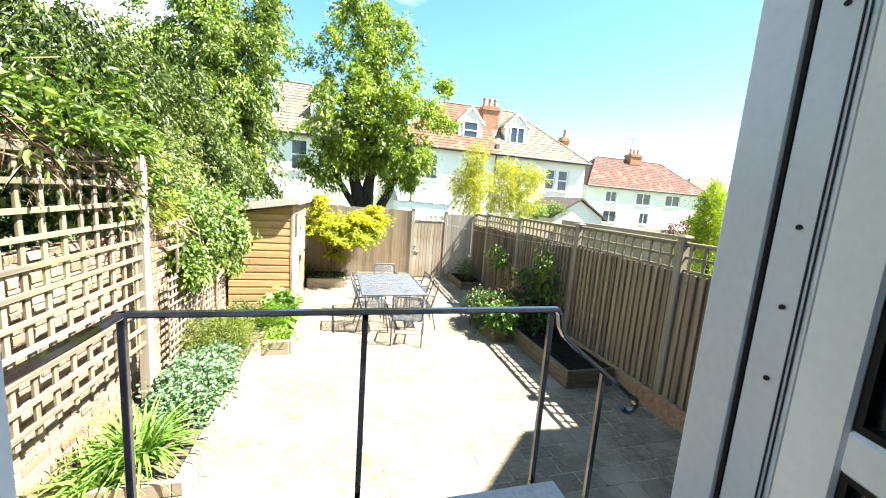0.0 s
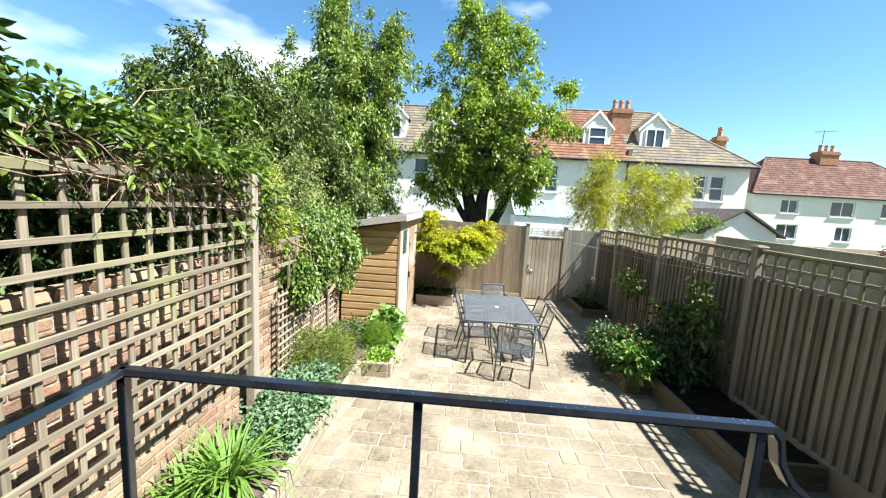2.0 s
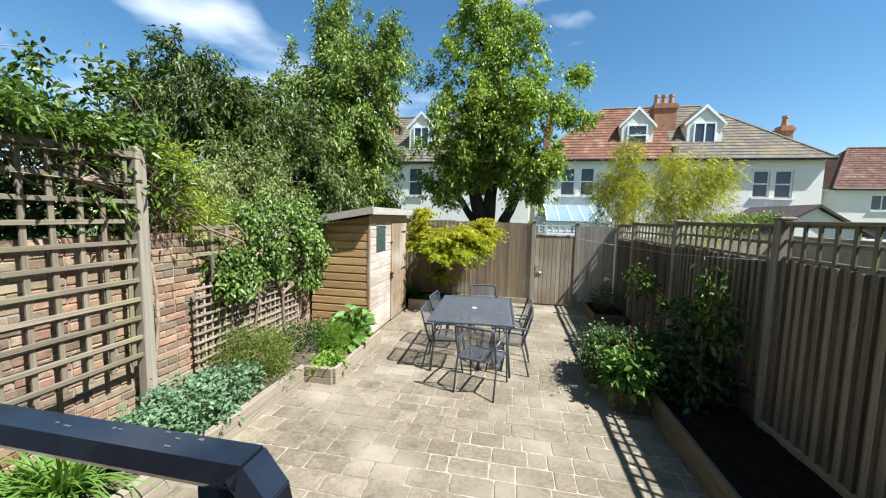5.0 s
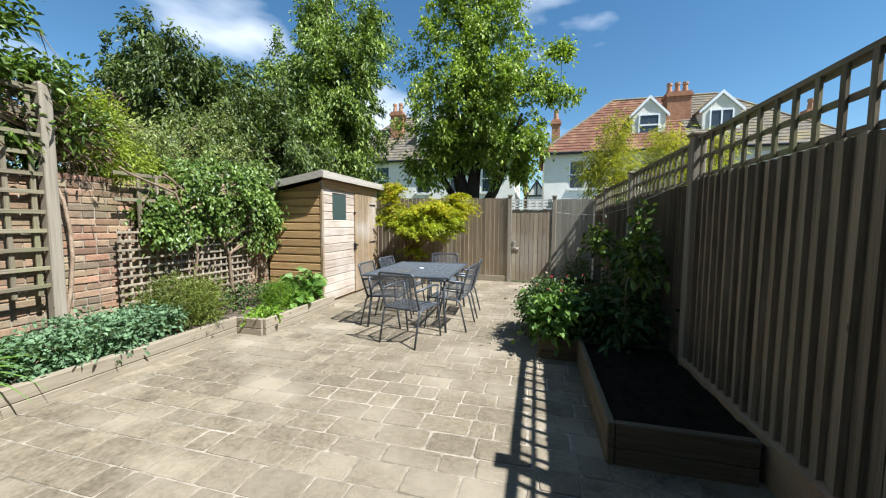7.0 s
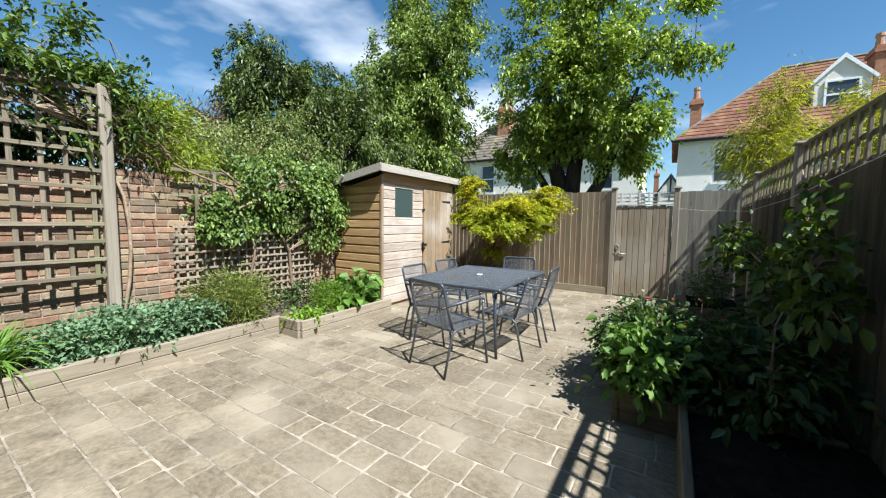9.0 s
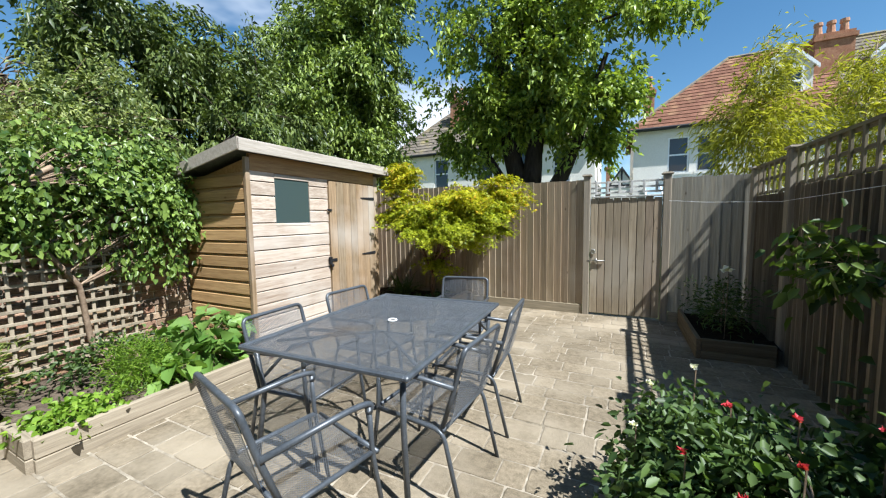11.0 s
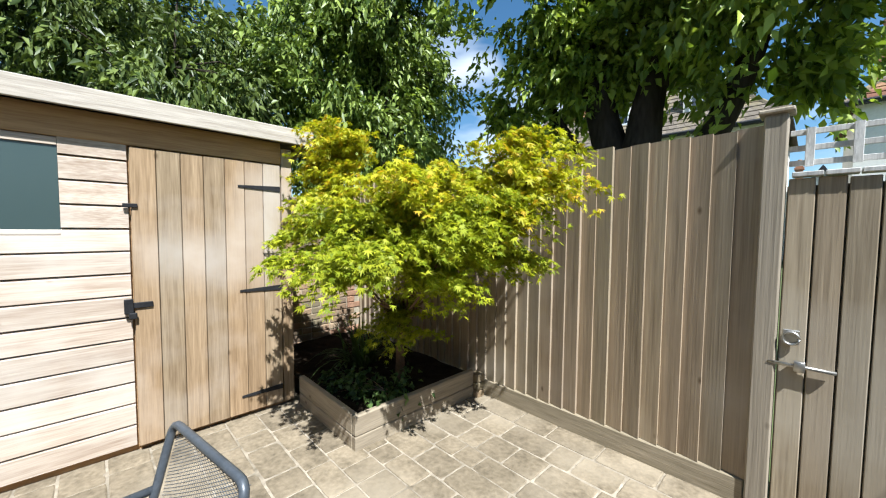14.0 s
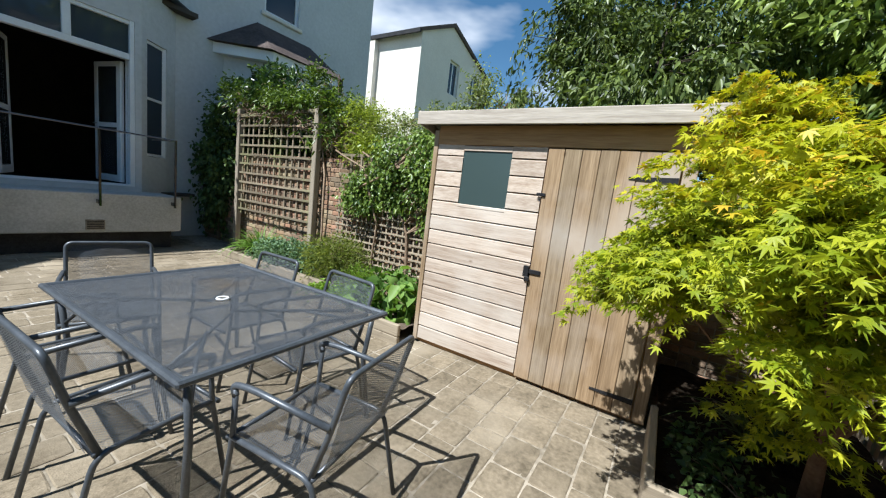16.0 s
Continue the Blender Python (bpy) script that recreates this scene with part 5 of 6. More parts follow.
grow("wall_climber", "green climber hanging over the brick wall and trellis", "climber",
     [(-1.58, 6.1, 1.62, 0.16, 0.6, 0.30, 110), (-1.5, 6.68, 1.55, 0.13, 0.30, 0.46, 120), (-1.6, 5.35, 1.42, 0.11, 0.34, 0.24, 50), (-1.6, 5.05, 1.3, 0.07, 0.14, 0.3, 22), (-1.72, 6.1, 1.98, 0.28, 0.75, 0.2, 130), (-1.7, 6.5, 2.15, 0.25, 0.4, 0.2, 60), (-1.62, 5.2, 1.55, 0.1, 0.25, 0.3, 40), (-1.58, 5.7, 1.25, 0.08, 0.4, 0.16, 30)],
     [([(-1.6, 6.2, 0.15), (-1.56, 6.1, 0.9), (-1.6, 5.8, 1.5), (-1.55, 5.2, 1.95)], 0.025, 0.014), ([(-1.6, 5.5, 0.15), (-1.55, 5.6, 1.0), (-1.5, 5.3, 1.7), (-1.5, 4.7, 1.95)], 0.018, 0.012), ([(-1.5, 6.0, 1.9), (-1.48, 5.6, 1.6), (-1.46, 5.3, 1.45)], 0.022, 0.012)],
     L_IVY, M_TWIG, per_clump=19, spread=0.05, length=0.05, width=0.04, hang=0.35, outline="oval", seed=15, twig_every=4, droop=0.4, spray=0.16, boughs=5, face=(1.0, -0.2, 0.6))
grow("trellis_climber", "vigorous green climber over the top of the trellis", "climber",
     [(-1.78, 3.6, 2.70, 0.28, 0.62, 0.13, 120), (-1.88, 2.5, 2.74, 0.3, 0.75, 0.15, 120), (-1.85, 4.35, 2.5, 0.26, 0.3, 0.3, 90), (-1.8, 1.4, 2.8, 0.4, 0.6, 0.25, 110), (-1.6, 3.95, 2.3, 0.06, 0.16, 0.25, 14), (-1.85, 3.9, 2.95, 0.25, 0.4, 0.22, 26)],
     [([(-1.66, 4.3, 0.15), (-1.66, 4.3, 1.6), (-1.7, 4.0, 2.5), (-1.8, 2.8, 2.7)], 0.02, 0.008), ([(-1.66, 4.0, 1.9), (-1.7, 3.2, 2.45), (-1.75, 2.0, 2.6)], 0.014, 0.006), ([(-1.7, 3.6, 2.6), (-1.85, 3.9, 3.0), (-1.8, 4.3, 3.15)], 0.006, 0.002), ([(-1.8, 3.0, 2.7), (-1.8, 3.3, 3.1), (-1.75, 3.7, 3.25)], 0.006, 0.002)],
     L_VINE, M_TWIG, per_clump=16, spread=0.045, length=0.085, width=0.03, hang=-0.25, outline="oval", seed=16, twig_every=3, droop=0.4, spray=0.22, boughs=5)
grow("laurel_shrub", "dark glossy broad-leaved shrub rising above the trellis", "shrub",
     [(-2.2, 2.05, 3.1, 0.35, 0.55, 0.42, 170), (-2.2, 2.55, 3.05, 0.2, 0.26, 0.35, 40), (-2.25, 1.5, 3.0, 0.4, 0.6, 0.4, 110)],
     [([(-2.3, 2.2, -0.05), (-2.3, 2.2, 2.2), (-2.2, 2.3, 3.2)], 0.05, 0.01), ([(-2.3, 2.2, 2.0), (-2.2, 2.7, 3.1)], 0.025, 0.006), ([(-2.3, 2.2, 1.9), (-2.25, 1.6, 3.3)], 0.03, 0.006)],
     L_LAUREL, M_TWIG, per_clump=13, spread=0.04, length=0.115, width=0.042, hang=-0.15, outline="oval", seed=23, twig_every=2, droop=0.25, spray=0.24, boughs=4)
grow("dry_creeper", "dry brown twining stems along the trellis top", "climber",
     [(-1.68, 3.5, 2.5, 0.08, 0.75, 0.08, 26), (-1.68, 2.4, 2.55, 0.10, 0.7, 0.09, 26), (-1.75, 4.45, 2.2, 0.12, 0.2, 0.3, 26)],
     [([(-1.56, 4.1, 2.2), (-1.5, 3.6, 2.5), (-1.56, 3.0, 2.42), (-1.52, 2.2, 2.56)], 0.008, 0.004), ([(-1.55, 4.0, 2.4), (-1.58, 3.2, 2.58), (-1.53, 2.4, 2.46), (-1.56, 1.6, 2.6)], 0.007, 0.003), ([(-1.57, 3.9, 2.0), (-1.52, 3.7, 2.3), (-1.57, 3.2, 2.3), (-1.53, 2.9, 2.5)], 0.006, 0.003)],
     M_TWIG, M_TWIG, per_clump=12, spread=0.09, length=0.15, width=0.0035, hang=0.2, seed=17, twig_every=1)

grow("bare_shrub", "bare brown twiggy shrub beyond the wall", "shrub", [(-4.3, 6.2, 2.9, 0.35, 0.4, 0.6, 60)], [([(-4.3, 6.2, -0.05), (-4.3, 6.2, 2.4), (-4.25, 6.15, 3.5)], 0.03, 0.006)], M_TWIG, M_TWIG, per_clump=12, spread=0.1, length=0.22, width=0.007, hang=-1.2, seed=22, twig_every=1)
# the golden maple
rm = np.random.default_rng(21)
maple = thing("japanese_maple", "golden yellow japanese maple in the raised bed", "tree")
stem = Shape()
base = Vector((-0.1, 9.80, 0.15))
pads = []
for i in range(34):
    a = 2.4 * i
    reach = math.sqrt((i + 0.5) / 34)
    z = 1.12 + 0.62 * rm.random() + 0.14 * (1 - reach)
    pads.append((0.18 + 0.86 * reach * math.cos(a), min(9.62 + 0.66 * reach * math.sin(a), 10.27), z))
pads = [p for p in pads if p[0] > -0.52 or p[1] > 9.3]
pads += [(1.02, 9.7, 1.55), (1.08, 9.85, 1.7), (0.95, 9.35, 1.45), (0.8, 9.95, 1.8), (-0.35, 9.35, 1.92), (-0.32, 9.45, 2.08), (-0.25, 9.3, 1.75), (-0.36, 9.4, 2.18), (-0.2, 9.4, 2.15), (-0.42, 9.35, 1.98), (0.55, 9.0, 1.22), (0.15, 8.95, 1.2),  (0.9, 9.9, 1.9), (1.0, 9.95, 2.0), (0.75, 9.75, 1.75), (1.1, 9.85, 1.78), (0.7, 9.65, 1.55), (0.88, 9.65, 1.42), (0.55, 9.55, 1.68), (0.95, 9.75, 1.6), (0.45, 9.2, 1.35), (0.3, 9.15, 1.5), (0.0, 9.7, 0.75), (0.15, 9.6, 0.65)]
fill = [(0.1 + 0.4 * math.cos(2.4 * i), 9.78 + 0.33 * math.sin(2.4 * i), 1.0 + 0.05 * i) for i in range(12)]
fill += [(0.42 + 0.3 * math.cos(2.4 * i), 9.45 + 0.3 * math.sin(2.4 * i), 1.1 + 0.04 * i) for i in range(8)]
cent, way, high = [], [], []
for number, (x, y, z) in enumerate(pads + fill):
    z += 0.05 if z < 1.45 else 0.0
    p = Vector((x, y, z))
    mid = base.lerp(p, 0.5) + Vector((0, 0, 0.12))
    low = Vector((base.x + 0.22 * (x - base.x), base.y + 0.22 * (y - base.y), min(0.8, z - 0.05)))
    if number % 4 == 0:
        part("branch", Shape().tube([Vector((-0.07, 9.78, 0.5)), low, mid.lerp(p, 0.3), p], [0.012, 0.010, 0.006, 0.002], 5, False), M_MAPLE_BARK, maple, smooth=True)
    for k in range(15):
        q = np.array([x, y, z]) + rm.normal(size=3) * [0.085, 0.08, 0.04]
        axis = (q - np.array([0.1, 9.72, z - 0.12])) * [1.5, 1.5, 0.8] + rm.normal(size=3) * [0.5, 0.5, 0.12]
        axis /= np.linalg.norm(axis)
        n = int(rm.uniform(34, 54))
        t = rm.uniform(-0.1, 0.24, (n, 1))
        leaf_at = q + axis * t - np.array([0, 0, 1.9]) * t * t + rm.normal(size=(n, 3)) * [0.02, 0.02, 0.01]
        leaf_at[:, 1] = np.minimum(leaf_at[:, 1], 10.3)
        cent.append(leaf_at)
        way.append(axis * 0.6 + rm.normal(size=(n, 3)) * [0.6, 0.6, 0.25] + [0, 0, -0.3])
        high.append(np.full(n, q[2] > 1.62 + 0.12 * rm.normal() or q[0] > 1.12))
cent, way, high = np.concatenate(cent), np.concatenate(way), np.concatenate(high)
stem.tube([(-0.1, 9.80, 0.10), (-0.09, 9.79, 0.4), (-0.03, 9.76, 0.8)], [0.045, 0.035, 0.02], 8)
part("trunk", stem, M_MAPLE_BARK, maple, smooth=True)
part("crown", soup("crown", [leaves(cent[~high], way[~high], 0.038, 0.026, rm, 0.3, 0.2, "star", (0, 0, 1.6))], L_MAPLE_GREEN), L_MAPLE_GREEN, maple, "feathery lime star-shaped leaves")
part("new_growth", soup("new_growth", [leaves(cent[high], way[high], 0.037, 0.026, rm, 0.3, 0.2, "star", (0, 0, 1.6))], L_MAPLE), L_MAPLE, maple, "amber tipped golden new leaves")


def strap_clump(name, label, x, y, z, count, length, width, leaf, seed):
    """Arching strap leaves from one crown."""
    r = np.random.default_rng(seed)
    plant = thing(name, label, "plant")
    for i in range(count):
        a, lean, le = r.uniform(0, 6.283), r.uniform(0.25, 1.1), length * r.uniform(0.6, 1.1)
        d, s = np.array([math.cos(a), math.sin(a), 0]), np.array([-math.sin(a), math.cos(a), 0])
        o = np.array([x, y, z]) + d * r.uniform(0, 0.09) + s * r.normal() * 0.05
        pts = []
        for j in range(6):
            t = j / 5
            c = o + d * le * (lean * t * 0.8 + 0.25 * t * t) + np.array([0, 0, 1]) * le * (t * (1.15 - 0.4 * lean) - 0.75 * lean * t * t * t)
            w = width * (1 - t ** 2.2) * 0.5 + 0.0008
            pts += [c - s * w, c + np.array([0, 0, -w * 0.6]), c + s * w]
        fs = []
        for j in range(5):
            q = 3 * j
            fs += [(q, q + 1, q + 4), (q, q + 4, q + 3), (q + 1, q + 2, q + 5), (q + 1, q + 5, q + 4)]
        part("leaf", soup("leaf", [(np.array(pts), np.array(fs))], leaf), leaf, plant)
    return plant


strap_clump("day_lily", "clump of arching green strap leaves in the bed", -1.26, 3.30, 0.15, 190, 0.55, 0.024, L_LILY, 31)
strap_clump("day_lily", "clump of arching green strap leaves in the bed", -1.38, 3.05, 0.15, 90, 0.45, 0.022, L_LILY, 32)
strap_clump("iris_clump", "dark strap leaves in the shade below the maple", -0.62, 9.75, 0.15, 90, 0.5, 0.02, L_SHRUB, 33)
grow("sage_bush", "low blue green catmint cushion spilling over the bed edge", "plant", [(-1.17, 4.25, 0.31, 0.29, 0.45, 0.17, 240), (-1.15, 3.85, 0.28, 0.24, 0.28, 0.14, 110), (-1.2, 4.72, 0.30, 0.24, 0.26, 0.14, 90)], [([(-1.1, 4.3, 0.12), (-1.08, 4.25, 0.35)], 0.008, 0.003), ([(-1.1, 4.0, 0.12), (-1.05, 3.85, 0.32)], 0.008, 0.003), ([(-1.15, 4.6, 0.12), (-1.15, 4.75, 0.33)], 0.008, 0.003)], L_SAGE, M_TWIG, per_clump=18, spread=0.05, length=0.055, width=0.028, hang=-0.5, outline="oval", seed=34, shell=0.75)
grow("rosemary_bush", "feathery olive green bush in the raised bed", "plant", [(-1.25, 5.15, 0.42, 0.38, 0.40, 0.30, 300)], [([(-1.25, 5.15, 0.13), (-1.25, 5.15, 0.5)], 0.012, 0.004)], L_ROSEMARY, M_TWIG, per_clump=22, spread=0.07, length=0.07, width=0.008, hang=-0.8, seed=35, shell=0.4)
grow("fennel_clump", "bright feathery fennel in the raised bed", "plant", [(-0.75, 6.15, 0.34, 0.2, 0.22, 0.2, 110)], [([(-0.75, 6.15, 0.13), (-0.75, 6.15, 0.4)], 0.008, 0.003)], L_FENNEL, M_TWIG, per_clump=24, spread=0.06, length=0.06, width=0.005, hang=-0.8, seed=36, shell=0.3)
grow("kale_plant", "broad green vegetable leaves in the raised bed", "plant", [(-0.75, 6.7, 0.40, 0.24, 0.26, 0.22, 46), (-0.68, 6.35, 0.27, 0.2, 0.2, 0.1, 26)], [([(-0.75, 6.7, 0.13), (-0.75, 6.7, 0.4)], 0.012, 0.006)], L_BROAD, M_TWIG, per_clump=4, spread=0.05, length=0.15, width=0.11, hang=-0.2, outline="oval", seed=37, twig_every=1, droop=0.35)
grow("lime_ground_cover", "low lime green ground cover at the bed corner", "plant", [(-0.62, 5.72, 0.19, 0.18, 0.2, 0.07, 70)], [([(-0.62, 5.72, 0.1), (-0.62, 5.72, 0.2)], 0.005, 0.002)], L_FENNEL, M_TWIG, per_clump=10, spread=0.04, length=0.045, width=0.04, hang=-0.3, outline="oval", seed=38)
grow("small_herb", "small green herbs along the back of the bed", "plant", [(-1.3, 6.2, 0.3, 0.25, 0.5, 0.15, 90)], [([(-1.3, 6.2, 0.1), (-1.3, 6.2, 0.3)], 0.008, 0.003)], L_SHRUB, M_TWIG, per_clump=12, spread=0.06, length=0.05, width=0.03, hang=-0.4, outline="oval", seed=39)
grow("flowering_shrub", "leafy green shrub with pale flowers in the raised bed", "shrub", [(3.0, 6.2, 0.38, 0.36, 0.44, 0.27, 230), (2.95, 6.5, 0.40, 0.28, 0.3, 0.26, 110), (3.35, 6.1, 0.36, 0.28, 0.34, 0.2, 60)], [([(3.1, 6.1, 0.14), (3.1, 6.1, 0.6)], 0.016, 0.006)], L_SHRUB, M_TWIG, per_clump=26, spread=0.07, length=0.052, width=0.026, hang=0.1, outline="oval", seed=40, shell=0.55)
grow("broad_leaf_shrub", "pale broad-leaved shrub at the bed edge", "shrub", [(2.98, 5.78, 0.42, 0.24, 0.24, 0.22, 90)], [([(3.0, 5.8, 0.14), (3.0, 5.8, 0.45)], 0.012, 0.004)], L_BROAD, M_TWIG, per_clump=10, spread=0.06, length=0.085, width=0.045, hang=-0.1, outline="oval", seed=41)
grow("dark_shrub", "dark evergreen shrub in the shade of the fence", "shrub", [(3.55, 5.75, 0.45, 0.28, 0.25, 0.26, 60), (3.78, 6.1, 0.7, 0.14, 0.25, 0.36, 30), (3.6, 6.6, 0.42, 0.28, 0.25, 0.24, 40)], [([(3.6, 5.6, 0.14), (3.6, 5.6, 0.8)], 0.015, 0.005)], L_SHRUB, M_TWIG, per_clump=16, spread=0.09, length=0.08, width=0.04, hang=0.2, outline="oval", seed=42)
grow("fence_rose", "climbing rose trained up the side fence", "climber", [(3.78, 6.0, 1.5, 0.08, 0.18, 0.1, 6), (3.72, 6.4, 1.02, 0.12, 0.2, 0.12, 14), (3.6, 7.35, 1.15, 0.14, 0.2, 0.12, 22), (3.75, 5.7, 1.1, 0.12, 0.3, 0.35, 36), (3.7, 7.9, 1.25, 0.1, 0.2, 0.12, 14)], [([(3.75, 5.9, 0.14), (3.78, 5.9, 0.9), (3.74, 6.0, 1.7)], 0.010, 0.004), ([(3.75, 6.0, 0.3), (3.78, 6.4, 0.9), (3.68, 7.3, 1.15), (3.7, 7.9, 1.25)], 0.008, 0.003)], L_VINE, M_TWIG, per_clump=9, spread=0.055, length=0.08, width=0.045, outline="oval", seed=43, twig_every=1)
grow("corner_plant", "fine green plant in the shaded corner bed", "plant", [(3.62, 9.6, 0.42, 0.2, 0.32, 0.24, 60)], [([(3.62, 9.6, 0.13), (3.62, 9.6, 0.7)], 0.008, 0.003)], L_SHRUB, M_TWIG, per_clump=20, spread=0.08, length=0.07, width=0.012, hang=-0.6, seed=44)
grow("maple_bed_cover", "low green ground cover below the maple", "plant", [(0.05, 9.55, 0.2, 0.2, 0.25, 0.08, 40), (-0.3, 9.4, 0.18, 0.2, 0.15, 0.06, 24)], [([(0.05, 9.55, 0.1), (0.05, 9.55, 0.2)], 0.005, 0.002)], L_SHRUB, M_TWIG, per_clump=12, spread=0.05, length=0.05, width=0.035, hang=-0.3, seed=45)


def flower(name, label, spots, material, size, group):
    r = np.random.default_rng(int(size * 1e4))
    for x, y, z, foot in spots:
        fl = thing(name, label, "flower", group)
        part("stem", Shape().tube([(x, y, foot), (x + 0.01, y, z)], 0.003, 4), M_TWIG, fl)
        a = np.linspace(0, 6.283, 12, endpoint=False)
        ways = np.stack([np.cos(a), np.sin(a), -0.1 + 1.5 * r.random(12)], 1)
        part("petals", soup("petals", [leaves(np.tile([x, y, z], (12, 1)), ways, size, size * 0.8, r, 0.0)], material), material, fl)


flower("white_rose", "large white flower on a thin stem", [(3.58, 9.3, 0.86, 0.15)], L_PETAL_WHITE, 0.07, "white flowers")
flower("red_flower", "small red flower among the shrub leaves", [(2.78, 6.1, 0.67, 0.3), (2.9, 5.95, 0.66, 0.3), (3.05, 6.05, 0.73, 0.3), (3.2, 5.9, 0.66, 0.3), (2.95, 6.35, 0.74, 0.3), (3.3, 6.25, 0.79, 0.3), (3.3, 6.0, 0.66, 0.3), (3.12, 6.3, 0.76, 0.3), (3.02, 5.8, 0.68, 0.3), (3.42, 6.1, 0.70, 0.3)], L_PETAL_RED, 0.018, "red flowers")
flower("pale_flower", "small pale flower among the shrub leaves", [(2.72, 6.6, 0.67, 0.3), (2.9, 6.7, 0.74, 0.3), (2.65, 6.35, 0.59, 0.3)], L_PETAL_WHITE, 0.022, "pale flowers")

# bamboo, conifer and shrubs beyond the side fence
grow("bamboo_clump", "tall yellow green bamboo beyond the fence", "bamboo", [(4.7, 13.0, 2.8, 0.75, 0.6, 1.2, 260), (4.9, 13.0, 3.9, 0.35, 0.3, 0.6, 50)], [([(4.5, 13.0, -0.05), (4.6, 13.0, 2.5), (4.8, 13.0, 4.4)], 0.018, 0.005), ([(5.0, 13.1, -0.05), (5.1, 13.1, 3.8)], 0.016, 0.005)], L_BAMBOO, M_TWIG, per_clump=22, spread=0.12, length=0.14, width=0.016, hang=0.7, seed=51, shell=0.3)
grow("bamboo_clump", "tall yellow green bamboo beyond the fence", "bamboo", [(6.6, 13.4, 2.7, 1.2, 0.7, 1.1, 330), (6.2, 13.3, 3.7, 0.5, 0.4, 0.6, 60), (7.4, 13.3, 3.4, 0.5, 0.4, 0.6, 60)], [([(6.2, 13.4, -0.05), (6.3, 13.4, 4.3)], 0.018, 0.005), ([(7.2, 13.4, -0.05), (7.5, 13.4, 4.1)], 0.016, 0.005)], L_BAMBOO, M_TWIG, per_clump=20, spread=0.14, length=0.14, width=0.016, hang=0.7, seed=52, shell=0.3)
grow("golden_conifer", "small golden upright conifer beyond the fence", "tree", [(10.2, 8.0, 1.4, 0.62, 0.62, 1.2, 420), (10.2, 8.0, 2.35, 0.42, 0.42, 0.7, 200), (10.2, 8.0, 2.95, 0.2, 0.2, 0.45, 70)], [([(10.3, 8.0, -0.05), (10.3, 8.0, 2.9)], 0.05, 0.01)], L_CONIFER, M_BARK, per_clump=20, spread=0.07, length=0.09, width=0.03, hang=-1.2, seed=53, shell=0.5)
grow("round_shrub", "olive green shrub beyond the fence", "shrub", [(16.5, 10.5, 1.5, 1.9, 1.4, 1.3, 300)], [([(16.5, 10.5, -0.05), (16.5, 10.5, 1.8)], 0.06, 0.02)], L_TREE, M_BARK, per_clump=24, spread=0.16, length=0.1, width=0.05, seed=54)
grow("purple_shrub", "dark purple-leaved shrub beyond the fence", "shrub", [(18.5, 16.0, 1.4, 0.9, 0.8, 0.8, 110)], [([(18.5, 16.0, -0.05), (18.5, 16.0, 1.4)], 0.05, 0.02)], L_PURPLE, M_BARK, per_clump=24, spread=0.14, length=0.1, width=0.05, seed=55)
grow("ivy_shrub", "small shrub beside the white extension", "shrub", [(12.5, 22.5, 2.0, 1.2, 0.8, 0.5, 90), (14.6, 23.0, 2.2, 1.1, 0.6, 0.4, 80)], [([(13.0, 22.6, -0.05), (13.0, 22.6, 2.0)], 0.06, 0.02)], L_TREE, M_BARK, per_clump=20, spread=0.16, length=0.12, width=0.06, seed=56)

# ---- houses beyond ----
def tiled_slope(corners, rows, material, name, parent, label):
    """A roof slope as stepped courses between an eave line (a, b) and a top line (d, c)."""
    a, b, c, d = [Vector(p) for p in corners]
    up = (b - a).cross(d - a).normalized()
    if up.z < 0:
        up = -up
    s = Shape()
    for i in range(rows):
        t0, t1 = i / rows, (i + 1) / rows + 0.15 / rows
        p = [a.lerp(d, t0) + up * 0.05, b.lerp(c, t0) + up * 0.05, b.lerp(c, min(t1, 1)) + up * 0.012, a.lerp(d, min(t1, 1)) + up * 0.012]
        cols = max(1, int((p[1] - p[0]).length / 0.33))
        for j in range(cols):
            u0, u1 = j / cols, (j + 1) / cols - 0.02 / cols
            s.prism([p[0].lerp(p[1], u0), p[0].lerp(p[1], u1), p[3].lerp(p[2], u1), p[3].lerp(p[2], u0)], -up * 0.035)
    bed = Shape()
    bed.v, bed.f = [tuple(q - up * 0.02) for q in (a, b, c, d)], [(0, 1, 2, 3)]
    slope = part(name, bed, material, parent, label)
    tiles = part("tiles", s, material, slope)
    tagged(tiles, kind="stuff")
    return slope


def chimney(name, x0, x1, y0, y1, z0, z1, pots, parent):
    c = part(name, Shape().box((x0, y0, z0), (x1, y1, z1)).box((x0 - 0.08, y0 - 0.08, z1 - 0.35), (x1 + 0.08, y1 + 0.08, z1 - 0.15)), M_CHIMNEY, parent, "brick chimney stack")
    for i in range(pots):
        x = x0 + (x1 - x0) * (i + 0.5) / pots
        part("chimney_pot", Shape().tube([(x, (y0 + y1) / 2, z1 - 0.02), (x, (y0 + y1) / 2, z1 + 0.5), (x, (y0 + y1) / 2, z1 + 0.55), (x, (y0 + y1) / 2, z1 + 0.7)], [0.19, 0.14, 0.18, 0.17], 10), M_POT, c)
    return c


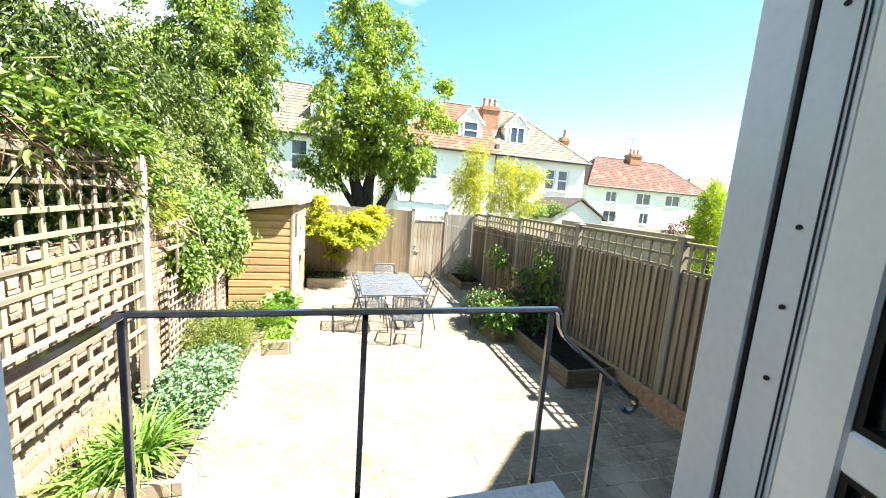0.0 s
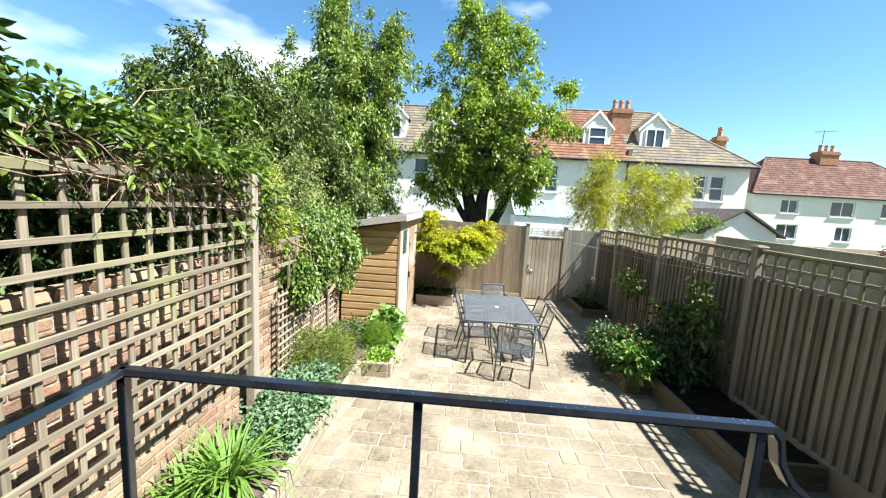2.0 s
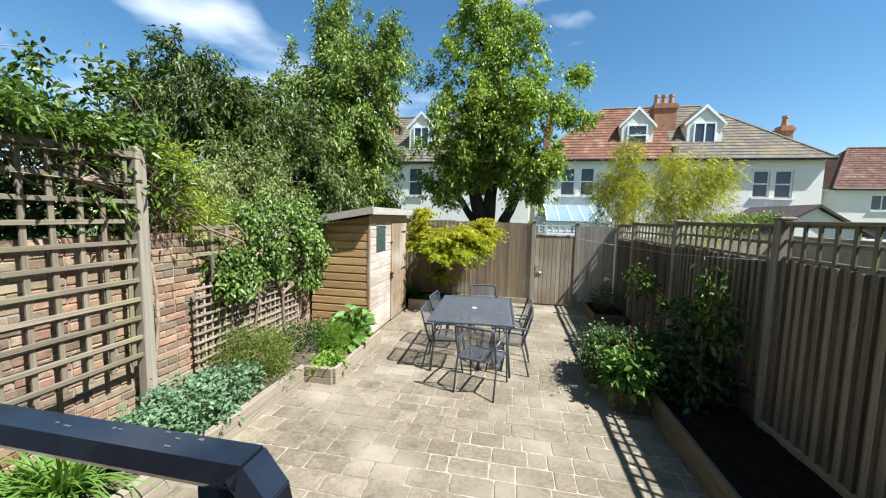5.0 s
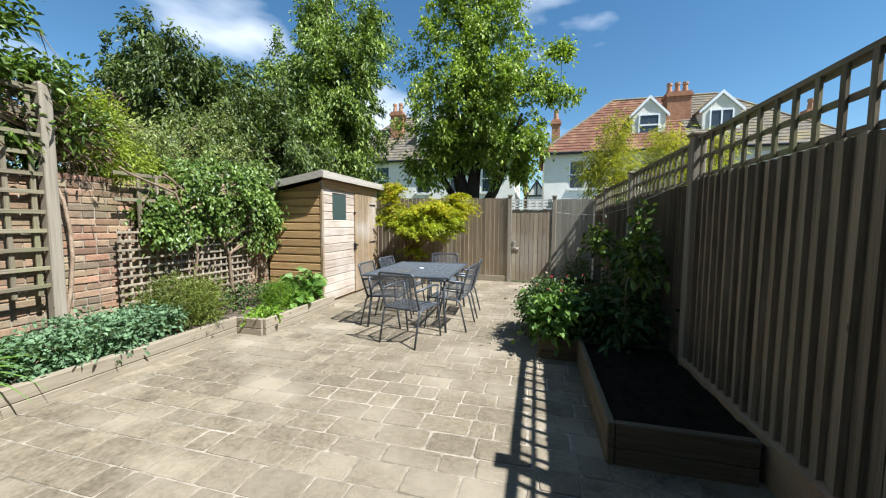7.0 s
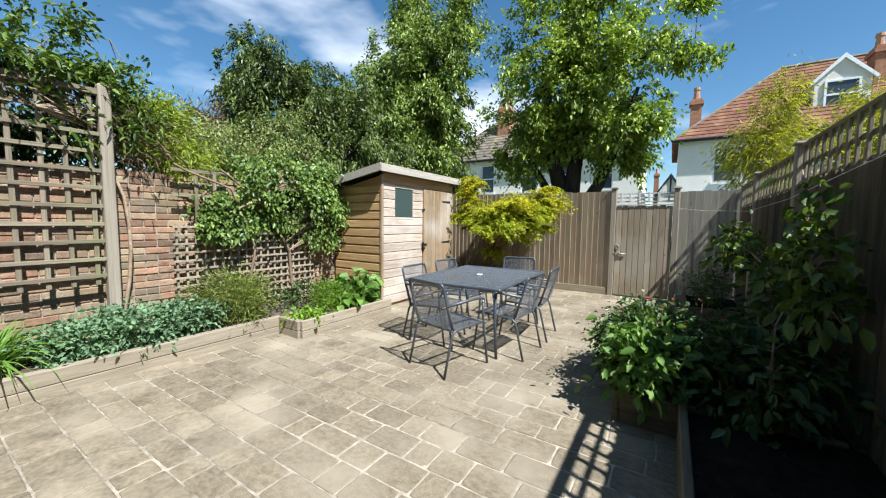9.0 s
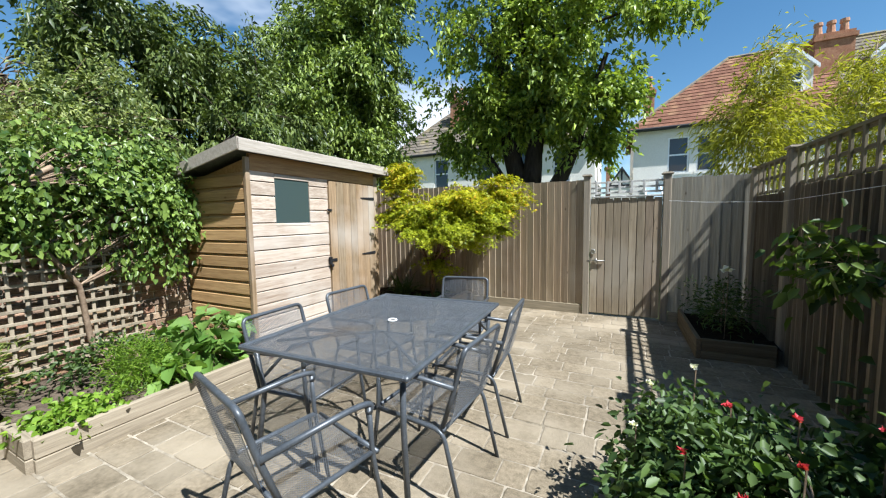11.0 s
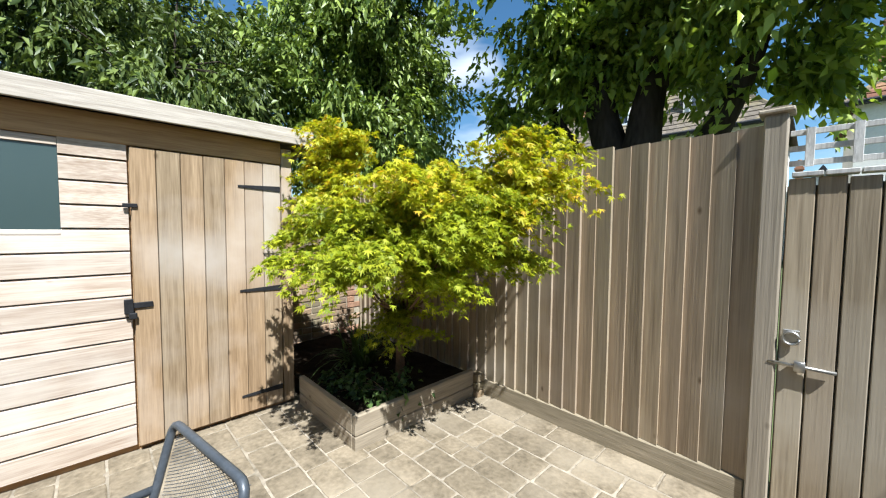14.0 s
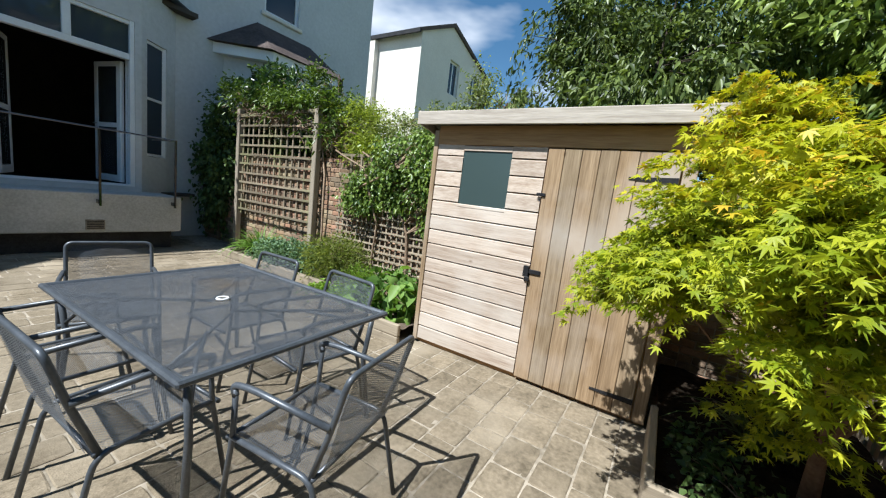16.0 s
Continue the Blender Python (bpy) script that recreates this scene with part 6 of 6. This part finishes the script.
def dormer(x0, x1, y, z0, eave, tip, parent, panes, deep=2.6):
    d = part("dormer", Shape().prism([(x0, y, z0), (x1, y, z0), (x1, y, eave), ((x0 + x1) / 2, y, tip), (x0, y, eave)], (0, deep, 0)), M_HOUSE_WHITE, parent, "white gabled dormer")
    w = (x1 - x0)
    mid = (x0 + x1) / 2
    for s in (-1, 1):
        q = [(mid, y - 0.12, tip + 0.12), (mid + s * (w / 2 + 0.2), y - 0.12, eave - 0.1), (mid + s * (w / 2 + 0.2), y - 0.12, eave - 0.28), (mid, y - 0.12, tip - 0.1)]
        part("barge_board", Shape().prism(q, (0, 0.1, 0)), M_UPVC, d)
        part("dormer_roof", Shape().prism([(mid, y - 0.05, tip + 0.02), (mid + s * (w / 2 + 0.15), y - 0.05, eave - 0.10), (mid + s * (w / 2 + 0.15), y - 0.05, eave - 0.02), (mid, y - 0.05, tip + 0.10)], (0, deep, 0)), M_TILE_BROWN, d)
    part("window", frame_shape(x0 + w * 0.18, x1 - w * 0.18, z0 + 0.18, eave - 0.05, y - 0.07, 0.09, 0.06, panes == 2), M_UPVC, d)
    part("pane", Shape().box((x0 + w * 0.22, y - 0.03, z0 + 0.22), (x1 - w * 0.22, y - 0.012, eave - 0.09)), M_PANE, d)
    return d


def rear_house(label, x0, x1, y0, y1, eave, ridge0, ridge1, windows, tiles, split=None, hip0=True, hip1=True):
    """A rendered house with a hipped tile roof; windows: (x0, x1, z0, z1) in the face towards the garden."""
    h = thing("house", label, "house", "houses beyond the gardens")
    w = Shape()
    wall_with_holes(w, "y", y0, 0.3, x0, x1, -0.05, eave, windows)
    w.box((x0, y0 + 0.3, -0.05), (x0 + 0.3, y1, eave)).box((x1 - 0.3, y0 + 0.3, -0.05), (x1, y1, eave)).box((x0 + 0.3, y1 - 0.3, -0.05), (x1 - 0.3, y1, eave))
    part("wall", w, M_HOUSE_WHITE, h)
    for a, b, c, d in windows:
        p = part("window", frame_shape(a, b, c, d, y0 + 0.12, 0.08, 0.08, b - a > 1.3), M_UPVC, h)
        part("pane", Shape().box((a + 0.06, y0 + 0.15, c + 0.06), (b - 0.06, y0 + 0.17, d - 0.06)), M_PANE, p)
        part("sill", Shape().box((a - 0.1, y0 - 0.12, c - 0.12), (b + 0.1, y0 + 0.12, c)), M_HOUSE_WHITE, p)
        # dark sheet behind the pane in place of an unlit room
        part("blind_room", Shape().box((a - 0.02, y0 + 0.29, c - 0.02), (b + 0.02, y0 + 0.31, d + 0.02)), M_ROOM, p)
    ym, rz = (y0 + y1) / 2, ridge0[1]
    e = 0.35
    A, B, C, D = (x0 - e, y0 - e, eave - 0.05), (x1 + e, y0 - e, eave - 0.05), (x1 + e, y1 + e, eave - 0.05), (x0 - e, y1 + e, eave - 0.05)
    R0, R1 = (ridge0[0], ym, rz), (ridge1[0], ym, rz)
    if split:
        S, T = (split, y0 - e, eave - 0.05), (split, ym, rz)
        tiled_slope((A, S, T, R0), 19, tiles[0], "roof", h, "red clay tiled roof slope")
        tiled_slope((S, B, R1, T), 19, tiles[1], "roof", h, "brown tiled roof slope")
    else:
        tiled_slope((A, B, R1, R0), 17, tiles[0], "roof", h, "tiled roof slope")
    for q, tl in (((D, A, R0, R0), tiles[0]), ((B, C, R1, R1), tiles[-1]), ((C, D, R0, R1), tiles[0])):
        s = Shape()
        s.v = [tuple(Vector(p)) for p in (q[:3] if q[2] == q[3] else q)]
        s.f = [tuple(range(len(s.v)))]
        part("roof", s, tl, h)
    part("gutter", Shape().tube([(x0 - e, y0 - e, eave - 0.08), (x1 + e, y0 - e, eave - 0.08)], 0.09, 6), M_DARKTRIM, h)
    part("soffit", Shape().box((x0 - e, y0 - e, eave - 0.12), (x1 + e, y0 + 0.05, eave - 0.06)), M_DARKTRIM, h)
    part("ridge_tiles", Shape().tube([R0, R1], 0.12, 6), tiles[-1], h)
    for hip in ((A, R0), (B, R1)):
        part("hip_tiles", Shape().tube(hip, 0.10, 6), tiles[-1], h)
    return h


house_a = rear_house("white semi-detached house with red and brown tiled hipped roof", 3.2, 20.4, 28.0, 36.0, 6.2, (8.1, 10.6), (14.9, 10.6),
                     [(4.85, 5.83, 3.75, 5.66), (6.15, 7.1, 3.75, 5.66), (13.35, 14.4, 3.67, 5.49), (16.63, 17.56, 3.74, 5.45), (17.85, 18.83, 3.7, 5.45), (9.4, 10.5, 3.6, 5.5)], (M_TILE_RED, M_TILE_BROWN), 12.0)
dormer(8.85, 10.85, 28.9, 7.05, 8.7, 9.75, house_a, 1)
dormer(12.95, 15.05, 28.9, 7.05, 8.75, 9.75, house_a, 2)
chimney("chimney", 11.15, 12.6, 29.8, 30.8, 7.6, 10.3, 3, house_a)
chimney("chimney", 19.0, 19.7, 29.8, 30.5, 6.6, 8.6, 1, house_a)
chimney("chimney", 3.7, 4.25, 29.6, 30.2, 6.2, 8.9, 1, house_a)
part("parapet", Shape().box((11.9, 28.0, 6.2), (12.15, 29.8, 7.0)), M_TILE_BROWN, house_a)
for a, b in ((7.9, 8.8), (15.3, 16.6)):
    part("skylight", Shape().prism([(a, 29.05, 7.3), (b, 29.05, 7.3), (b, 29.75, 8.1), (a, 29.75, 8.1)], (0, -0.1, 0.12)), M_PANE, house_a, "dark roof window")
part("drainpipe", Shape().tube([(11.9, 27.92, -0.05), (11.9, 27.92, 6.1)], 0.06, 6), M_DARKTRIM, house_a)
cons = thing("conservatory", "lean-to conservatory with pale blue glass roof", "conservatory")
part("frame", Shape().box((3.8, 25.2, -0.05), (7.6, 25.35, 1.9)).box((3.8, 25.35, -0.05), (3.95, 28.0, 1.9)).box((7.45, 25.35, -0.05), (7.6, 28.0, 1.9)), M_UPVC, cons)
for i in range(5):
    part("roof_pane", Shape().prism([(3.8 + 0.76 * i + 0.04, 25.1, 1.93), (3.8 + 0.76 * (i + 1) - 0.04, 25.1, 1.93), (3.8 + 0.76 * (i + 1) - 0.04, 27.98, 3.0), (3.8 + 0.76 * i + 0.04, 27.98, 3.0)], (0, 0, 0.03)), M_CONS, cons)
for i in range(6):
    part("roof_bar", Shape().tube([(3.8 + 0.76 * i, 25.1, 1.96), (3.8 + 0.76 * i, 27.98, 3.03)], 0.045, 4), M_UPVC, cons)
ext = thing("white_extension", "single-storey white extension with tiled gable roof", "building")
part("wall", Shape().prism([(14.6, 22.8, -0.05), (18.6, 22.8, -0.05), (18.6, 22.8, 1.7), (16.6, 22.8, 2.9), (14.6, 22.8, 1.7)], (0, 5.2, 0)), M_HOUSE_WHITE, ext)
part("roof", Shape().prism([(14.2, 22.6, 1.62), (16.6, 22.6, 3.1), (19.0, 22.6, 1.62), (19.0, 22.6, 1.5), (16.6, 22.6, 2.96), (14.2, 22.6, 1.5)], (0, 5.4, 0)), M_TILE_DARK, ext)
house_b = rear_house("white terraced house with brown tiled roof and dormer", -13.0, 1.2, 28.0, 36.0, 6.1, (-9.0, 10.4), (-2.8, 10.4), [(-6.2, -5.1, 3.6, 5.7), (-3.6, -2.5, 3.6, 5.7), (-9.5, -8.4, 3.6, 5.7), (-7.4, -5.0, 2.0, 2.5), (-1.2, -0.2, 3.6, 5.6)], (M_TILE_BROWN,))
dormer(-6.4, -4.5, 28.8, 7.0, 8.9, 9.9, house_b, 2)
dormer(-2.4, -0.9, 28.8, 6.9, 8.5, 9.4, house_b, 2)
chimney("chimney", -9.0, -8.0, 29.8, 30.6, 7.4, 10.4, 2, house_b)
house_c = rear_house("white house with red tiled hipped roof", 28.4, 47.0, 38.0, 46.0, 5.2, (32.0, 9.2), (42.5, 9.2), [(31.1, 32.7, 3.4, 4.7), (35.7, 37.9, 3.3, 4.75), (40.3, 42.6, 3.4, 4.8), (31.0, 33.0, 0.9, 2.3), (36.5, 38.0, 0.9, 2.3)], (M_TILE_PLUM,))
chimney("chimney", 36.8, 38.6, 41.2, 42.4, 8.6, 10.0, 3, house_c)
part("side_wall", Shape().box((26.6, 39.0, -0.05), (28.4, 45.0, 5.0)), M_HOUSE_WHITE, house_c)
house_e = rear_house("distant pale house with grey roof", 58.0, 74.0, 50.0, 58.0, 5.6, (62.0, 9.4), (70.0, 9.4), [(60.5, 62.0, 3.2, 4.8), (66.0, 68.0, 3.2, 4.8)], (M_TILE_BROWN,))
far_wall = setting("far_garden_wall", Shape().box((4.6, 19.5, -0.05), (34.0, 19.7, 1.35)), M_FENCE, "distant garden fence")
part("aerial", Shape().tube([(37.2, 41.8, 9.9), (37.2, 41.8, 12.2)], 0.03, 5).tube([(36.3, 41.8, 12.0), (38.6, 41.8, 12.2)], 0.025, 5).tube([(36.6, 41.5, 12.02), (36.6, 42.1, 12.02)], 0.02, 5).tube([(37.8, 41.5, 12.12), (37.8, 42.1, 12.12)], 0.02, 5), M_DARKTRIM, house_c, "thin rooftop aerial")
gabled = thing("house", "distant white gabled house with black timber trim", "house", "houses beyond the gardens")
part("wall", Shape().prism([(1.3, 60.0, -0.05), (4.1, 60.0, -0.05), (4.1, 60.0, 5.6), (2.7, 60.0, 7.9), (1.3, 60.0, 5.6)], (0, 7.0, 0)), M_HOUSE_WHITE, gabled)
for side in (-1, 1):
    part("barge_board", Shape().prism([(2.7, 59.8, 8.2), (2.7 + side * 1.8, 59.8, 5.4), (2.7 + side * 1.8, 59.8, 5.0), (2.7, 59.8, 7.75)], (0, 0.18, 0)), M_DARKTRIM, gabled, "black barge board")
    part("roof", Shape().prism([(2.7, 60.0, 7.95), (2.7 + side * 1.75, 60.0, 5.2), (2.7 + side * 1.75, 60.0, 5.4), (2.7, 60.0, 8.2)], (0, 7.0, 0)), M_TILE_PLUM, gabled)
part("timber", Shape().box((1.3, 59.9, 5.5), (4.1, 59.99, 5.75)).box((2.6, 59.9, 5.75), (2.8, 59.99, 7.6)), M_DARKTRIM, gabled, "black timbers on the gable")
chimney("chimney", 0.7, 1.3, 61.0, 61.8, -0.05, 8.4, 1, gabled)
setting("far_side_fence", Shape().box((13.0, -1.0, -0.05), (13.1, 19.4, 1.55)).box((12.96, -1.0, 1.55), (13.14, 19.4, 1.60)), M_FENCE, "weathered fence of the next garden")
# neighbouring white house across the wall
house_d = thing("side_house", "white rendered neighbouring house with dark tiled roof", "house")
wd = Shape()
wall_with_holes(wd, "x", -12.3, 0.3, -9.5, -2.5, -0.05, 9.05, [])
wall_with_holes(wd, "y", -2.5, 0.3, -19.0, -12.0, -0.05, 9.05, [(-15.6, -14.6, 7.0, 8.7), (-18.0, -17.0, 7.0, 8.7)])
part("wall", wd, M_HOUSE_WHITE, house_d)
for a, b in ((-15.6, -14.6), (-18.0, -17.0)):
    p = part("window", frame_shape(a, b, 7.0, 8.7, -2.42, 0.08, 0.08, True), M_UPVC, house_d)
    part("pane", Shape().box((a + 0.06, -2.39, 7.06), (b - 0.06, -2.37, 8.64)), M_PANE, p)
part("gable", Shape().prism([(-12.0, -2.5, 9.05), (-14.6, -2.5, 10.25), (-19.0, -2.5, 9.05)], (0, 0.28, 0)), M_HOUSE_WHITE, house_d)
part("roof", Shape().prism([(-11.7, -2.1, 9.02), (-14.6, -2.1, 10.45), (-19.3, -2.1, 9.02), (-19.3, -2.1, 8.85), (-14.6, -2.1, 10.25), (-11.7, -2.1, 8.85)], (0, -7.6, 0)), M_TILE_DARK, house_d)
part("fascia", Shape().box((-11.75, -9.6, 8.82), (-11.66, -2.1, 9.0)), M_DARKTRIM, house_d)
part("chimney_breast", Shape().box((-12.0, -5.4, -0.05), (-11.7, -4.9, 8.8)), M_HOUSE_WHITE, house_d)

# ---- bricks of the garden wall ----
brick_meshes = []
for k in range(5):
    s = Shape().box((0, 0, 0), (0.014, 0.213, 0.064), 0.006)
    s.v = [(x + rng.uniform(-0.002, 0.002), y + rng.uniform(-0.004, 0.004), z + rng.uniform(-0.003, 0.003)) for x, y, z in s.v]
    brick_meshes.append(s)
ready = [s.mesh("brick", M_BRICK) for s in brick_meshes]
rest = Shape()
for row in range(25):
    ragged = row == 24
    z = 0.0 + 0.0745 * row
    y = -1.0 + (0.11 if row % 2 else 0.0)
    header = row % 4 == 3
    step = 0.112 if header else 0.224
    while y < 10.3:
        if ragged and noise.noise((0.0, y * 1.7, 4.0)) < -0.22:
            y += step
            continue
        jx = rng.uniform(-0.004, 0.005)
        if 2.45 < y < 4.9 and not header and not ragged:
            piece("brick", ready[rng.integers(5)], wall_left, scaled(WALL_X - 0.010 + jx, y, z))
        else:
            src = brick_meshes[rng.integers(5)]
            k = len(rest.v)
            rest.v += [(vx * (9.0 if ragged else 1.0) + WALL_X - (0.13 if ragged else 0.010) + jx, vy * (0.48 if header else 1.0) + y, vz + z) for vx, vy, vz in src.v]
            rest.f += [tuple(i + k for i in f) for f in src.f]
        y += step
tagged(part("bricks", rest, M_BRICK, wall_left, "old bricks"), kind="stuff")

# ---- paving stones ----
stone_shapes = []
for k in range(6):
    n = 6
    s = Shape()
    for zz, inset in ((-0.011, 0.0), (-0.003, 0.004), (0.0, 0.028)):
        for i in range(4 * n):
            e, t = divmod(i, n)
            t = t / n
            u, w = [(t, 0), (1, t), (1 - t, 1), (0, 1 - t)][e]
            if t == 0:
                u, w = 0.5 + (u - 0.5) * 0.965, 0.5 + (w - 0.5) * 0.965
            wob = 0.012 * noise.noise((u * 3 + k * 7, w * 3, k)) + 0.01 * rng.normal() * 0.5
            s.v.append((0.5 + (u - 0.5) * (1 - 2 * inset + wob), 0.5 + (w - 0.5) * (1 - 2 * inset * 1.4 + wob), zz + (0.0008 * rng.normal() if zz == 0 else 0)))
    m4 = 4 * n
    for lv in range(2):
        s.f += [(lv * m4 + i, lv * m4 + (i + 1) % m4, (lv + 1) * m4 + (i + 1) % m4, (lv + 1) * m4 + i) for i in range(m4)]
    s.f.append(tuple(2 * m4 + i for i in range(m4)))
    stone_shapes.append(s)
stone_ready = [s.mesh("paving_stone", M_STONE) for s in stone_shapes]
rest = Shape()
y, count = 0.45, 0
while y < 10.33:
    dy = rng.choice([0.165, 0.205, 0.205, 0.225])
    x = -1.0 - rng.uniform(0, 0.3)
    while x < 3.98:
        dx = rng.choice([0.165, 0.215, 0.265, 0.305, 0.345])
        k = rng.integers(6)
        lift, tip = rng.uniform(-0.003, 0.003), rng.normal() * 0.2
        if 1.1 < x + dx / 2 < 3.15 and 2.3 < y < 9.3 and count < 300:
            piece("paving_stone", stone_ready[k], pavement, scaled(x + 0.004, y + 0.004, lift, dx - 0.008, dy - 0.008, 1))
            count += 1
        else:
            b = len(rest.v)
            rest.v += [(x + 0.004 + vx * (dx - 0.008), y + 0.004 + vy * (dy - 0.008), vz + lift) for vx, vy, vz in stone_shapes[k].v]
            rest.f += [tuple(i + b for i in f) for f in stone_shapes[k].f]
        x += dx
    y += dy
tagged(part("paving_stones", rest, M_STONE, pavement, "worn buff paving stones"), kind="stuff")
